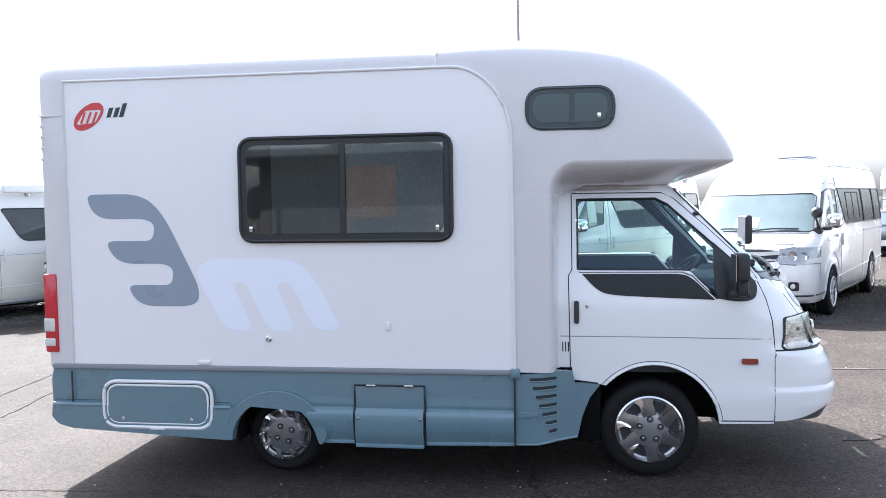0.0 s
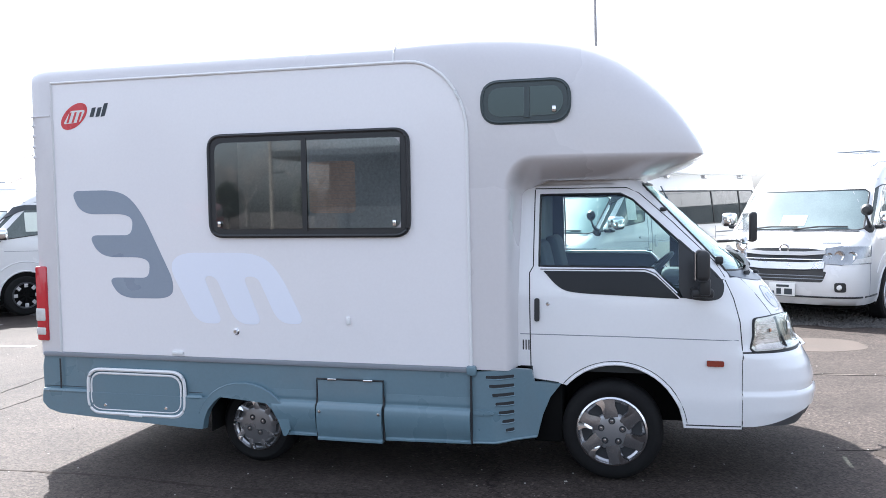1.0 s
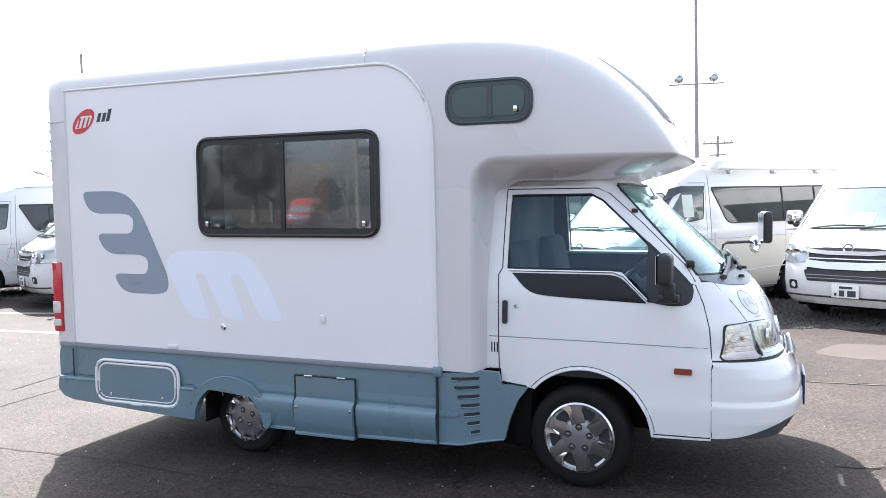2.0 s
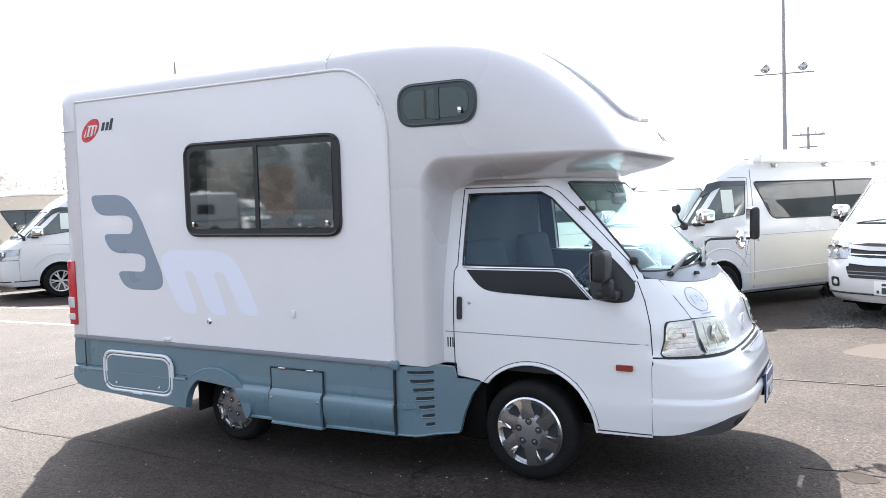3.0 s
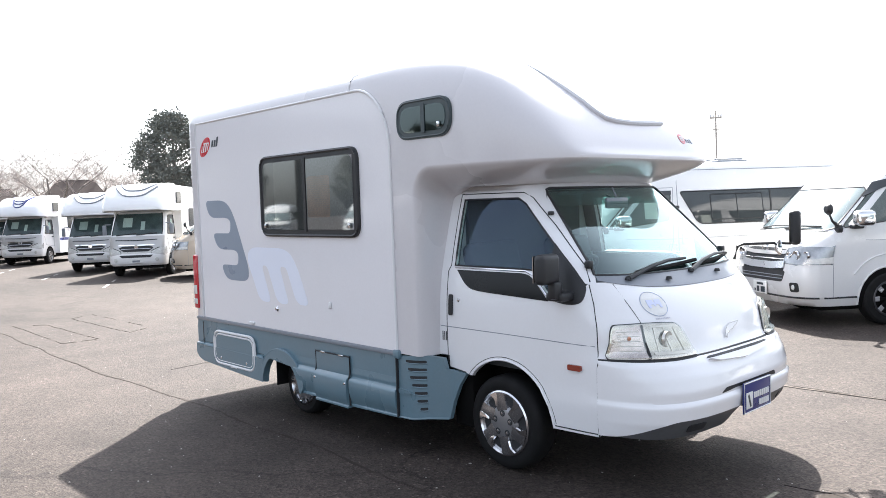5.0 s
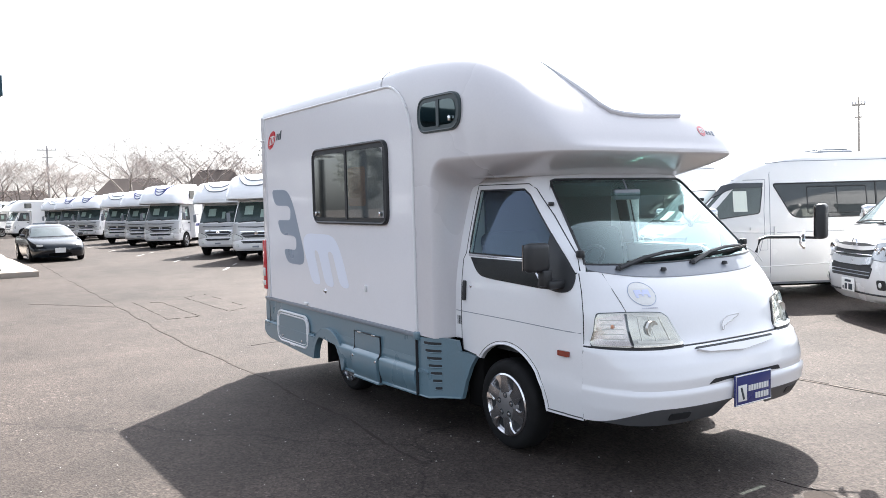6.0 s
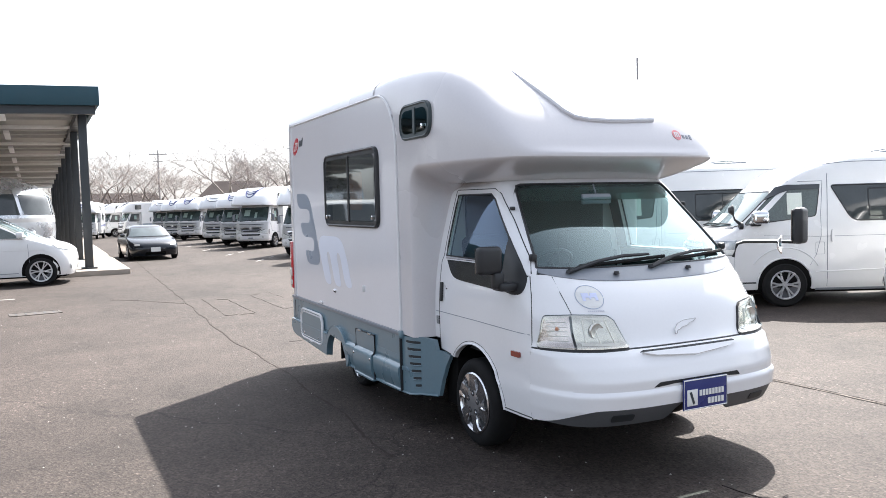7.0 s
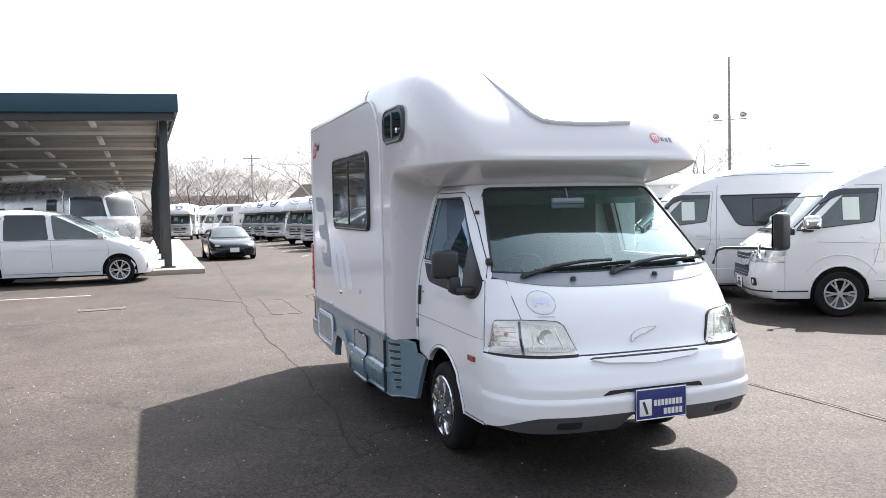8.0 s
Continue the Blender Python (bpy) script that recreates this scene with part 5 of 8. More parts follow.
# door mirror on the driver's side: dark housing on a stalk
mm = Matrix.Translation((1.20, -1.010, 1.262))
mir = part("door_mirror", box(-0.036, 0.04, -0.085, 0.08, -0.086, 0.086, 0.03, 4, mm), M_BLACK, camper, "black door mirror housing")
part("mirror_stalk", joined(box(1.15, 1.27, -0.97, -0.80, 1.075, 1.125, 0.015), box(1.19, 1.25, -1.0, -0.93, 1.09, 1.19, 0.015)), M_BLACK, mir)
part("mirror_glass", box(1.159, 1.163, -1.085, -0.94, 1.187, 1.338, 0.0), M_CHROME, mir, "mirror glass", 0)
# fender mirror on the other side: bent arm, tall mirror and a small round one
arm = [(1.40, 0.79, 1.20), (1.415, 0.81, 1.29), (1.44, 0.85, 1.305), (1.60, 0.99, 1.305), (1.68, 1.05, 1.30)]
fm = part("fender_mirror", tube(arm + [(1.70, 1.06, 1.33)], 0.011, 8), M_BLACK, camper, "black bent mirror arm with two mirrors")
part("mirror_housing", box(-0.03, 0.04, -0.065, 0.065, -0.12, 0.12, 0.028, 4, Matrix.Translation((1.70, 1.07, 1.41)) @ Matrix.Rotation(0.35, 4, "Z")), M_BLACK, fm, "tall black mirror housing")
part("mirror_face", box(-0.034, -0.031, -0.055, 0.055, -0.105, 0.105, 0, m=Matrix.Translation((1.70, 1.07, 1.41)) @ Matrix.Rotation(0.35, 4, "Z")), M_CHROME, fm, "mirror glass", 0)
rm = lathe([(0, 0.03), (0.035, 0.024), (0.06, 0.006), (0.064, -0.004), (0, -0.004)], 20, "x")
bmesh.ops.transform(rm, matrix=Matrix.Translation((1.63, 0.985, 1.285)) @ Matrix.Rotation(-2.5, 4, "Z"), verts=rm.verts)
part("round_mirror", rm, M_CHROME, fm, "small round chrome mirror")

# inside of the cab
for sd in (-1, 1):
    st = part("cab_seat", joined(box(0.30, 0.80, sd * 0.42 - 0.24, sd * 0.42 + 0.24, 0.78, 0.95, 0.05, 3), box(-0.07, 0.07, sd * 0.42 - 0.24, sd * 0.42 + 0.24, 0.0, 0.46, 0.05, 3, Matrix.Translation((0.30, 0, 0.92)) @ Matrix.Rotation(-0.22, 4, "Y"))), M_SEAT, camper, "grey fabric cab seat")
dash = part("dashboard", joined(box(1.02, 1.42, -0.74, 0.74, 0.85, 1.12, 0.05, 3), box(1.0, 1.16, -0.66, -0.2, 1.02, 1.17, 0.04, 3)), M_DASH, camper, "dark plastic dashboard")
wl_m = Matrix.Translation((0.93, -0.42, 1.17)) @ Matrix.Rotation(-0.75, 4, "Y")
ring = [(0.18 * math.cos(k * math.tau / 28), 0.18 * math.sin(k * math.tau / 28), 0) for k in range(28)]
sw = tube(ring, 0.014, 8, close=True)
bmesh.ops.transform(sw, matrix=wl_m, verts=sw.verts)
swp = part("steering_wheel", sw, M_BLACK, camper, "black steering wheel")
spk = joined(tube([(-0.17, 0, 0), (0.17, 0, 0)], 0.012, 6), tube([(0, -0.17, 0), (0, 0.17, 0)], 0.012, 6), lathe([(0, 0.03), (0.05, 0.02), (0.06, -0.02)], 16, "z"))
bmesh.ops.transform(spk, matrix=wl_m, verts=spk.verts)
part("wheel_spokes", spk, M_BLACK, swp)
part("steering_column", tube([wl_m @ Vector((0, 0, -0.02)), wl_m @ Vector((0, 0, -0.28))], 0.035, 10), M_BLACK, swp)
part("inside_mirror", joined(box(1.02, 1.045, -0.20, 0.04, 1.585, 1.655, 0.012), tube([(1.035, -0.08, 1.65), (1.0, -0.08, 1.72)], 0.005, 6)), M_TRIM, camper, "grey inside mirror")

# raised eyebrow rib and badge on the overhang
rib = [(0.70, -0.545), (0.78, -0.53), (0.86, -0.505), (0.94, -0.465), (1.01, -0.415), (1.07, -0.362), (1.102, -0.30), (1.112, -0.2), (1.116, -0.05), (1.114, 0.1), (1.109, 0.22), (1.104, 0.345)]
M_BROW = mat("grey_brow_paint", (0.66, 0.66, 0.69), 0.35, coat=0.3)
part("brow_rib", tube([AL.at(x, v, 0.002) for x, v in rib], [0.003, 0.008, 0.013, 0.018] + [0.021] * (len(rib) - 4), 10), M_BROW, camper, "grey raised rib across the overhang")
# badge red is lightened in its colour for the glare on the overhang
M_BADGE = mat("glare_paled_red_badge", (0.68, 0.26, 0.27), 0.35, vary=0.1)
fb = part("front_badge", patch(AL, oval(1.167, 0.505, 0.021, 0.036, 0.0), 0.003, 0.003, 0.01, 0.02), M_BADGE, camper, "red round badge, paled for glare, with grey letter bars", 0)
for k in range(3):
    part("badge_stroke", patch(AL, rect(1.160, 1.176, 0.484 + 0.016 * k, 0.493 + 0.016 * k), 0.0045, 0.002, 0.01, 0.02), M_PLATEWHITE, fb, "white stroke", 0)
part("badge_stroke", patch(AL, rect(1.157, 1.161, 0.484, 0.525), 0.0045, 0.002, 0.01, 0.02), M_PLATEWHITE, fb, "", 0)
for k in range(3):
    part("badge_letter_bar", patch(AL, rect(1.164 - 0.005 * (k == 2), 1.178, 0.552 + 0.032 * k, 0.570 + 0.032 * k), 0.003, 0.003, 0.01, 0.02), M_TRIM, fb, "", 0)


# ---- parked vehicles ----
M_DOORGLASS = mat("clear_door_glass", (0.095, 0.115, 0.11), 0.05, vary=0.3, scale=3.0, coat=0.1)
M_VANGLASS = mat("dark_window_glass", (0.036, 0.042, 0.044), 0.04, vary=0.3, scale=2.5, coat=0.1, spec=0.5)
M_SCREEN = mat("windscreen_glass", (0.13, 0.17, 0.18), 0.05, vary=0.15, coat=0.15, spec=0.5)
M_COUPESCREEN = mat("coupe_windscreen", (0.09, 0.11, 0.12), 0.06, vary=0.3, spec=0.4)
M_TRUCKSCREEN = mat("dark_truck_windscreen", (0.05, 0.075, 0.075), 0.05, vary=0.5, scale=3.5, coat=0.1, spec=0.5)
M_LAMPCAVITY = mat("dark_chrome_lamp_cavity", (0.36, 0.37, 0.38), 0.2, metal=0.7, vary=0.2, scale=12, fine=40)
M_VISOR = mat("window_visor", (0.05, 0.055, 0.06), 0.2)

VAN = Shell([  # z, front, bend, half width, squareness; x is counted from the front axle
    (0.24, 1.04, 0.50, 0.88, 3.6), (0.31, 1.10, 0.50, 0.915, 3.8), (0.40, 1.15, 0.52, 0.93, 4.0), (0.54, 1.17, 0.53, 0.938, 4.0), (0.70, 1.155, 0.53, 0.94, 4.0), (0.84, 1.12, 0.53, 0.94, 3.9), (0.99, 1.07, 0.52, 0.94, 3.6),
    (1.07, 1.01, 0.50, 0.94, 3.3), (1.14, 0.90, 0.47, 0.938, 3.1), (1.20, 0.80, 0.44, 0.934, 3.0), (1.32, 0.65, 0.32, 0.92, 3.0), (1.50, 0.46, 0.14, 0.90, 3.0), (1.70, 0.25, -0.06, 0.87, 3.0), (1.85, 0.10, -0.21, 0.845, 3.0),
    (1.95, -0.02, -0.34, 0.825, 3.0), (2.05, -0.18, -0.58, 0.80, 2.9), (2.14, -0.38, -0.9, 0.765, 2.8), (2.21, -0.62, -1.25, 0.715, 2.7), (2.255, -0.88, -1.6, 0.64, 2.6), (2.28, -1.2, -1.9, 0.53, 2.6), (2.29, -1.6, -2.2, 0.38, 2.6)])


def road_wheel(parent, x, sd, y_out, r, rc, style, tyre_w=0.19):
    """Tyre and rim; style: spoke count and rim materials."""
    n, m_rim, m_back = style
    y0, d = sd * y_out, -sd
    c = (x, 0, r - 0.004)
    tyre = part("tyre", lathe([(rc, y0 + d * 0.02), (rc * 1.04, y0 + d * 0.002), (r * 0.9, y0), (r * 0.98, y0 + d * 0.02), (r, y0 + d * 0.045), (r, y0 + d * (tyre_w - 0.03)), (rc, y0 + d * tyre_w)], 36, "y", c), M_RUBBER, parent, "black tyre")
    part("rim", lathe([(rc * 1.02, y0 - d * 0.002), (rc * 0.97, y0 - d * 0.004), (rc * 0.92, y0 + d * 0.02), (rc * 0.5, y0 + d * 0.05), (0, y0 + d * 0.05)], 36, "y", c), m_back, tyre, "wheel rim", 50)
    part("rim_ring", lathe([(rc * 1.03, y0 - d * 0.001), (rc * 1.0, y0 - d * 0.010), (rc * 0.93, y0 - d * 0.008), (rc * 0.89, y0 + d * 0.012)], 36, "y", c), M_DARKALLOY if m_rim == M_UNDER else m_rim, tyre, "bright outer rim ring", 50)
    for k in range(n):
        a = k * math.tau / n
        bm = bmesh.new()
        fork = (-0.17, 0.17) if n <= 6 else (0.0,)
        for lean in fork:
            rows = []
            for rr, hw, h in ((rc * 0.12, 0.018, 0.006), (rc * 0.45, 0.013 if len(fork) > 1 else 0.02, 0.002), (rc * 0.95, 0.017 if len(fork) > 1 else 0.028, 0.0)):
                b = a + lean * (rr / rc) ** 0.7
                px, pz = math.cos(b), math.sin(b)
                qx, qz = -math.sin(b), math.cos(b)
                rows.append([bm.verts.new((c[0] + px * rr + qx * hw * q, y0 + d * (h + e), c[2] + pz * rr + qz * hw * q)) for q, e in ((-1, 0.02), (-0.7, 0.0), (0.7, 0.0), (1, 0.02))])
            for ra, rb in zip(rows, rows[1:]):
                for q in range(3):
                    bm.faces.new((ra[q], ra[q + 1], rb[q + 1], rb[q]))
        bmesh.ops.recalc_face_normals(bm, faces=bm.faces)
        part("spoke", bm, m_rim, tyre, "", 40)
        if m_rim == M_UNDER:
            tip = box(rc * 0.62, rc * 0.93, -0.005, 0.005, -0.030, 0.030, 0.004, 1, Matrix.Translation((c[0], y0 - d * 0.002, c[2])) @ Matrix.Rotation(-a, 4, "Y"))
            part("spoke_tip", tip, M_BRIGHTRIM, tyre, "bright machined spoke tip", 0)
    part("hub", lathe([(0, y0 - d * 0.006), (rc * 0.16, y0 - d * 0.004), (rc * 0.2, y0 + d * 0.02)], 16, "y", c), m_rim, tyre)
    return tyre


def skin(shell, zs, x_back, per_side=14, arc=30):
    """A closed body skin from the shell, cut off flat at x_back with a rounded edge."""
    rings = []
    for z in zs:
        xf, xs, w, n = shell.row(z)
        ring = []
        L = xs - x_back
        ring += [(x_back - 0.03, -w * 0.9 * (1 - 0) * k / 3, z) for k in range(0, 4)]
        ring += [(x_back + 0.01, -w * 0.975, z)]
        ring += [tuple(shell.raw(-1 - L * (1 - k / per_side), z)) for k in range(1, per_side)]
        ring += [tuple(shell.raw(-1 + 2 * k / arc, z)) for k in range(arc + 1)]
        ring += [tuple(shell.raw(1 + L * k / per_side, z)) for k in range(1, per_side)]
        ring += [(x_back + 0.01, w * 0.975, z)]
        ring += [(x_back - 0.03, w * 0.9 * k / 3, z) for k in range(3, 0, -1)]
        rings.append(ring)
    return loft(rings, (True, True), close=True)


def side_patch(name, shell, pts, material, parent, sides=(-1, 1), off=0.004, thick=0.004, r=0.03, label="", du=0.2, dw=0.08):
    for sd in sides:
        part(name, patch(shell, on_side(shell, rounded(pts, r, 4) if r else pts, sd, 0.08), off, thick, du, dw), material, parent, label, 40)


def side_line(name, shell, pts, material, parent, r=0.006, off=0.0, sides=(-1, 1)):
    for sd in sides:
        part(name, line_on(shell, [(shell.from_x(x, z, sd), z) for x, z in along(pts, 0.15)], r, off, 5), material, parent)


def tall_van(name, m, label, paint, lower=None, wheels=(6, M_ALLOY, M_DARKALLOY), long=False, awning=False, vent=True, paper=True, visor=True, group="vans in the row"):
    van = thing(name, m, label, "van", group)
    xb = -4.35 if long else -3.82
    wb = 3.11 if long else 2.57
    zs = [0.26, 0.32, 0.40, 0.55, 0.70, 0.85, 0.95, 1.0, 1.05, 1.1, 1.15, 1.22, 1.35, 1.5, 1.65, 1.8, 1.92, 2.02, 2.1, 2.17, 2.22, 2.255, 2.275, 2.287]
    body = part("body", skin(VAN, zs, xb), paint, van, "", 50)
    if lower:
        side_patch("lower_panel", VAN, [(-0.54, 0.34), (-0.54, 1.02), (xb + 0.03, 1.02), (xb + 0.03, 0.34)], lower, van, r=0, off=0.003, thick=0.003, label="cream lower side")
    # glass
    front = [(VAN.from_v(-v, z), z) for v, z in ((0.83, 1.23), (0.805, 1.4), (0.78, 1.6), (0.765, 1.69))]
    wsc = front + [(s, 1.73) for s in np.linspace(front[-1][0], -front[-1][0], 16)[1:-1]] + [(-s, z) for s, z in reversed(front)] + [(s, 1.21) for s in np.linspace(-front[0][0], front[0][0], 16)[1:-1]]
    scr = part("windscreen", patch(VAN, wsc, 0.004, 0.004, 0.06, 0.1), M_SCREEN, van, "windscreen reflecting the sky", 60)
    part("windscreen_seal", line_on(VAN, wsc + [wsc[0]], 0.011, 0.002, 5), M_BLACK, scr)
    if paper:
        part("price_sheet", patch(VAN, on_front(VAN, rect(-0.2, 0.12, 1.26, 1.40), 0.06), 0.009, 0.003, 0.06, 0.1), M_PAPER, scr, "pale sheet behind the glass", 0)
    side_patch("front_window", VAN, [(0.57, 1.235), (0.54, 1.28), (0.08, 1.74), (-0.06, 1.79), (-0.49, 1.79), (-0.53, 1.75), (-0.46, 1.35)], M_DOORGLASS, van, r=0.04, label="grey front door window")
    if visor:
        side_patch("visor", VAN, [(0.24, 1.60), (0.07, 1.78), (-0.08, 1.82), (-0.54, 1.82), (-0.53, 1.75), (-0.10, 1.745), (0.04, 1.70)], M_VISOR, van, off=0.02, thick=0.016, r=0.01, label="smoked rain visor")
    if paper:
        side_patch("window_sheet", VAN, rect(-0.27, -0.05, 1.38, 1.70), M_PAPER, van, off=0.008, thick=0.002, r=0, label="pale paper sheet in the door window")
    rear = rounded([(-0.99, 1.27), (-0.70, 1.80), (xb + 0.12, 1.80), (xb + 0.16, 1.26)], [0.12, 0.05, 0.06, 0.06], 5)
    side_patch("rear_window", VAN, rear, M_VANGLASS, van, r=0, label="long dark side window")
    side_line("window_seal", VAN, rear + [rear[0]], M_BLACK, van, 0.011, 0.004)
    for x in ([-2.35, -3.2] if not long else [-2.5, -3.5]):
        side_line("window_post", VAN, [(x, 1.27), (x - 0.01, 1.79)], M_SEAM, van, 0.016, 0.004)
    if not awning:
        pane = rounded([(-1.24, 1.33), (-1.24, 1.74), (-2.20, 1.74), (-2.20, 1.33)], 0.03, 3)
        side_line("inner_frame", VAN, pane + [pane[0]], M_SEAM, van, 0.010, 0.003)
        side_line("inner_frame", VAN, [(-1.72, 1.33), (-1.72, 1.74)], M_SEAM, van, 0.009, 0.003)
    # joints, rail, crease, handles
    side_line("door_joint", VAN, [(-0.62, 0.30), (-0.62, 1.2), (-0.66, 1.95), (-0.72, 2.14)], M_TRIM, body, 0.006)
    side_line("door_joint", VAN, [(-0.585, 1.86), (-0.535, 1.40), (-0.53, 1.05), (-0.46, 0.78), (-0.37, 0.62)], M_TRIM, body, 0.004)
    side_line("door_joint", VAN, [(-2.35, 0.4), (-2.38, 1.22)], M_TRIM, body, 0.005)
    side_line("bumper_joint", VAN, [(0.735, 0.38), (0.735, 0.78)], M_TRIM, body, 0.004)
    side_line("arch_crease", VAN, wheel_arch(0, 0.33, 0.56, 35, 150, 16), paint, body, 0.012, -0.003)
    side_line("door_joint", VAN, [(0.70, 1.01), (0.64, 1.22), (0.10, 1.83), (-0.08, 1.87), (-0.585, 1.87)], M_TRIM, body, 0.005)
    side_line("roof_gutter", VAN, [(0.02, 1.91), (-0.20, 2.02), (-0.5, 2.115), (-1.0, 2.15), (xb + 0.05, 2.15)], M_TRIM, body, 0.006, -0.001)
    side_line("belt_crease", VAN, [(0.30, 1.075), (-0.5, 1.045), (xb + 0.06, 1.05)], M_TRIM, body, 0.0035, -0.001)
    seal = rounded([(0.57, 1.235), (0.54, 1.28), (0.08, 1.74), (-0.06, 1.79), (-0.49, 1.79), (-0.53, 1.75), (-0.46, 1.35)], 0.04, 3)
    side_line("window_seal", VAN, seal + [seal[0]], M_BLACK, van, 0.008, 0.003)
    flap = rounded(rect(-0.58, -0.45, 0.78, 0.96), 0.02, 3)
    side_line("fuel_flap", VAN, flap + [flap[0]], M_TRIM, body, 0.003, 0.0, (1,))
    side_line("slide_rail", VAN, [(-2.4, 1.12), (xb + 0.1, 1.12)], M_TRIM, body, 0.012)
    side_line("crease", VAN, [(-0.45, 0.52), (xb + 0.1, 0.60)], M_WHITETRIM, body, 0.009)
    side_patch("door_handle", VAN, rect(-0.47, -0.29, 1.10, 1.135), paint, van, off=0.03, thick=0.028, r=0.012)
    side_patch("door_handle", VAN, rect(-0.72, -0.68, 0.96, 1.14), paint, van, off=0.03, thick=0.028, r=0.012)
    side_patch("sill", VAN, [(-0.46, 0.24), (-0.46, 0.275), (-wb + 0.42, 0.275), (-wb + 0.42, 0.24)], M_TRIM, van, off=0.006, thick=0.006, r=0)
    # wheels in dark arches
    for x in (0.0, -wb):
        side_patch("wheel_arch", VAN, [p for p in wheel_arch(x, 0.33, 0.40, 0, 180, 16)] + [(x - 0.40, 0.23), (x + 0.40, 0.23)], M_UNDER, van, off=0.003, thick=0.003, r=0)
        side_line("arch_lip", VAN, wheel_arch(x, 0.33, 0.405, -8, 188, 18), paint, van, 0.014, 0.004)
        for sd in (-1, 1):
            road_wheel(van, x, sd, 0.955, 0.335, 0.215, wheels)
    # front: lamps, grille, bumper
    for sd in (-1, 1):
        lp = [(VAN.from_x(0.74, 0.79, sd), 0.79), (VAN.from_x(0.74, 0.88, sd), 0.88), (VAN.from_x(0.71, 1.0, sd), 1.005), (VAN.from_v(sd * 0.66, 1.01), 1.01), (VAN.from_v(sd * 0.51, 0.985), 0.985), (VAN.from_v(sd * 0.47, 0.80), 0.80), (VAN.from_v(sd * 0.7, 0.785), 0.785)]
        hl = part("headlamp", patch(VAN, lp, 0.010, 0.012, 0.05, 0.05), M_LAMPCAVITY, van, "clear multi-reflector headlamp", 50)
        part("lamp_edge", line_on(VAN, lp + [lp[0]], 0.009, 0.008, 5), M_TRIM, hl)
        for v, rad in ((0.56, 0.040), (0.67, 0.062), (0.80, 0.052)):
            part("reflector", lathe([(0.0, 0.004), (rad * 0.6, 0.006), (rad * 0.95, 0.022), (rad, 0.0)], 18, "x", VAN.at(VAN.from_v(sd * v, 0.90), 0.90, 0.004)), M_CHROME, hl, "chrome reflector bowl")
        part("signal_strip", patch(VAN, [(VAN.from_x(0.735, 0.80, sd), 0.80), (VAN.from_x(0.735, 0.88, sd), 0.88), (VAN.from_v(sd * 0.83, 0.85), 0.85), (VAN.from_v(sd * 0.80, 0.80), 0.80)], 0.016, 0.006, 0.05, 0.05), M_LENS, hl, "clear signal lens", 50)
        fg = part("fog_bezel", patch(VAN, on_front(VAN, rounded(rect(sd * 0.69 - 0.062, sd * 0.69 + 0.062, 0.44, 0.56), 0.03, 3), 0.05), 0.006, 0.006, 0.04, 0.05), M_BLACK, van, "black fog-lamp bezel", 0)
        part("fog_lamp", lathe([(0, 0.020), (0.026, 0.016), (0.036, 0.005)], 16, "x", VAN.at(VAN.from_v(sd * 0.68, 0.50), 0.50, 0.0)), M_LENS, fg)
        mirr = part("door_mirror", box(-0.13, 0.11, -0.09, 0.09, -0.10, 0.10, 0.06, 4, Matrix.Translation((0.40, sd * 1.05, 1.35))), M_CHROME, van, "chrome door mirror")
        part("mirror_foot", box(0.36, 0.50, sd * 0.96 - 0.06, sd * 0.96 + 0.06, 1.22, 1.27, 0.02), M_BLACK, mirr)
    part("round_mirror", joined(lathe([(0, 0.03), (0.045, 0.022), (0.075, -0.02), (0.07, -0.035), (0.0, -0.04)], 18, "x", (0.78, 0.90, 1.47)), tube([(0.74, 0.88, 1.42), (0.72, 0.90, 1.33), (0.63, 0.90, 1.25)], [0.018, 0.016, 0.03], 8), lathe([(0, 0.03), (0.05, 0.02), (0.06, -0.03)], 14, "x", (0.63, 0.885, 1.225))), M_BLACK, van, "small black kerb mirror on a bent arm")
    gp = part("grille", patch(VAN, on_front(VAN, [(-0.50, 0.69), (0.50, 0.69), (0.50, 0.82), (0.50, 0.965), (0.3, 0.985), (-0.3, 0.985), (-0.50, 0.965), (-0.50, 0.82)], 0.05), 0.004, 0.004, 0.05, 0.06), M_SEAM, van, "dark grille with bright bars", 0)
    for z0, z1, v, m_bar, lb in ((0.892, 0.940, 0.51, M_SILVER, "silver grille bar"), (0.715, 0.805, 0.51, M_ALUMINIUM, "chrome grille bar")):
        part("grille_bar", patch(VAN, on_front(VAN, rounded([(-v, z0 + 0.02), (-v * 0.5, z0), (v * 0.5, z0), (v, z0 + 0.02), (v, z1 + 0.02), (v * 0.5, z1), (-v * 0.5, z1), (-v, z1 + 0.02)], 0.01, 2), 0.05), 0.026, 0.022, 0.05, 0.03), m_bar, gp, lb, 40)
    part("grille_bar", line_on(VAN, [(s, 0.845) for s in np.linspace(VAN.from_v(-0.49, 0.845), VAN.from_v(0.49, 0.845), 16)], 0.007, 0.012, 5), M_CHROME, gp)
    part("emblem", lathe([(0.045, 0.012), (0.062, 0.016), (0.07, 0.0)], 22, "x", VAN.at(0, 0.975, 0.014)), M_CHROME, gp)
    part("lower_intake", patch(VAN, on_front(VAN, rounded([(-0.49, 0.56), (0.49, 0.56), (0.54, 0.70), (-0.54, 0.70)], 0.03, 3), 0.05), 0.006, 0.006, 0.05, 0.05), M_BLACK, van, "black lower intake", 0)
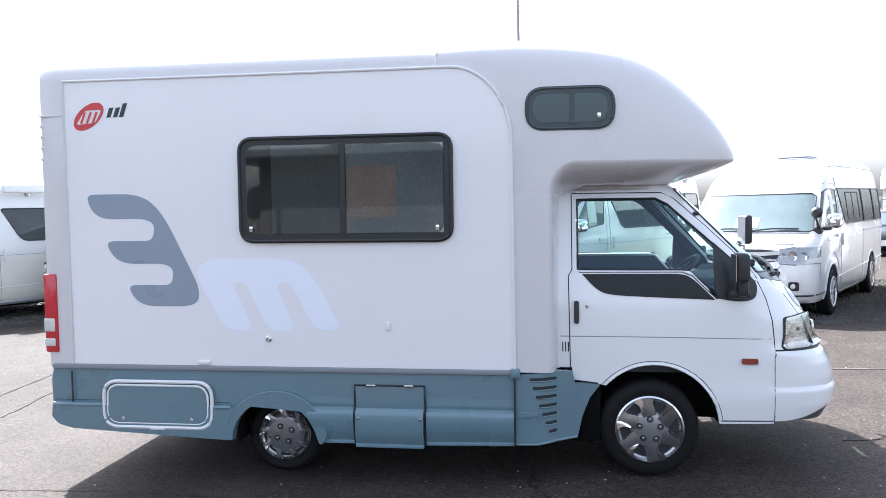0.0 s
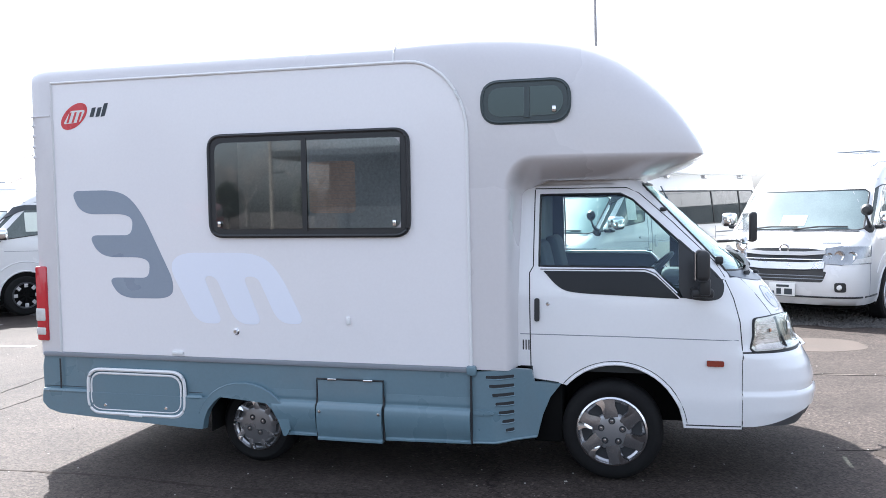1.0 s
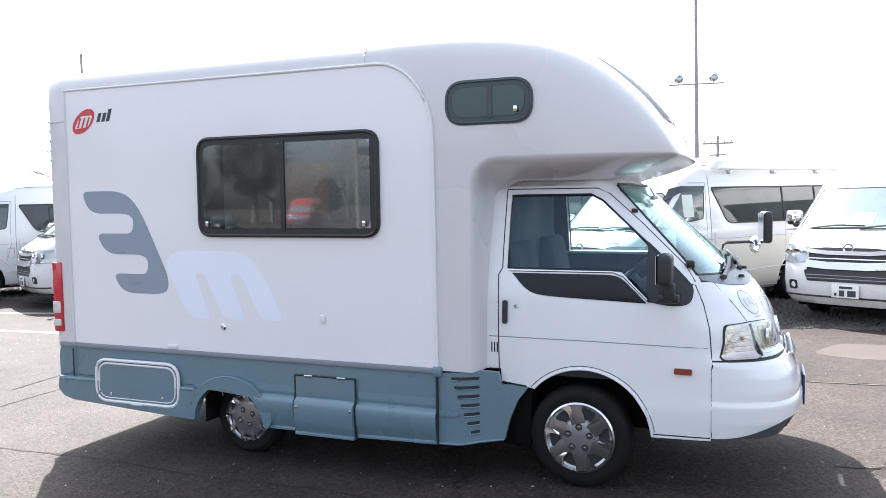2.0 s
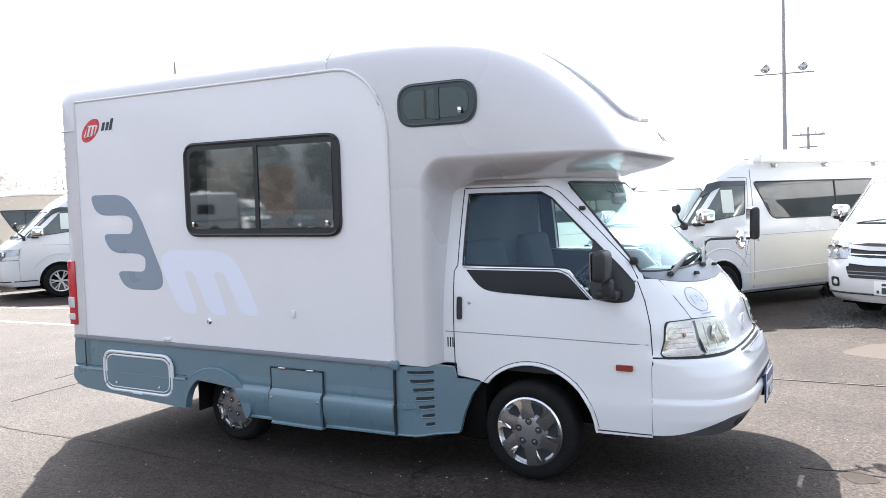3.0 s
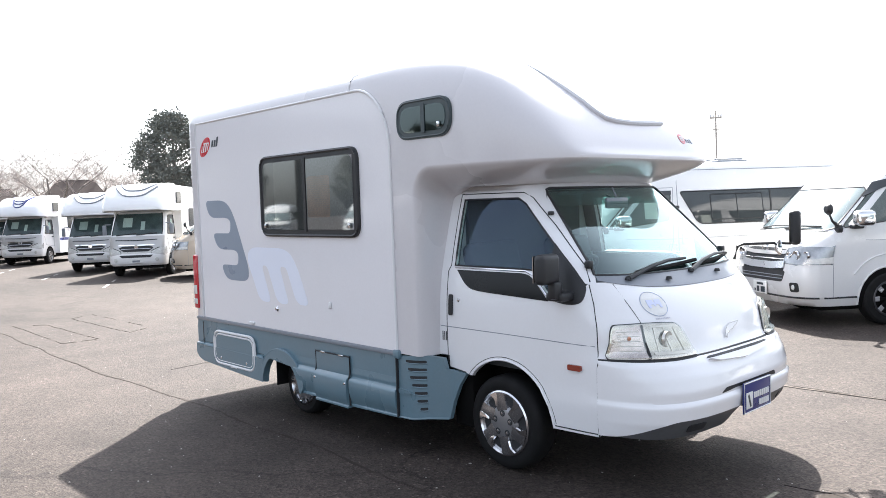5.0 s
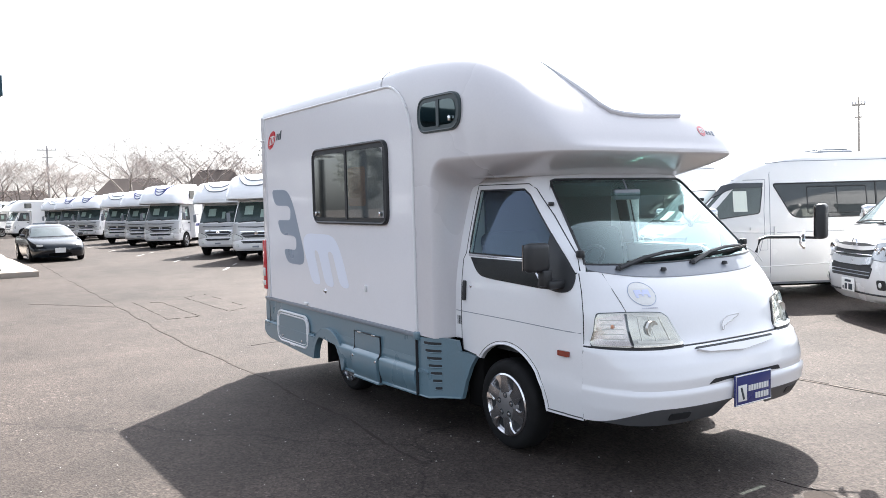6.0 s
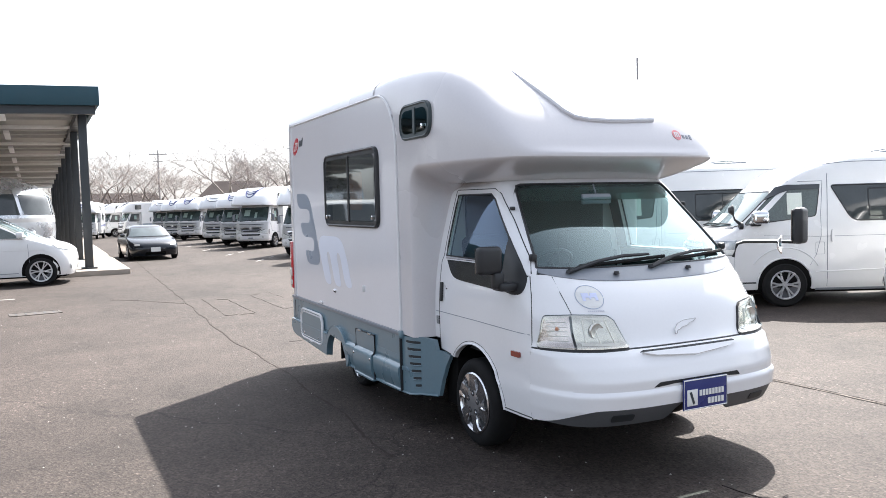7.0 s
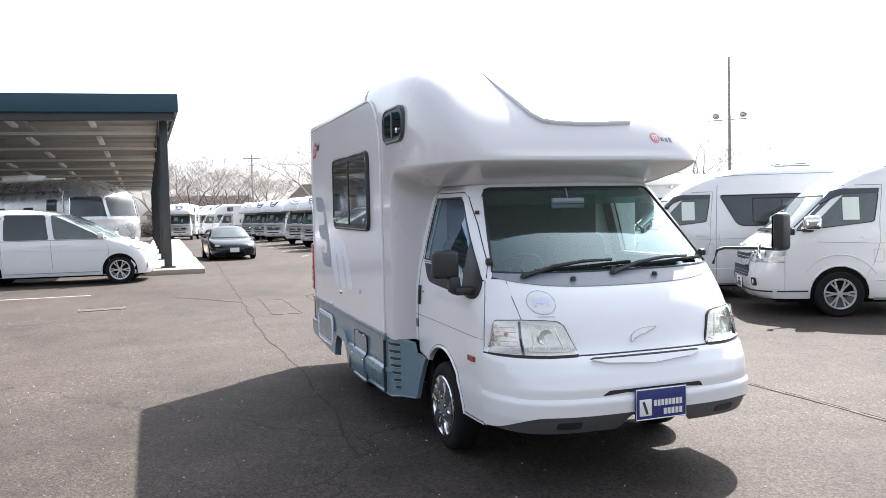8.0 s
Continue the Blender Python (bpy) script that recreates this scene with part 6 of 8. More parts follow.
    for zz in (0.60, 0.64):
        part("intake_bar", line_on(VAN, [(s, zz) for s in np.linspace(VAN.from_v(-0.5, zz), VAN.from_v(0.5, zz), 16)], 0.006, 0.008, 5), M_TRIM, van)
    part("bonnet_lettering", patch(VAN, on_front(VAN, rect(0.45, 0.66, 1.045, 1.065), 0.05), 0.003, 0.003, 0.05, 0.05), M_TRIM, van, "small grey lettering bar", 0)
    part("bonnet_joint", line_on(VAN, [(s, 1.19) for s in np.linspace(VAN.from_v(-0.8, 1.19), VAN.from_v(0.8, 1.19), 20)], 0.008, 0.0, 5), M_BLACK, van)
    part("bumper_groove", line_on(VAN, [(s, 0.37) for s in np.linspace(-0.75, 0.75, 30)], 0.012, 0.002, 5), M_SEAM, van)
    side_line("bumper_groove", VAN, [(0.84, 0.37), (0.42, 0.37)], M_SEAM, van, 0.012)
    npl = part("number_plate", box(1.172, 1.187, -0.165, 0.165, 0.37, 0.535, 0.004), M_PLATEWHITE, van, "white number plate with dark bars")
    for y0, y1, z0, z1 in ((-0.07, 0.09, 0.475, 0.505), (-0.13, -0.10, 0.385, 0.42), (-0.07, -0.01, 0.38, 0.455), (0.03, 0.13, 0.38, 0.455)):
        part("plate_bar", box(1.186, 1.190, y0, y1, z0 + 0.01, z1 + 0.01), M_INK, npl, "", 0)
    for v0, v1 in ((-0.62, 0.05), (0.0, 0.66)):
        part("wiper", tube([VAN.at(VAN.from_v(v0, 1.205), 1.205, 0.02), VAN.at(VAN.from_v((v0 + v1) / 2, 1.235), 1.235, 0.03), VAN.at(VAN.from_v(v1, 1.24), 1.24, 0.02)], 0.012, 6), M_BLACK, van, "black wiper")
    part("under", box(xb + 0.1, 0.8, -0.78, 0.78, 0.20, 0.32), M_UNDER, van, "", 0)
    if vent:
        part("roof_vent", joined(box(-2.35, -1.75, -0.30, 0.30, 2.26, 2.33, 0.03, 3), box(-2.30, -1.80, -0.25, 0.25, 2.33, 2.36, 0.02)), M_TRIM, van, "grey roof vent")
    if awning:
        aw = part("awning_case", box(xb + 0.12, -0.72, 0.81, 0.97, 2.06, 2.20, 0.035, 3), M_WHITETRIM, van, "white awning case on the roof edge")
        for x in (-1.15, -2.2, xb + 0.5):
            part("awning_bracket", box(x - 0.03, x + 0.03, 0.74, 0.88, 2.00, 2.08, 0.01), M_ALLOY, aw)
    return van


HEADING = -119.4


def van_at(wx, wy, turn=0.0):
    """The pose of a van whose left front wheel stands at (wx, wy)."""
    a = radians(HEADING + turn)
    c = Vector((wx + math.sin(a) * 0.86, wy - math.cos(a) * 0.86))
    return on_lot(c.x, c.y, HEADING + turn)


BLACKRIM = (8, M_UNDER, M_UNDER)
van_a = tall_van("van", van_at(3.98, 11.75), "white high-roof van with chrome grille, parked on gravel", M_VAN, wheels=(8, M_BRIGHTRIM, M_DARKALLOY), vent=True, long=True, visor=False)
van_b = tall_van("van", van_at(0.60, 11.97, -6.5), "white and cream high-roof van with a roof awning and black rims", M_VAN, lower=M_CREAM, wheels=BLACKRIM, awning=True, vent=False)
van_c = tall_van("van", van_at(-2.98, 12.08), "pearl-white high-roof van with silver rims and grey roof vent", M_VAN, wheels=(6, M_BRIGHTRIM, M_DARKALLOY))
van_d = copy_thing(van_c, van_at(-6.0, 11.6))
tagged(van_d, "white high-roof van beside the others with a price sheet")
van_e = copy_thing(van_b, van_at(-9.1, 11.0))
tagged(van_e, "white high-roof van with black rims and roof awning")
van_f = copy_thing(van_c, van_at(-12.1, 10.9))
tagged(van_f, "white high-roof van with five-spoke silver rims, parked at an angle")
van_g = tall_van("van", van_at(-16.1, 11.4, 6), "beige high-roof van with dark windows", M_BEIGE, wheels=(10, M_BRIGHTRIM, M_DARKALLOY), vent=False, visor=False)
van_h = copy_thing(van_a, van_at(7.0, 11.6))
tagged(van_h, "long white high-roof van at the end of the row")


# motorhomes
TRUCK = Shell([  # truck cab, x from the front axle
    (0.30, 0.72, 0.35, 0.80, 4.0), (0.42, 0.80, 0.40, 0.83, 4.5), (0.60, 0.82, 0.42, 0.84, 4.5), (0.80, 0.80, 0.42, 0.84, 4.5), (1.0, 0.77, 0.40, 0.84, 4.2), (1.15, 0.73, 0.38, 0.84, 4.0), (1.30, 0.66, 0.32, 0.835, 3.8), (1.6, 0.50, 0.18, 0.82, 3.6), (1.9, 0.33, 0.02, 0.79, 3.4), (2.0, 0.22, -0.06, 0.76, 3.2)])


M_SHADE = mat("pale_green_shade", (0.33, 0.44, 0.40), 0.6, vary=0.2, scale=6)


def motorhome(m, label, stripe=None, group="motorhomes in the row"):
    mh = thing("motorhome", m, label, "motorhome", group)
    part("cab", skin(TRUCK, [0.34, 0.42, 0.55, 0.75, 0.95, 1.15, 1.3, 1.5, 1.7, 1.9, 1.98], -0.65, 4, 24), M_HOME, mh, "white truck cab", 45)
    fr = [(TRUCK.from_v(-v, z), z) for v, z in ((0.74, 1.27), (0.735, 1.42), (0.71, 1.70), (0.69, 1.90))]
    wsc = fr + [(-s, z) for s, z in reversed(fr)]
    part("windscreen", patch(TRUCK, wsc, 0.005, 0.005, 0.06, 0.1), M_TRUCKSCREEN, mh, "wide dark windscreen", 60)
    part("windscreen_seal", line_on(TRUCK, wsc + [wsc[0]], 0.016, 0.004, 5), M_SEAM, mh)
    part("price_sheet", patch(TRUCK, on_front(TRUCK, rect(-0.44, -0.16, 1.50, 1.78), 0.08), 0.009, 0.003, 0.06, 0.1), M_SHADE, mh, "pale green shade behind the glass", 0)
    part("price_sheet", patch(TRUCK, on_front(TRUCK, rect(0.10, 0.22, 1.40, 1.66), 0.08), 0.009, 0.003, 0.06, 0.1), M_SHADE, mh, "", 0)
    for v0, v1 in ((-0.6, 0.0), (0.0, 0.6)):
        part("wiper", tube([TRUCK.at(TRUCK.from_v(v0, 1.25), 1.25, 0.02), TRUCK.at(TRUCK.from_v(v1, 1.30), 1.30, 0.02)], 0.014, 5), M_BLACK, mh)
    # the panel's grey also holds the shade on the front, turned from the sun
    part("front_panel", patch(TRUCK, on_front(TRUCK, rounded([(-0.80, 0.60), (0.80, 0.60), (0.80, 1.22), (-0.80, 1.22)], 0.03, 3), 0.06), 0.003, 0.003, 0.05, 0.06), M_SILVER, mh, "silver-grey front panel, its grey deepened for shade", 40)
    part("panel_slot", patch(TRUCK, on_front(TRUCK, rounded([(-0.62, 1.10), (0.0, 1.075), (0.62, 1.10), (0.62, 1.125), (0.0, 1.11), (-0.62, 1.125)], 0.01, 2), 0.06), 0.008, 0.006, 0.05, 0.06), M_SEAM, mh, "dark slim air slot", 0)
    part("grille", patch(TRUCK, on_front(TRUCK, rounded([(-0.36, 0.76), (0.36, 0.76), (0.52, 0.87), (0.40, 0.93), (-0.40, 0.93), (-0.52, 0.87)], 0.03, 3), 0.06), 0.008, 0.006, 0.05, 0.06), M_SEAM, mh, "dark grille", 0)
    part("grille_bar", patch(TRUCK, on_front(TRUCK, rounded([(-0.55, 0.94), (0.0, 0.93), (0.55, 0.94), (0.5, 0.975), (0.0, 0.965), (-0.5, 0.975)], 0.01, 2), 0.06), 0.016, 0.012, 0.05, 0.06), M_CHROME, mh, "chrome grille bar", 40)
    part("grille_bar", line_on(TRUCK, [(s, 0.84) for s in np.linspace(TRUCK.from_v(-0.44, 0.84), TRUCK.from_v(0.44, 0.84), 12)], 0.012, 0.01, 5), M_CHROME, mh)
    part("emblem", lathe([(0, 0.012), (0.06, 0.010), (0.07, 0.0)], 16, "x", TRUCK.at(0, 0.90, 0.014)), M_CHROME, mh)
    part("bumper", patch(TRUCK, on_front(TRUCK, rounded([(-0.81, 0.40), (0.81, 0.40), (0.81, 0.63), (0.45, 0.70), (-0.45, 0.70), (-0.81, 0.63)], 0.04, 3), 0.06), 0.022, 0.02, 0.05, 0.06), M_HOME, mh, "white truck bumper", 40)
    part("bumper_intake", patch(TRUCK, on_front(TRUCK, rounded([(-0.42, 0.585), (0.42, 0.585), (0.5, 0.655), (-0.5, 0.655)], 0.02, 3), 0.06), 0.026, 0.006, 0.05, 0.06), M_SEAM, mh, "", 0)
    npl = part("number_plate", box(0.838, 0.855, -0.165, 0.165, 0.42, 0.56), M_PLATEWHITE, mh, "white number plate", 0)
    part("plate_bar", box(0.854, 0.858, -0.11, 0.11, 0.44, 0.50), M_TRIM, npl, "", 0)
    dw = rounded([(0.40, 1.26), (0.16, 1.84), (-0.42, 1.84), (-0.42, 1.24)], 0.05, 3)
    side_patch("door_window", TRUCK, dw, M_VANGLASS, mh, r=0, label="door window")
    side_line("window_seal", TRUCK, dw + [dw[0]], M_BLACK, mh, 0.012, 0.005)
    side_patch("window_sheet", TRUCK, rect(-0.22, -0.02, 1.42, 1.72), M_SHADE, mh, off=0.009, thick=0.002, r=0)
    side_line("door_joint", TRUCK, [(0.44, 1.15), (0.30, 0.80), (-0.46, 0.72), (-0.47, 1.88)], M_TRIM, mh, 0.007)
    side_patch("door_handle", TRUCK, rect(-0.40, -0.24, 1.10, 1.15), M_BLACK, mh, off=0.02, thick=0.018, r=0.01)
    for sd in (-1, 1):
        hl = [(TRUCK.from_x(0.60, 0.70, sd), 0.68), (TRUCK.from_x(0.58, 0.85, sd), 0.86), (TRUCK.from_v(sd * 0.66, 0.87), 0.87), (TRUCK.from_v(sd * 0.46, 0.78), 0.78), (TRUCK.from_v(sd * 0.44, 0.715), 0.715)]
        lmp = part("headlamp", patch(TRUCK, hl, 0.014, 0.012, 0.05, 0.06), M_LENS, mh, "clear headlamp", 50)
        part("lamp_edge", line_on(TRUCK, hl + [hl[0]], 0.014, 0.010, 5), M_SEAM, lmp)
        part("fog_lamp", lathe([(0, 0.016), (0.05, 0.012), (0.06, 0.0)], 12, "x", TRUCK.at(TRUCK.from_v(sd * 0.60, 0.52), 0.52, 0.022)), M_LENS, lmp)
        part("door_mirror", joined(box(0.46, 0.52, sd * 1.0 - 0.06, sd * 1.0 + 0.06, 1.28, 1.58, 0.025), tube([(0.45, sd * 0.82, 1.60), (0.5, sd * 0.98, 1.60)], 0.015, 6)), M_TRIM, mh, "tall black truck mirror")
        for x in (0.0, -2.55):
            side = patch(Flat(sd * (0.842 if x == 0 else 1.045), sd), wheel_arch(x, 0.33, 0.40, 0, 180, 12), 0.004, 0.004, 0, 0)
            part("wheel_arch", side, M_UNDER, mh, "", 0)
            road_wheel(mh, x, sd, 0.86 if x == 0 else 1.06, 0.33, 0.2, (5, M_ALLOY, M_DARKALLOY))
    rings = []
    for x, w, dz in ((-4.15, 0.94, 0.1), (-4.1, 1.02, 0.03), (-4.0, 1.04, 0), (-2.5, 1.04, 0), (-0.55, 1.04, 0)):
        rings.append(section(x, w, 0.42, 2.78 - dz, 0.14, 0.14, 0.04))
    part("living_box", loft(rings), M_HOME, mh, "white living box", 40)
    rings = []
    prof = ((-0.56, 1.04, 1.98, 2.78, 0.14, 0.14), (-0.2, 1.035, 1.97, 2.80, 0.2, 0.2), (0.2, 1.02, 1.97, 2.75, 0.26, 0.3), (0.45, 1.0, 1.975, 2.65, 0.30, 0.36), (0.65, 0.97, 1.98, 2.52, 0.34, 0.38), (0.80, 0.93, 1.985, 2.38, 0.36, 0.32), (0.90, 0.88, 1.99, 2.26, 0.36, 0.22), (0.96, 0.82, 2.0, 2.16, 0.34, 0.12), (0.985, 0.76, 2.01, 2.10, 0.30, 0.06))
    cols = np.array(prof)
    for x in np.concatenate([np.linspace(-0.56, 0.8, 15), np.linspace(0.83, 0.985, 9)]):
        x, w, z0, zt, rv, rz = [float(np.interp(x, cols[:, 0], cols[:, k])) for k in range(6)]
        rings.append(section(x, w, z0, zt, rv, rz, 0.04))
    part("overhang", loft(rings), M_HOME, mh, "white overhang above the cab", 50)
    zz = lambda x: float(np.interp(x, [-0.2, 0.2, 0.45, 0.65, 0.80, 0.90, 0.96], [2.84, 2.79, 2.69, 2.56, 2.42, 2.30, 2.20]))
    for k, (wd, x0) in enumerate(((0.62, 0.80), (0.52, 0.60)) if not stripe else ((0.30, 0.84), (0.36, 0.70), (0.42, 0.56))):
        pts = [(x0 - 0.45 * (abs(v) / wd) ** 3, v) for v in np.linspace(-wd, wd, 17)]
        part("overhang_stripe", tube([(x, v, zz(x) + 0.0) for x, v in pts], 0.028, 6), stripe or M_TRIM, mh, "grey swoosh across the overhang")
    for surf in (Flat(-1.04), Flat(1.04, 1)):
        part("side_window", patch(surf, rounded(rect(-2.6, -1.5, 1.45, 2.05), 0.08, 4), 0.02, 0.02, 0, 0), M_VANGLASS, mh, "dark side window", 30)
        part("overhang_window", patch(surf, rounded(rect(-0.55, -0.05, 2.2, 2.56), 0.05, 4), 0.02, 0.04, 0, 0), M_VANGLASS, mh, "", 30)
        part("side_stripe", patch(surf, [(-4.0, 0.95), (-0.6, 0.95), (-0.6, 1.06), (-4.0, 1.12)], 0.004, 0.004, 0, 0), stripe or M_DECAL_GREY, mh, "", 0)
    part("roof_box", box(-2.6, -2.0, -0.35, 0.35, 2.80, 2.93, 0.04), M_WHITETRIM, mh, "white roof vent")
    part("under", box(-4.0, 0.6, -0.75, 0.75, 0.25, 0.45), M_UNDER, mh, "", 0)
    return mh


MH_TURN = -39.0
NOSE = 0.83 * Vector((math.cos(radians(MH_TURN)), math.sin(radians(MH_TURN))))


def nose_at(x, y):
    """The pose of a motorhome whose front plate is at (x, y)."""
    return on_lot(x - NOSE.x, y - NOSE.y, MH_TURN, 0.96)


mh_a = motorhome(nose_at(-18.56, 10.16), "white motorhome with grey swoosh on its overhang")
mh_b = motorhome(nose_at(-29.9, 10.1), "white motorhome with dark stripes on its overhang", M_NAVY)
for src, x, y in ((mh_a, -22.36, 10.17), (mh_b, -33.5, 10.0), (mh_a, -37.45, 9.82), (mh_b, -44.15, 9.45), (mh_b, -48.0, 9.07), (mh_a, -51.3, 8.72)):
    copy_thing(src, nose_at(x, y))
for src, x, y, turn in ((mh_a, -60.4, 7.6, -75), (mh_a, -64.5, 6.5, -75), (mh_b, -57.0, 4.3, -8), (mh_a, -69, 9, -75)):
    tagged(copy_thing(src, on_lot(x, y, turn)), "white motorhome at the far end of the lot")
# red van behind the row
rt = tall_van("van", on_lot(-28.7, 17.55, -55, 1.12), "tall red van behind the parked vehicles", M_REDPAINT, vent=False, visor=False, paper=False)

# white minivan by the canopy, black sports car, silver caravan
MINI = Shell([(0.20, 0.62, 0.12, 0.85, 3.2), (0.35, 0.68, 0.14, 0.89, 3.4), (0.6, 0.69, 0.12, 0.90, 3.2), (0.78, 0.66, 0.09, 0.90, 3.0), (0.90, 0.54, 0.02, 0.90, 2.8), (1.0, 0.22, -0.15, 0.89, 2.6), (1.06, -0.04, -0.35, 0.88, 2.6), (1.2, -0.28, -0.57, 0.86, 2.6), (1.4, -0.64, -0.96, 0.82, 2.6), (1.6, -1.03, -1.36, 0.77, 2.6), (1.70, -1.3, -1.7, 0.72, 2.5), (1.77, -1.62, -2.05, 0.62, 2.5), (1.80, -1.95, -2.4, 0.48, 2.5)])


def minivan(m):
    v = thing("minivan", m, "white minivan with dark rear windows beside the concrete island", "car")
    part("body", skin(MINI, [0.22, 0.3, 0.42, 0.6, 0.75, 0.85, 0.92, 1.0, 1.06, 1.15, 1.3, 1.45, 1.6, 1.68, 1.74, 1.78, 1.80], -3.75), M_VAN, v, "", 50)
    side_patch("front_window", MINI, [(-0.24, 1.08), (-0.95, 1.58), (-1.15, 1.66), (-1.5, 1.66), (-1.42, 1.08)], M_DOORGLASS, v, r=0.05, label="front door window")
    side_patch("rear_window", MINI, [(-1.54, 1.08), (-1.62, 1.66), (-2.5, 1.68), (-2.5, 1.08)], M_VANGLASS, v, r=0.05, label="dark sliding-door window")
    side_patch("rear_window", MINI, [(-2.58, 1.08), (-2.58, 1.68), (-3.4, 1.66), (-3.5, 1.10)], M_VANGLASS, v, r=0.05, label="dark rear window")
    for x in (-0.22, -1.47, -2.54):
        side_line("door_joint", MINI, [(x, 0.4), (x - 0.03, 1.05)], M_TRIM, v, 0.005)
    fr = [(MINI.from_v(-u, z), z) for u, z in ((0.78, 1.08), (0.72, 1.3), (0.64, 1.6), (0.6, 1.66))]
    part("windscreen", patch(MINI, fr + [(-s, z) for s, z in reversed(fr)], 0.005, 0.005, 0.06, 0.1), M_SCREEN, v, "sloping windscreen", 60)
    for sd in (-1, 1):
        hl = [(MINI.from_x(0.32, 0.86, sd), 0.84), (MINI.from_x(0.18, 0.94, sd), 0.92), (MINI.from_v(sd * 0.6, 0.86), 0.87), (MINI.from_v(sd * 0.45, 0.72), 0.74)]
        part("headlamp", patch(MINI, hl, 0.008, 0.008, 0.05, 0.05), M_LENS, v, "clear headlamp", 50)
        part("fog_lamp", lathe([(0, 0.012), (0.05, 0.01), (0.07, 0)], 14, "x", MINI.at(MINI.from_v(sd * 0.66, 0.42), 0.42, 0)), M_LENS, v)
        part("door_mirror", box(-0.08, 0.06, -0.1, 0.1, -0.07, 0.07, 0.035, 3, Matrix.Translation((-0.36, sd * 1.0, 1.16))), M_VAN, v, "white door mirror")
        for x in (0.0, -2.95):
            road_wheel(v, x, sd, 0.91, 0.33, 0.23, (6, M_BRIGHTRIM, M_DARKALLOY))
    for x in (0.0, -2.95):
        side_patch("wheel_arch", MINI, wheel_arch(x, 0.33, 0.39, 0, 180, 14) + [(x - 0.39, 0.23), (x + 0.39, 0.23)], M_UNDER, v, off=0.003, thick=0.003, r=0)
    side_line("window_strip", MINI, [(-0.2, 1.065), (-3.5, 1.065)], M_CHROME, v, 0.009, 0.003)
    side_line("body_crease", MINI, [(0.1, 0.80), (-3.6, 0.86)], M_VAN, v, 0.010, -0.004)
    side_line("sill_line", MINI, [(-0.45, 0.30), (-2.5, 0.30)], M_TRIM, v, 0.008, 0.0)
    side_patch("door_handle", MINI, rect(-1.4, -1.24, 0.93, 0.96), M_VAN, v, off=0.025, thick=0.02, r=0.01)
    side_patch("door_handle", MINI, rect(-1.72, -1.56, 0.93, 0.96), M_VAN, v, off=0.025, thick=0.02, r=0.01)
    part("under", box(-3.6, 0.5, -0.75, 0.75, 0.18, 0.28), M_UNDER, v, "", 0)
    return v


minivan(on_lot(-15.92, 1.95, 84, 1.07) @ pose(0, 0.9, 0))
SPORT = Shell([(0.14, 0.74, 0.2, 0.80, 2.8), (0.28, 0.82, 0.2, 0.84, 2.8), (0.45, 0.83, 0.18, 0.85, 2.7), (0.58, 0.76, 0.1, 0.85, 2.5), (0.68, 0.5, -0.1, 0.84, 2.4), (0.76, 0.05, -0.4, 0.82, 2.4), (0.82, -0.35, -0.65, 0.79, 2.4), (0.95, -0.55, -0.85, 0.74, 2.4), (1.1, -0.8, -1.1, 0.66, 2.4), (1.2, -1.0, -1.35, 0.56, 2.4), (1.25, -1.3, -1.6, 0.42, 2.4)])
sc = thing("sports_car", on_lot(-25.36, 5.47, 3), "small black coupe standing in the lane", "car")
part("body", skin(SPORT, [0.16, 0.24, 0.35, 0.45, 0.55, 0.63, 0.7, 0.76, 0.80, 0.82], -3.0), M_CARBLACK, sc, "", 50)
part("cabin", skin(SPORT, [0.80, 0.82, 0.9, 1.0, 1.1, 1.18, 1.23, 1.25], -2.05), M_CARBLACK, sc, "black cabin with a soft roof", 50)
fr = [(SPORT.from_v(-u, z), z) for u, z in ((0.70, 0.84), (0.62, 1.0), (0.54, 1.15))]
part("windscreen", patch(SPORT, fr + [(-s, z) for s, z in reversed(fr)], 0.005, 0.005, 0.06, 0.1), M_COUPESCREEN, sc, "dark windscreen", 60)
side_patch("door_window", SPORT, [(-0.75, 0.86), (-1.15, 1.14), (-1.6, 1.14), (-1.9, 0.88)], M_VANGLASS, sc, r=0.04)
part("number_plate", box(0.81, 0.84, -0.165, 0.165, 0.30, 0.46), M_PLATEWHITE, sc, "white number plate", 0)
part("front_intake", patch(SPORT, on_front(SPORT, rounded(rect(-0.35, 0.35, 0.2, 0.29), 0.03, 3), 0.05), 0.004, 0.004, 0.05, 0.05), M_UNDER, sc, "", 0)
for sd in (-1, 1):
    part("headlamp", patch(SPORT, on_front(SPORT, rounded(rect(sd * 0.6 - 0.09, sd * 0.6 + 0.09, 0.52, 0.585), 0.03, 3), 0.05), 0.006, 0.006, 0.05, 0.05), M_LENS, sc, "clear headlamp", 40)
    part("door_mirror", box(-0.6, -0.48, sd * 0.93 - 0.08, sd * 0.93 + 0.08, 0.84, 0.95, 0.03), M_CARBLACK, sc)
    for x in (0, -2.3):
        road_wheel(sc, x, sd, 0.865, 0.31, 0.2, (5, M_ALLOY, M_DARKALLOY))
cv = thing("caravan", on_lot(-22.36, 0.47, 50), "polished silver caravan with rounded ends under the canopy", "caravan")
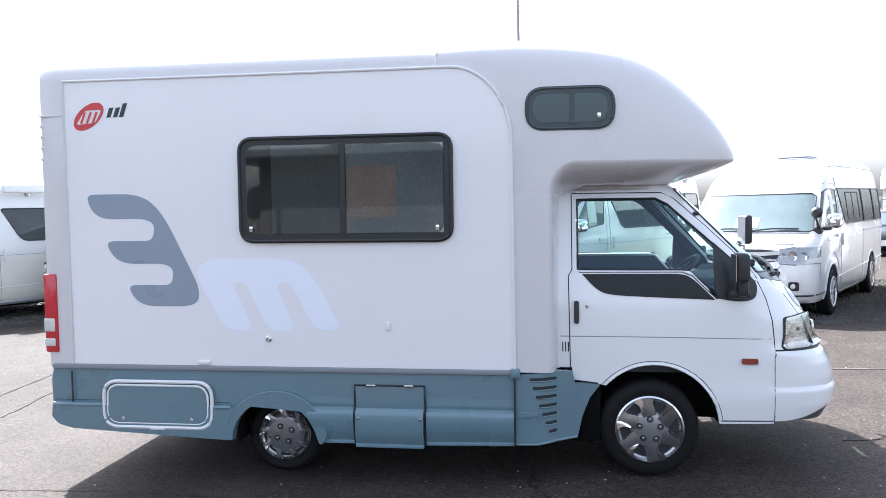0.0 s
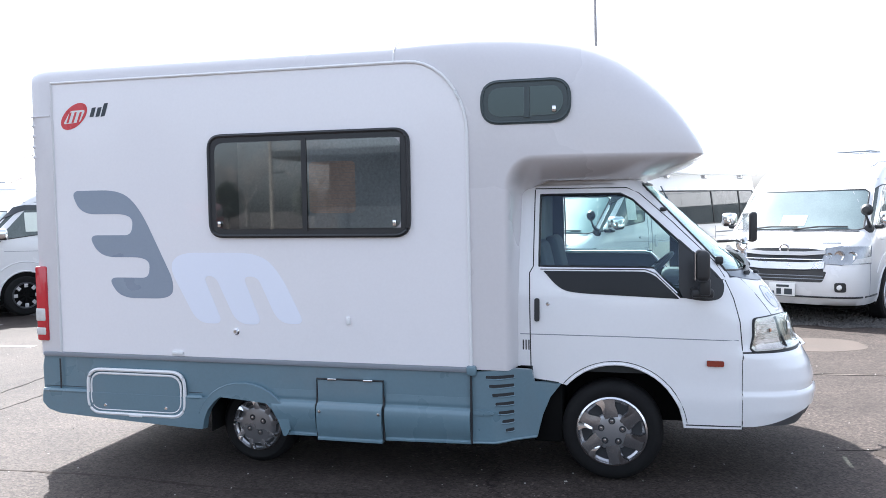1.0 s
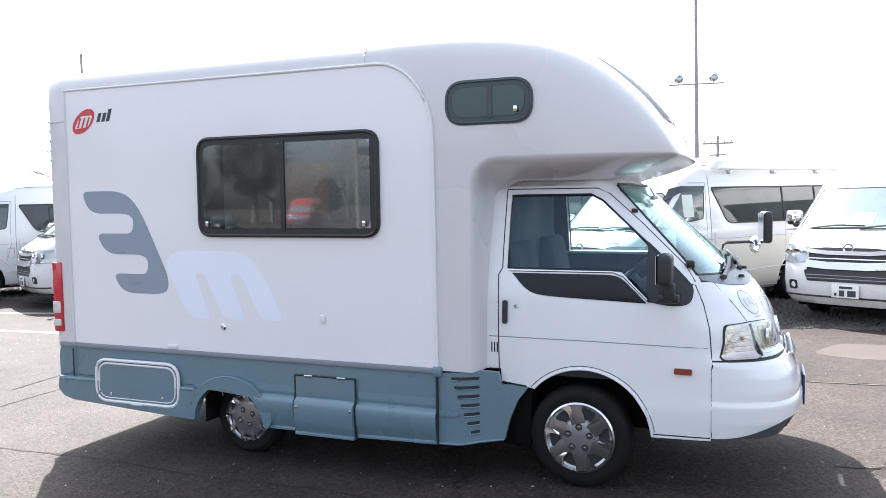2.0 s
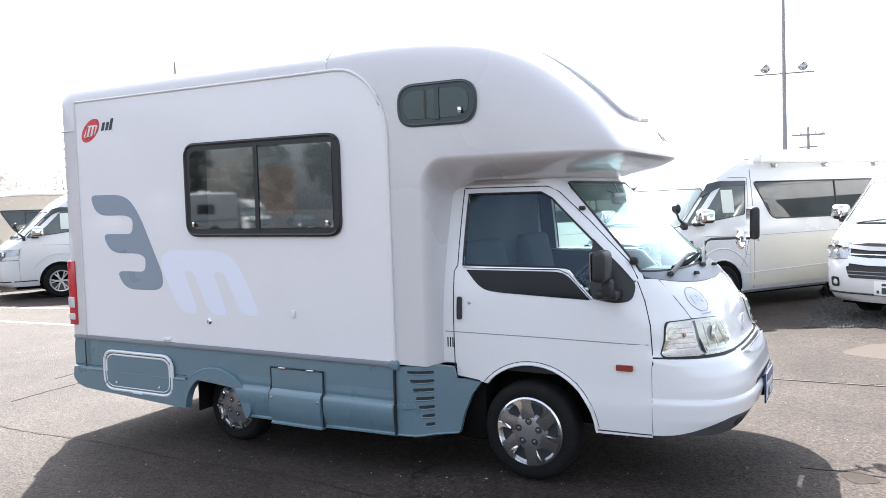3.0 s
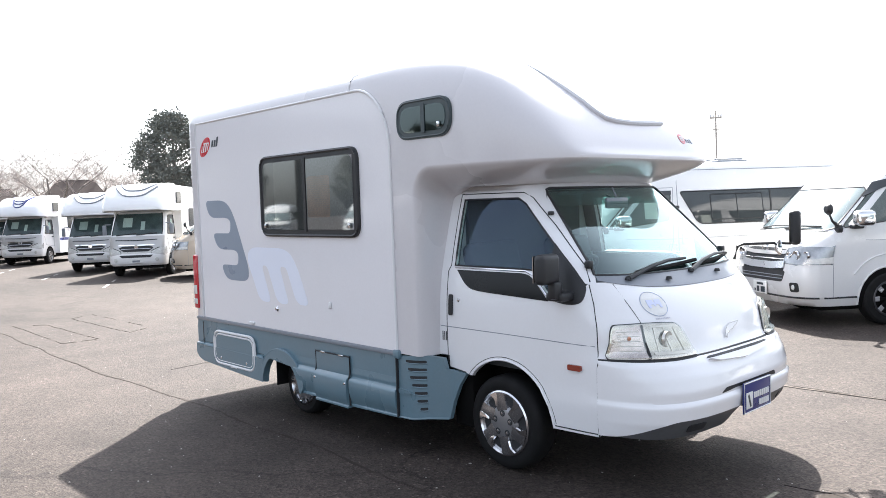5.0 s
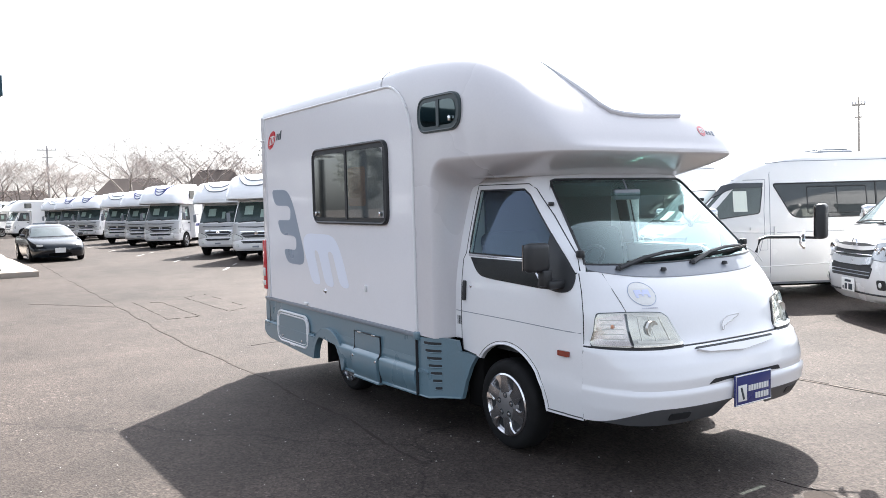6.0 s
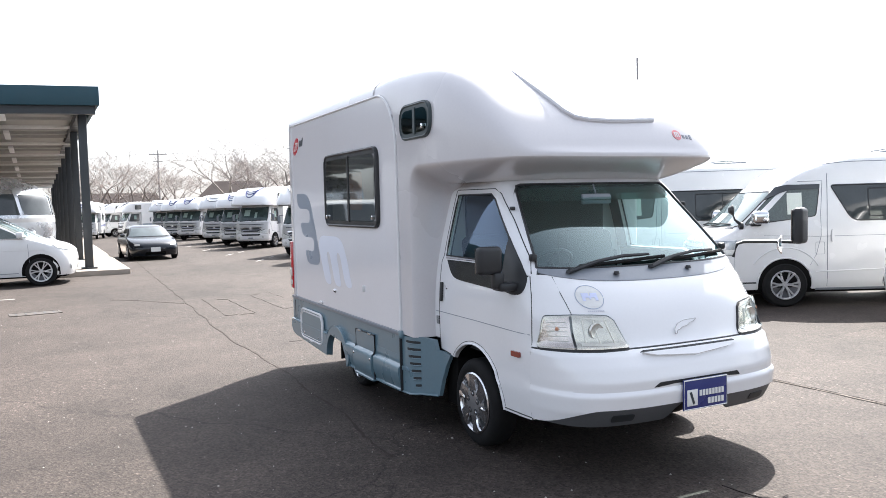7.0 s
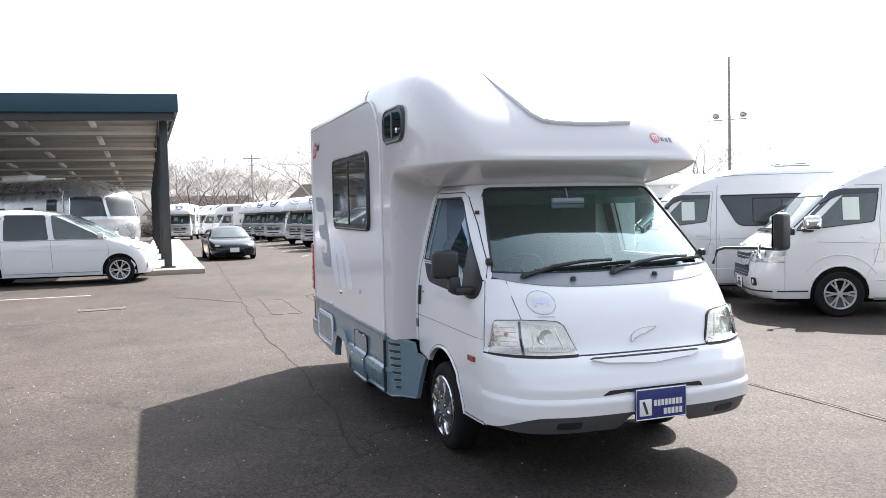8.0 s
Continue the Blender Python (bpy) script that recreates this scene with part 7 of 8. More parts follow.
VANEND = Shell([(0.42, 1.45, 0.55, 0.98, 2.5), (0.52, 1.70, 0.70, 1.14, 2.6), (0.72, 1.84, 0.78, 1.22, 2.6), (1.2, 1.88, 0.80, 1.25, 2.6), (1.7, 1.86, 0.78, 1.25, 2.6), (2.2, 1.74, 0.66, 1.22, 2.6), (2.45, 1.58, 0.48, 1.15, 2.5), (2.65, 1.32, 0.2, 1.03, 2.5), (2.78, 1.05, -0.1, 0.89, 2.4), (2.88, 0.7, -0.5, 0.70, 2.4), (2.94, 0.3, -0.9, 0.48, 2.4), (2.96, -0.1, -1.3, 0.26, 2.4)])
part("shell", skin(VANEND, [0.42, 0.47, 0.52, 0.62, 0.72, 0.95, 1.2, 1.45, 1.7, 1.95, 2.2, 2.33, 2.45, 2.55, 2.65, 2.72, 2.78, 2.83, 2.88, 2.91, 2.94, 2.96], -5.6), M_ALUMINIUM, cv, "polished aluminium shell", 60)
for sd in (-1, 1):
    cwin = [(VANEND.from_x(x, z, sd), z) for x, z in ((0.90, 1.72), (0.86, 2.30), (1.0, 2.33))] + [(VANEND.from_v(sd * 0.66, z), z) for z in (2.33, 1.72)]
    cw = part("corner_window", patch(VANEND, cwin, 0.012, 0.012, 0.08, 0.1), M_VANGLASS, cv, "dark wrap-round corner window", 50)
    part("window_rim", line_on(VANEND, cwin + [cwin[0]], 0.014, 0.012, 5), M_CHROME, cw)
    side_patch("window", VANEND, rect(-0.05, 0.35, 1.62, 2.28), M_VANGLASS, cv, (sd,), 0.012, 0.012, 0.06, "dark rounded window")
    for x0, x1 in ((-1.0, -0.6), (-2.2, -1.8)):
        side_patch("vent_cover", VANEND, rect(x0, x1, 1.85, 2.05), M_SEAM, cv, (sd,), 0.012, 0.012, 0.06, "dark oval vent")
    side_patch("window", VANEND, rect(-4.9, -3.9, 1.62, 2.28), M_VANGLASS, cv, (sd,), 0.012, 0.012, 0.06, "dark rounded window")
    side_line("seam", VANEND, [(-5.4, 1.45), (0.6, 1.45)], M_CHROME, cv, 0.010, 0.0, (sd,))
    side_line("awning_roll", VANEND, [(-5.2, 2.52), (0.45, 2.52)], M_ALUMINIUM, cv, 0.055, 0.05, (sd,))
    side_line("awning_arm", VANEND, [(0.55, 2.52), (0.62, 2.2), (0.66, 0.9)], M_WHITETRIM, cv, 0.022, 0.03, (sd,))
    road_wheel(cv, -1.9, sd, 1.24, 0.33, 0.2, (5, M_ALLOY, M_DARKALLOY))
    part("gas_hook", tube([(1.9, sd * 0.3, 0.55), (2.0, sd * 0.3, 0.95)], 0.02, 6), M_STEEL, cv)
ewin = [(VANEND.from_v(v, z), z) for v, z in ((-0.56, 1.72), (-0.56, 2.31), (-0.2, 2.32), (0.2, 2.32), (0.56, 2.31), (0.56, 1.72), (0.0, 1.72))]
ew = part("end_window", patch(VANEND, ewin, 0.012, 0.012, 0.08, 0.1), M_VANGLASS, cv, "dark end window", 50)
part("window_rim", line_on(VANEND, ewin + [ewin[0]], 0.014, 0.012, 5), M_CHROME, ew)
part("end_band", patch(VANEND, [(s, 1.62) for s in np.linspace(-0.9, 0.9, 20)] + [(s, 1.50) for s in np.linspace(0.9, -0.9, 20)], 0.006, 0.006, 0.08, 0.1), M_SILVER, cv, "", 40)
part("tow_bar", joined(tube([(1.5, -0.5, 0.5), (2.6, 0, 0.5)], 0.04, 6), tube([(1.5, 0.5, 0.5), (2.6, 0, 0.5)], 0.04, 6), tube([(2.3, 0, 0.5), (2.3, 0, 0.0)], 0.03, 6)), M_STEEL, cv)
for sd in (-1, 1):
    part("gas_bottle", lathe([(0, 1.05), (0.08, 1.04), (0.15, 0.95), (0.15, 0.55), (0, 0.54)], 16, "z", (2.05, sd * 0.17, 0)), M_ALUMINIUM, cv, "silver gas bottle")
part("air_unit", box(-2.9, -1.7, -0.38, 0.38, 2.93, 3.16, 0.08, 3), M_WHITETRIM, cv, "white roof unit")
part("roof_vent", box(-1.2, -0.75, -0.25, 0.25, 2.93, 3.03, 0.03), M_WHITETRIM, cv)

# ---- canopy and island ----
cp = thing("canopy", pose(-18.34, 3.56, 0.24, 0, 0, 1.1), "long open steel canopy with a dark teal fascia", "canopy")
LC, WC = 46.0, 16.0
slope = -0.012
part("fascia", box(-0.12, 0.0, -WC, 0.0, 4.52, 5.04, 0.01), M_TEAL, cp, "dark teal front fascia", 30)
part("fascia", box(-LC, -0.12, -0.10, 0.0, 4.54, 5.02, 0.01, m=Matrix.Rotation(-slope, 4, "Y")), M_TEAL, cp, "dark teal side fascia", 30)
nv = 230
vs, fs = [], []
for k in range(nv + 1):
    x = -0.12 - (LC - 0.2) * k / nv
    z = 4.86 - 0.012 * -x + (0.03 if k % 2 else 0.0)
    vs += [(x, -0.1, z), (x, -WC, z)]
for k in range(nv):
    fs.append((2 * k, 2 * k + 1, 2 * k + 3, 2 * k + 2))
me = bpy.data.meshes.new("roof_sheet")
me.from_pydata(vs, [], fs)
part("roof_sheet", me, M_ROOFSHEET, cp, "ribbed grey sheet roof", 20)
for k in range(9):
    x = -0.75 - k * 5.4
    part("purlin", box(x - 0.06, x + 0.06, -WC, -0.1, 4.60 + 0.012 * x, 4.70 + 0.012 * x), M_PURLIN, cp, "pale galvanised purlin", 0)
    for q in (1.35, 2.7, 4.05):
        part("purlin", box(x - q - 0.04, x - q + 0.04, -WC, -0.1, 4.72 + 0.012 * (x - q), 4.82 + 0.012 * (x - q)), M_ROOFSHEET, cp, "", 0)
for k in range(4):
    y = -4.6 - k * 4.2
    part("rafter", box(-LC, -0.12, y - 0.05, y + 0.05, 4.66, 4.78, m=Matrix.Rotation(-slope, 4, "Y")), M_ROOFSHEET, cp, "grey steel rafter", 0)
part("eave_beam", box(-LC, -0.75, -0.52, -0.30, 4.36, 4.60, m=Matrix.Rotation(-slope, 4, "Y")), M_STEEL, cp, "dark steel eave beam", 0)
part("front_beam", box(-0.36, -0.13, -WC, -0.1, 4.30, 4.54), M_STEEL, cp, "dark steel front beam", 0)
for k in range(9):
    x = -0.9 - k * 5.4
    p = part("post", joined(box(x - 0.11, x + 0.11, -0.52, -0.30, -0.12, 4.5 + 0.012 * x, 0.01), box(x - 0.2, x + 0.2, -0.61, -0.21, -0.12, 0.04)), M_STEEL, cp, "dark steel post", 30)
    part("post", box(x - 0.14, x + 0.14, -WC + 0.6, -WC + 0.88, -0.26, 4.5 + 0.012 * x, 0.01), M_STEEL, cp, "dark steel post", 30)
    for y in (-2.45, -4.75, -7.0, -9.3):
        xx = x - 1.4
        part("strip_light", box(xx - 1.2, xx + 1.2, y - 0.09, y + 0.09, 4.50 + 0.012 * xx, 4.59 + 0.012 * xx, 0.01), M_WHITETRIM, cp, "white strip-light housing", 30)
part("cable", tube([(-0.9, -WC + 6, 4.55), (-0.9, -8, 4.42), (-0.9, -5.5, 4.46), (-0.9, -3.4, 4.62)], 0.025, 6), M_WHITETRIM, cp, "pale hanging cable")
for ob in cp.children:
    for q in ob.data.vertices:
        q.co.x += 0.15 * q.co.y
bm = box(-66, -18.2, 2.25, 4.14, -0.05, 0.15, 0.02)
for q in bm.verts:
    q.co.z += 0.08 + 0.0062 * (-18.2 - max(q.co.x, -46))
kerb = new("pavement", bpy.data.meshes.new("pavement"))
bm.to_mesh(kerb.data)
bm.free()
finish(kerb.data, M_CONCRETE, 30)
tagged(kerb, "low concrete island with a kerb edge", "pavement", kind="structure")

# ---- ground details ----
def flat_mark(name, pts, material, label, category, z=0.004, kind=""):
    bm = bmesh.new()
    top = [bm.verts.new((x, y, ground_height(x, y) + z)) for x, y in pts]
    f = bm.faces.new(top)
    if f.normal.z < 0:
        f.normal_flip()
    ext = bmesh.ops.extrude_face_region(bm, geom=[f])
    for v in ext["geom"]:
        if isinstance(v, bmesh.types.BMVert):
            v.co.z -= z + 0.02
    bmesh.ops.recalc_face_normals(bm, faces=bm.faces)
    me = bpy.data.meshes.new(name)
    bm.to_mesh(me)
    bm.free()
    finish(me, material, 0)
    return tagged(new(name, me), label, category, kind=kind)


def road_line(x0, y0, x1, y1, w=0.12):
    d = Vector((x1 - x0, y1 - y0)).normalized()
    n = Vector((-d.y, d.x)) * w / 2
    flat_mark("road_marking", [(x0 + n.x, y0 + n.y), (x0 - n.x, y0 - n.y), (x1 - n.x, y1 - n.y), (x1 + n.x, y1 + n.y)], M_LINE, "worn white parking line on the asphalt", "road marking", kind="structure")


# worn lines, patches, joint and drain of the lot
road_line(-10.4, 8.12, -6.6, 8.38)
road_line(-12.5, 9.1, -8.6, 9.95)
road_line(-12.78, -3.5, -12.82, 1.5)
for k in range(7):
    x = -16.0 - 4.6 * k
    road_line(x, 8.3 - 0.1 * k, x - 0.9, 8.75 - 0.1 * k, 0.08)
    road_line(x - 1.6, 9.1 - 0.1 * k, x - 2.3, 9.45 - 0.1 * k, 0.06)
M_FAINT = mat("sealed_patch_edge", (0.041, 0.034, 0.030), 0.95, vary=0.3, fine=60, spec=0.1, dirt=(0.07, 0.06, 0.055), dirt_amount=0.9, dirt_scale=6)
edge_rng = random.Random(8)
for q in (((-10.17, 4.76), (-7.46, 4.69), (-7.45, 5.17), (-9.78, 5.16)), ((-10.24, 5.69), (-7.68, 5.70), (-8.0, 6.14), (-10.6, 6.15))):
    for i in range(4):
        p0, p1 = Vector(q[i]), Vector(q[(i + 1) % 4])
        d = (p1 - p0).normalized()
        n = Vector((-d.y, d.x)) * 0.009
        count = max(2, int((p1 - p0).length / 0.28))
        for k in range(count):
            if edge_rng.random() < 0.12:
                continue
            a, b = p0.lerp(p1, k / count), p0.lerp(p1, (k + edge_rng.uniform(0.6, 0.97)) / count)
            wob = n * edge_rng.uniform(-1.2, 1.2)
            flat_mark("patch_edge", [tuple(a + n * 0.6 + wob), tuple(a - n * 0.6 + wob), tuple(b - n + wob), tuple(b + n + wob)], M_FAINT, "thin dark sealed edge of an asphalt patch", "road marking", kind="structure")
rng = random.Random(5)
M_TAR = mat("tar_joint", (0.024, 0.022, 0.021), 0.95, vary=0.4, fine=30, spec=0.08)
M_SAND = mat("sandy_joint_fill", (0.15, 0.13, 0.115), 0.95, vary=0.35, fine=50, spec=0.1)


def joint(x0, x1, y, wide, step, material, label, slope=0.004, dy=0.0, gaps=0.0):
    """An irregular joint along x in the asphalt."""
    n = int((x1 - x0) / step)
    up, dn = [], []
    for k in range(n + 1):
        x = x0 + step * k
        yy = y + slope * x + 0.01 * math.sin(x * 2.3) + rng.uniform(-0.006, 0.006) + dy
        w = wide * rng.uniform(0.35, 1.2)
        up.append((x, yy + w / 2))
        dn.append((x, yy - w / 2))
    for k in range(0, n, 12):
        if gaps and rng.random() < gaps:
            continue
        a, b = up[k:k + 13], dn[k:k + 13]
        flat_mark("pavement_joint", b + a[::-1], material, label, "road joint", 0.003, kind="structure")


joint(-2.5, 9.5, 7.945, 0.014, 0.12, M_TAR, "dark tar joint across the asphalt")
joint(-2.5, 9.5, 7.945, 0.022, 0.1, M_SAND, "sandy filling of the asphalt joint", dy=0.024)
joint(-2.5, 9.5, 7.945, 0.010, 0.12, M_TAR, "dark tar joint across the asphalt", dy=0.045)


def crack(way, wide, material, label, gaps=0.0):
    """An irregular crack along a bent line in the asphalt."""
    pts = [Vector(p) for p in along(way, 0.09)]
    up, dn = [], []
    for k, p in enumerate(pts):
        d = (pts[min(k + 1, len(pts) - 1)] - pts[max(k - 1, 0)]).normalized()
        n = Vector((-d.y, d.x))
        p = p + n * (0.02 * math.sin(k * 0.35) + rng.uniform(-0.010, 0.010))
        w = wide * rng.uniform(0.3, 1.2)
        up.append(tuple(p + n * w / 2))
        dn.append(tuple(p - n * w / 2))
    for k in range(0, len(pts) - 1, 12):
        if gaps and rng.random() < gaps:
            continue
        a, b = up[k:k + 13], dn[k:k + 13]
        flat_mark("pavement_joint", b + a[::-1], material, label, "road joint", 0.003, kind="structure")


crack([(-27.2, 4.9), (-18.0, 4.62), (-9.84, 4.41), (-5.6, 4.28), (-2.97, 4.36), (-0.67, 4.30), (0.6, 4.2)], 0.026, M_FAINT, "dark lengthwise joint in the asphalt", 0.06)
crack([(-4.9, 4.6), (-5.05, 6.6), (-5.12, 7.06), (-5.2, 7.6), (-5.35, 8.6)], 0.022, M_TAR, "thin crack across the asphalt", 0.1)
crack([(-4.45, 4.9), (-4.54, 5.95), (-4.6, 6.4), (-4.64, 6.8), (-4.75, 8.2)], 0.018, M_TAR, "thin crack across the asphalt", 0.1)
crack([(-11.3, 3.2), (-10.56, 3.82), (-9.67, 4.36)], 0.05, M_FAINT, "dark crumbled crack in the asphalt", 0.1)
crack([(2.1, 5.60), (2.35, 5.62), (2.9, 5.50), (3.6, 5.55)], 0.016, M_TAR, "thin crack across the asphalt")
M_DUST = mat("dusty_asphalt", (0.085, 0.072, 0.064), 0.95, vary=0.25, fine=90, spec=0.1)
flat_mark("asphalt_patch", rounded([(2.15, 9.30), (2.75, 9.08), (3.3, 9.35), (3.2, 9.95), (2.5, 10.05)], 0.25, 5), M_DUST, "pale dusty patch on the asphalt", "road patch", 0.002, kind="structure")
# dark patch paints the fender mirror's shadow on the asphalt
flat_mark("asphalt_patch", rounded([(2.30, 5.55), (2.39, 5.68), (2.48, 5.60), (2.53, 5.50), (2.40, 5.42)], 0.04, 3), M_FAINT, "dark patch standing for the fender mirror's shadow", "road patch", 0.002, kind="structure")
M_GRATE = mat("worn_steel_plate", (0.050, 0.040, 0.034), 0.7, vary=0.3, fine=30)
drain = thing("drain_grate", on_lot(-9.89, 1.92, 6), "rusty steel drain grate set in the asphalt", "drain")
part("frame", joined(box(-0.25, 0.25, -0.4, -0.36, -0.02, 0.008), box(-0.25, 0.25, 0.36, 0.4, -0.02, 0.008), box(-0.25, -0.21, -0.4, 0.4, -0.02, 0.008), box(0.21, 0.25, -0.4, 0.4, -0.02, 0.008)), M_GRATE, drain, "", 0)
part("plate", box(-0.212, 0.212, -0.362, 0.362, -0.02, 0.004), M_GRATE, drain, "dull brown steel plate", 0)
for k in range(5):
    y = -0.29 + k * 0.145
    part("plate_slot", box(-0.15, 0.15, y - 0.012, y + 0.012, 0.0, 0.007), M_SEAM, drain, "", 0)


# gravel beds under the vans
def gravel(x0, x1, y0, y1, count, seed, small=0.010, large=0.027, material=None, label="loose grey gravel under the parked vans"):
    r = random.Random(seed)
    vs, fs = [], []
    for _ in range(count):
        x, y = r.uniform(x0, x1), y0 + (y1 - y0) * r.random() ** 1.4
        y += 0.12 * math.sin(x * 3.1) + 0.05 * math.sin(x * 11)
        s = r.uniform(small, large)
        a = r.uniform(0, math.tau)
        b = len(vs)
        for k in range(5):
            t = a + k * math.tau / 5 + r.uniform(-0.3, 0.3)
            vs.append((x + s * math.cos(t), y + s * math.sin(t), ground_height(x, y) + 0.002))
        for k in range(3):
            t = a + k * math.tau / 3 + 0.4
            vs.append((x + s * 0.5 * math.cos(t), y + s * 0.5 * math.sin(t), ground_height(x, y) + 0.002 + s * r.uniform(0.5, 1.0)))
        fs += [(b, b + 1, b + 5), (b + 1, b + 2, b + 6, b + 5), (b + 2, b + 3, b + 6), (b + 3, b + 4, b + 7, b + 6), (b + 4, b, b + 5, b + 7), (b + 5, b + 6, b + 7)]
    me = bpy.data.meshes.new("gravel")
    me.from_pydata(vs, [], fs)
    finish(me, material or M_GRAVEL, 0)
    tagged(new("gravel", me), label, "gravel", kind="stuff")


M_GRAVEL = mat("gravel_stone", (0.085, 0.082, 0.079), 0.95, vary=0.55, scale=14, fine=90, spec=0.08)
M_PEBBLE = mat("pale_loose_stone", (0.34, 0.32, 0.29), 0.9, vary=0.3, scale=14)
gravel(-9, 5.0, 0.2, 8.5, 700, 6, 0.003, 0.008, M_PEBBLE, "pale loose stones scattered on the asphalt")
gravel(1.75, 9.5, 10.95, 16.5, 26000, 1)
gravel(-13.5, -6.8, 11.0, 16.5, 14000, 2)


# ---- trees ----
def branches(r, p, d, length, rad, depth, out):
    n = 4 if depth > 2 else 2
    pts, rads = [p], [rad]
    q, dd = p.copy(), d.copy()
    for k in range(n):
        dd = (dd + Vector((r.uniform(-1, 1), r.uniform(-1, 1), r.uniform(-0.35, 0.75))) * 0.2).normalized()
        q = q + dd * length / n
        pts.append(q.copy())
        rads.append(max(0.0085, rad * (1 - 0.5 * (k + 1) / n)))
    out.append((pts, rads, depth))
    if depth == 0:
        return
    for k in range(r.randint(3, 4)):
        t = r.uniform(0.4, 1.0) if k else 1.0
        i = min(n - 1, int(t * n))
        base = pts[i].lerp(pts[i + 1], t * n - i) if t < 1 else pts[-1]
        a = r.uniform(0, math.tau)
        side = Vector((math.cos(a), math.sin(a), r.uniform(-0.1, 0.55))).normalized()
        nd = (dd * (0.75 if k == 0 else 0.45) + side * 0.7).normalized()
        branches(r, base, nd, length * r.uniform(0.58, 0.8), rads[min(i + 1, n)] * (0.8 if k == 0 else 0.62), depth - 1, out)


def bare_tree(seed, m, height=8.0, label="leafless tree with fine bare twigs beyond the lot"):
    r = random.Random(seed)
    out = []
    trunk = [(Vector((0, 0, -0.1)), height * 0.026), (Vector((0.05, 0.03, height * 0.12)), height * 0.022), (Vector((0.0, 0.08, height * 0.24)), height * 0.02)]
    out.append(([q for q, w in trunk], [w for q, w in trunk], 5))
    turn = r.uniform(0, math.tau)
    for k in range(4):
        a = turn + k * math.tau / 4 + r.uniform(-0.4, 0.4)
        tilt = r.uniform(0.5, 0.95)
        branches(r, trunk[-1][0] - Vector((0, 0, 0.1 * k)), Vector((math.cos(a) * tilt, math.sin(a) * tilt, 1)).normalized(), height * 0.30, height * 0.012, 4, out)
    tree = thing("bare_tree", m, label, "tree", "bare trees")
    groups = {"trunk": [], "crown": []}
    for pts, rads, depth in out:
        groups["trunk" if depth >= 4 else "crown"].append((pts, rads, depth))
    for nm, items in groups.items():
        vs, fs = [], []
        for pts, rads, depth in items:
            sides = 6 if depth >= 4 else 3
            rows = []
            for i, p in enumerate(pts):
                d = (pts[min(i + 1, len(pts) - 1)] - pts[max(i - 1, 0)]).normalized()
                s = d.cross(Vector((0.3, 0.5, 0.81))).normalized()
                u = s.cross(d)
                rows.append(len(vs))
                for k in range(sides):
                    t = k * math.tau / sides
                    vs.append(tuple(p + (s * math.cos(t) + u * math.sin(t)) * rads[i]))
            for ra, rb in zip(rows, rows[1:]):
                for k in range(sides):
                    fs.append((ra + k, ra + (k + 1) % sides, rb + (k + 1) % sides, rb + k))
        me = bpy.data.meshes.new(nm)
        me.from_pydata(vs, [], fs)
        part(nm, me, M_BARK if nm == "trunk" else M_TWIG, tree, "", 60)
    return tree


bt = [bare_tree(11, on_lot(-54, 14.1), 9.0), bare_tree(23, on_lot(-51, 17.9, 40), 9.0), bare_tree(37, on_lot(-68, 25.5, 200), 8.5)]
spots = [(-66, 17.6), (-67, 30), (-60, 35), (-58, 38.5), (-56, 43), (-76, 2.5), (-76, 6), (-76.5, 9.5), (-75, 13), (-76, 17), (-71, 20.5), (-62, 24), (-80, 4), (-81, 8), (-82, 12), (-79, 21), (-64, 40), (-37.5, 37), (-84, -2), (-80, 26), (-72, 33)]
rr = random.Random(3)
for k, (x, y) in enumerate(spots):
    s = rr.uniform(0.85, 1.15)
    t = copy_thing(bt[k % 3], pose(x, y, 0, 0, 0, rr.uniform(0, 360)) @ Matrix.Diagonal((s, s, s, 1)))
for k in range(16):
    x = -46 + 6.2 * k + rr.uniform(-2, 2)
    s = rr.uniform(0.9, 1.3)
    copy_thing(bt[k % 3], pose(x - 25, -62 + rr.uniform(-6, 6), 0, 0, 0, rr.uniform(0, 360)) @ Matrix.Diagonal((s, s, s, 1)))


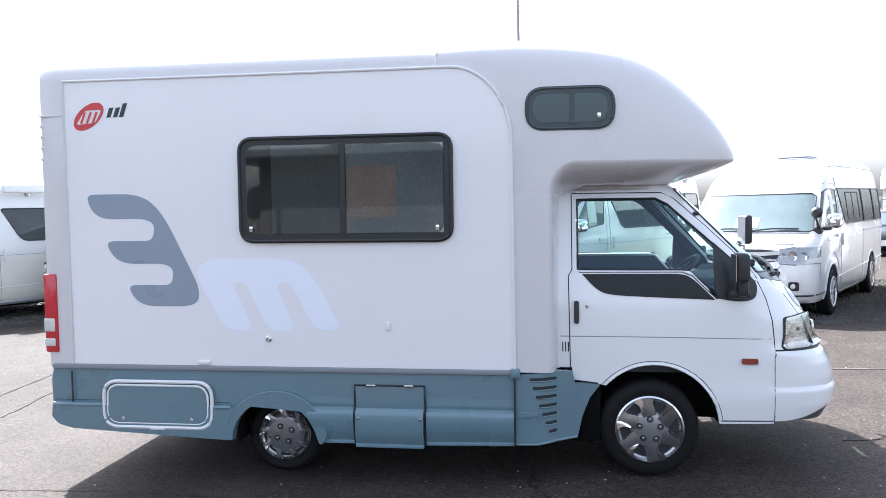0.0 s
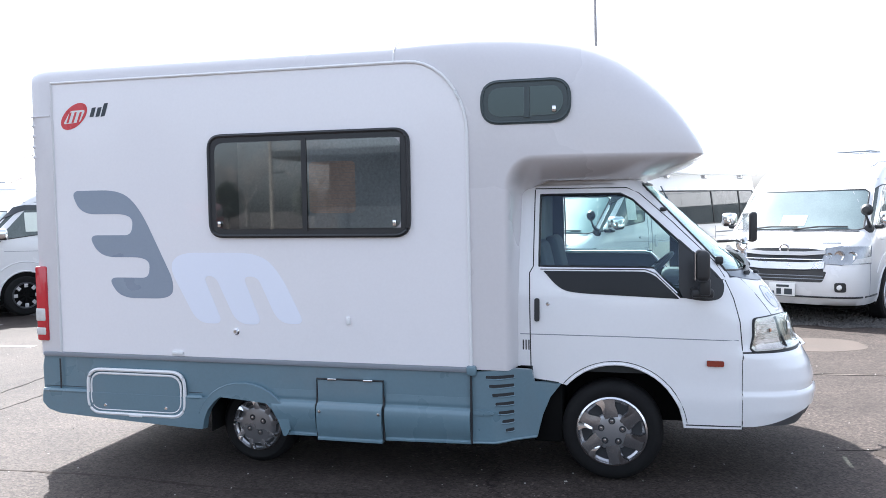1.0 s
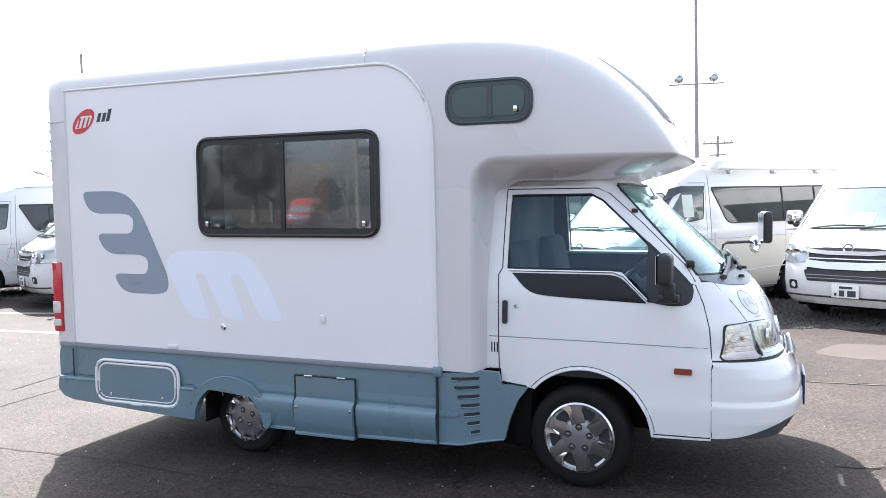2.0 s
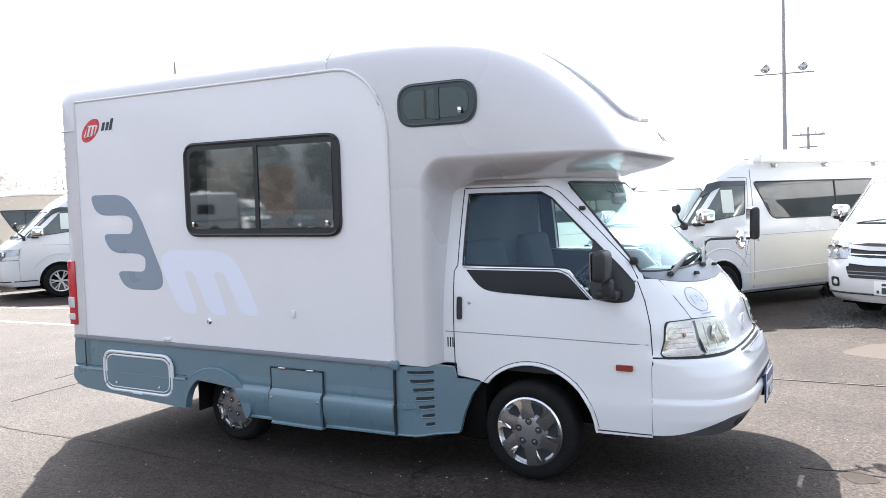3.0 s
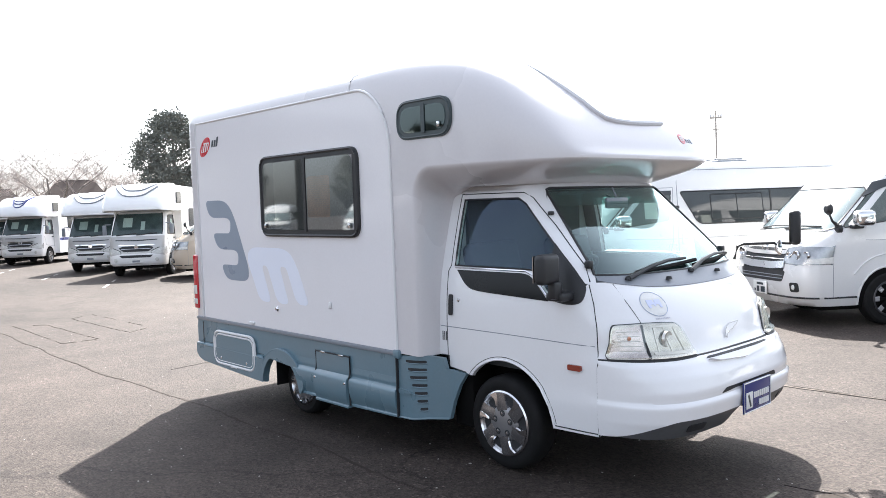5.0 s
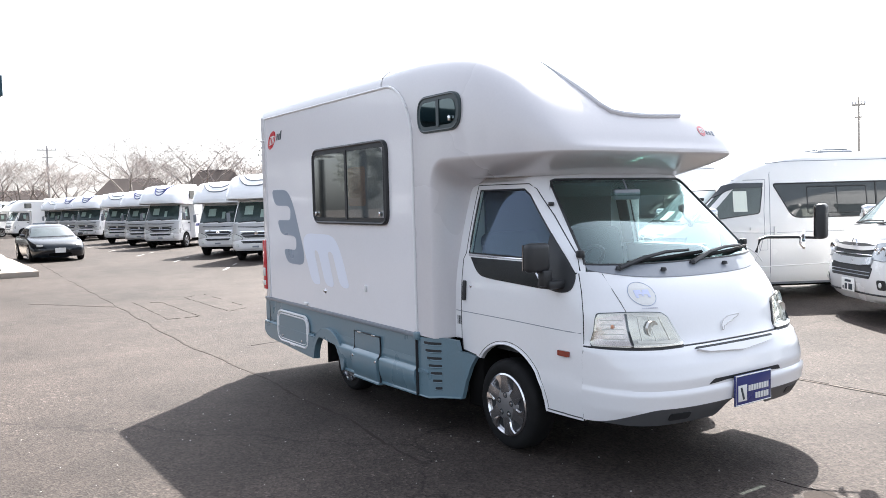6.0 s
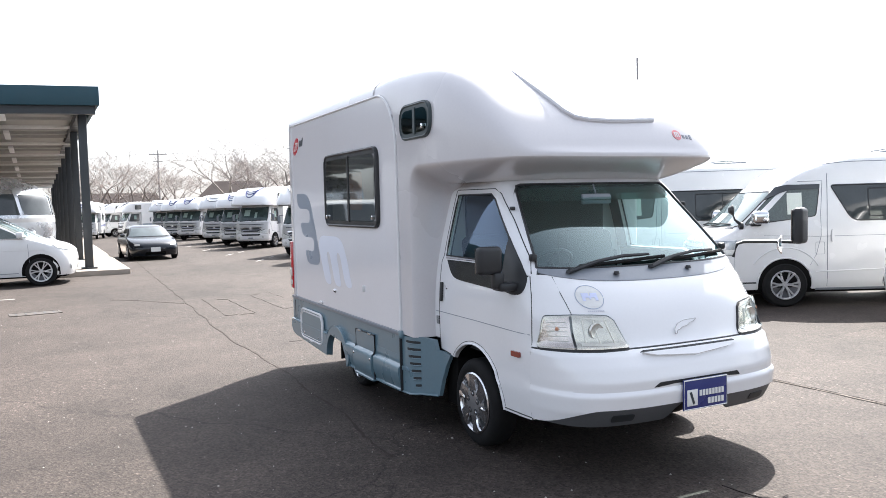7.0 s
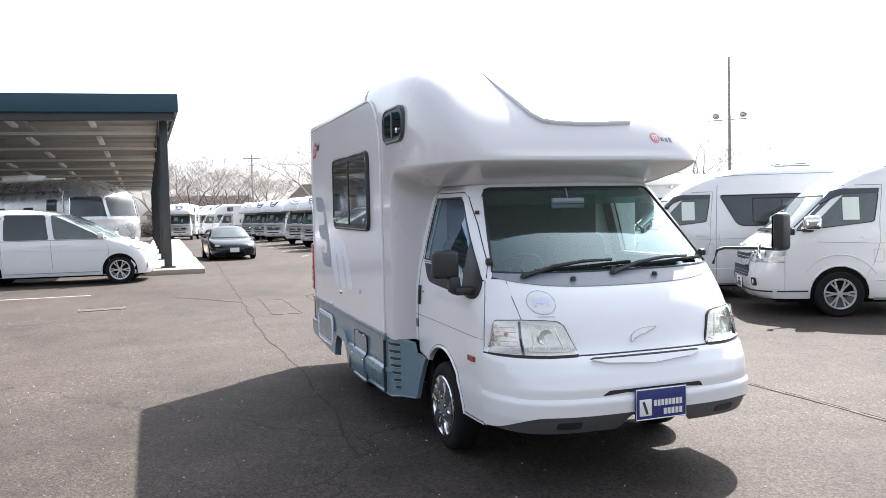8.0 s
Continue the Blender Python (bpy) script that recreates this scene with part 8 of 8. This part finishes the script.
def evergreen(seed, m, h=8.7, w=2.5, z0=2.6):
    r = random.Random(seed)
    tree = thing("evergreen_tree", m, "dense dark evergreen tree behind the motorhomes", "tree")
    part("trunk", joined(tube([(0, 0, -0.1), (0.1, 0, 2), (0, 0.1, 4.5), (0.1, 0, 7.5)], [0.28, 0.22, 0.16, 0.06], 8), *[tube([(0, 0, z), (1.6 * math.cos(a), 1.6 * math.sin(a), z + 1.2)], [0.08, 0.02], 5) for z, a in ((3, 0.4), (3.4, 2.2), (4.2, 4.1), (5, 1.1), (5.6, 3.2))]), M_BARK, tree)
    vs, fs = [], []
    for _ in range(240):
        t = r.random()
        z = z0 + (h - z0) * t
        rad = w * math.sin(math.pi * (0.12 + 0.84 * t)) ** 0.7
        a = r.uniform(0, math.tau)
        d = rad * math.sqrt(r.uniform(0.15, 1.0))
        c = Vector((d * math.cos(a), d * math.sin(a), z))
        cs = r.uniform(0.35, 0.7)
        for _ in range(70):
            p = c + Vector((r.gauss(0, 1), r.gauss(0, 1), r.gauss(0, 0.8))) * cs * 0.5
            u = Vector((r.uniform(-1, 1), r.uniform(-1, 1), r.uniform(-1, 1))).normalized() * r.uniform(0.06, 0.13)
            v = u.orthogonal().normalized() * r.uniform(0.04, 0.08)
            b = len(vs)
            vs += [tuple(p - u), tuple(p + v), tuple(p + u), tuple(p - v)]
            fs.append((b, b + 1, b + 2, b + 3))
    me = bpy.data.meshes.new("crown")
    me.from_pydata(vs, [], fs)
    part("crown", me, M_LEAF, tree, "dark leaves with gaps", 0)
    return tree


ev = evergreen(4, pose(-46.4, 24.0, 0))
for x, y, k in ((-66, -30, 1.1), (-60, -40, 0.9), (-56, -46, 1.2), (-50, -52, 1.0), (-43, -54, 1.25), (-31, -62, 0.5), (-27, -60, 0.45), (-23, -60, 0.55), (-18, -64, 1.2)):
    tagged(copy_thing(ev, pose(x, y, 0, 0, 0, 25 * x) @ Matrix.Diagonal((k, k, k, 1))), "dense dark evergreen tree across the lot")
tagged(copy_thing(ev, pose(-36, -56, 0, 0, 0, 70) @ Matrix.Diagonal((0.5, 0.5, 0.5, 1))), "dense dark evergreen tree across the lot")
tagged(copy_thing(ev, pose(-12, -58, 0, 0, 0, 170)), "dense dark evergreen tree across the lot")

# vehicles across the lot behind the walk, seen in the camper's windows
for x, y, src, turn in ((-40.5, -19, van_c, 40), (-37.5, -23.5, van_b, 62), (-31.5, -29, van_a, 20)):
    tagged(copy_thing(src, on_lot(x, y, turn)), "white high-roof van parked across the lot")
tagged(copy_thing(mh_a, on_lot(-34.5, -25, 118)), "white motorhome parked across the lot")
tagged(copy_thing(rt, on_lot(-29.0, -40, 70, 0.85)), "red van parked across the lot")
tagged(copy_thing(sc, on_lot(-28.8, -31, 40)), "dark car parked across the lot")
tagged(copy_thing(sc, on_lot(9.5, 23.5, -118)), "dark car parked beyond the vans")
tagged(copy_thing(mh_a, on_lot(12.6, 29.5, -118)), "white motorhome parked beyond the vans")
shop = thing("workshop", pose(-6.5, -20, 0), "dark low workshop with a wide eave across the lot", "building")
part("wall", box(-4.6, 5.5, -5, 0, 0, 3.7), M_SHOPWALL, shop, "dark panelled wall", 0)
part("roof", box(-6.5, 6.3, -5.6, 1.4, 3.7, 3.95), M_STEEL, shop, "dark flat roof with an eave", 0)
for k in range(3):
    part("shutter", box(-4.3 + 3.3 * k, -1.4 + 3.3 * k, 0.0, 0.05, 0, 3.2), M_STEEL, shop, "dark roller shutter", 0)


# ---- masts, poles, far houses ----
def lamp_mast(x, y, top, bar_z, turn):
    mast = thing("lamp_mast", pose(x, y, 0, 0, 0, turn), "tall grey mast with two floodlights on a crossbar", "lamp mast")
    part("pole", tube([(0, 0, 0), (0, 0, bar_z), (0, 0, top)], [0.15, 0.11, 0.08], 10), M_POLE, mast)
    part("crossbar", tube([(-1.6, 0, bar_z), (1.6, 0, bar_z)], 0.045, 6), M_POLE, mast)
    for sd in (-1, 1):
        fl = part("floodlight", lathe([(0, -0.12), (0.16, -0.16), (0.27, 0.02), (0.28, 0.12), (0.0, 0.13)], 14, "y", (sd * 1.0, -0.05, bar_z + 0.38)), M_ALLOY, mast, "round floodlight head")
        part("bracket", tube([(sd * 1.0, 0, bar_z), (sd * 1.0, 0, bar_z + 0.2)], 0.02, 6), M_POLE, fl)
    return mast


lamp_mast(-1.85, 50, 14.6, 8.4, 12)
lamp_mast(-44, 44.2, 13.2, 8.4, 40)


def utility_pole(x, y, top, turn, label="grey utility pole with a crossarm", wide=0.13, arm=0.9, metal=M_POLE):
    p = thing("utility_pole", pose(x, y, 0, 0, 0, turn), label, "utility pole")
    part("pole", tube([(0, 0, 0), (0, 0, top)], [wide, wide * 0.6], 8), metal, p)
    part("crossarm", box(-arm, arm, -0.05, 0.05, top - 0.5, top - 0.4), metal, p, "", 0)
    part("crossarm", box(-arm * 0.55, arm * 0.55, -0.05, 0.05, top - 1.2, top - 1.12), metal, p, "", 0)
    for xx in (-0.88 * arm, -0.44 * arm, 0.44 * arm, 0.88 * arm):
        part("insulator", lathe([(0, 0.18), (0.05, 0.15), (0.06, 0.0)], 8, "z", (xx, 0, top - 0.4)), M_WHITETRIM, p)
    return p


utility_pole(-81, 12.25, 8.7, 75)
utility_pole(-20, 47, 7.2, 20, "thin pale utility pole with a short crossarm", 0.08, 0.35, M_FARWALL)
utility_pole(-0.75, 52, 5.4, 10)
for (x0, y0, z0), (x1, y1, z1) in (((-81, 12.25, 8.4), (-52, 46, 7.6)), ((-81, 12.25, 7.7), (-52, 46, 7.0)), ((-81, 12.25, 8.4), (-100, -30, 8))):
    pts = [(x0 + (x1 - x0) * t, y0 + (y1 - y0) * t, z0 + (z1 - z0) * t - 0.7 * math.sin(math.pi * t)) for t in [k / 12 for k in range(13)]]
    w = thing("overhead_wire", pose(0, 0, 0), "thin dark overhead wire between poles", "wire")
    part("cable", tube(pts, 0.018, 4), M_POLE, w)


def house(x, y, turn, lx, ly, wall, ridge):
    h = thing("house", pose(x, y, 0, 0, 0, turn), "low pale house with a brown tiled roof", "house", "far houses")
    part("wall", box(-lx / 2, lx / 2, -ly / 2, ly / 2, 0, wall), M_FARWALL, h, "", 0)
    bm = bmesh.new()
    o = 0.5
    v = [bm.verts.new(p) for p in ((-lx / 2 - o, -ly / 2 - o, wall - 0.15), (lx / 2 + o, -ly / 2 - o, wall - 0.15), (lx / 2 + o, ly / 2 + o, wall - 0.15), (-lx / 2 - o, ly / 2 + o, wall - 0.15), (-lx / 2 + 1.2, 0, ridge), (lx / 2 - 1.2, 0, ridge))]
    for f in ((0, 1, 5, 4), (2, 3, 4, 5), (1, 2, 5), (3, 0, 4), (3, 2, 1, 0)):
        bm.faces.new([v[i] for i in f])
    part("roof", bm, M_ROOFTILE, h, "brown tiled hipped roof", 0)
    for k in range(3):
        xx = -lx / 3 + k * lx / 3
        part("window", box(xx - 0.6, xx + 0.6, -ly / 2 - 0.03, -ly / 2 + 0.03, 1.0, 2.1), M_VANGLASS, h, "", 0)
    return h


house(-62, 16.2, 75, 6, 6, 2.7, 4.6)
house(-60, 22.2, 70, 5, 6, 2.9, 5.2)
house(-90, 8, 80, 12, 8, 2.6, 4.6)
house(-86, 24, 60, 10, 8, 2.6, 4.6)


# low brown hedge along the far edge of the lot
def hedge():
    r = random.Random(8)
    vs, fs = [], []
    for _ in range(22000):
        t = r.random()
        x, y = -84 + 36 * t + r.uniform(-1, 1), -6 + 54 * t + r.uniform(-1, 1)
        z = r.uniform(0, 3.5) * (0.7 + 0.3 * math.sin(t * 37))
        u = Vector((r.uniform(-1, 1), r.uniform(-1, 1), r.uniform(-0.3, 1))).normalized() * r.uniform(0.15, 0.4)
        v = u.orthogonal().normalized() * r.uniform(0.03, 0.08)
        p = Vector((x, y, z))
        b = len(vs)
        vs += [tuple(p - u), tuple(p + v), tuple(p + u), tuple(p - v)]
        fs.append((b, b + 1, b + 2, b + 3))
    me = bpy.data.meshes.new("hedge")
    me.from_pydata(vs, [], fs)
    finish(me, M_TWIG, 0)
    tagged(new("hedge", me), "brown winter scrub along the far edge of the lot", "hedge", kind="stuff")


hedge()
lot_pole = thing("utility_pole", pose(-12.4, -17.6, 0), "pale slim pole beside the dark workshop", "pole")
part("pole", tube([(0, 0, 0), (0, 0, 2.5), (0, 0, 7.0)], [0.075, 0.07, 0.055], 10), M_CONCRETE, lot_pole)
part("bracket", box(-0.05, 0.55, -0.03, 0.03, 3.05, 3.15, 0.01), M_STEEL, lot_pole, "dark steel bracket")
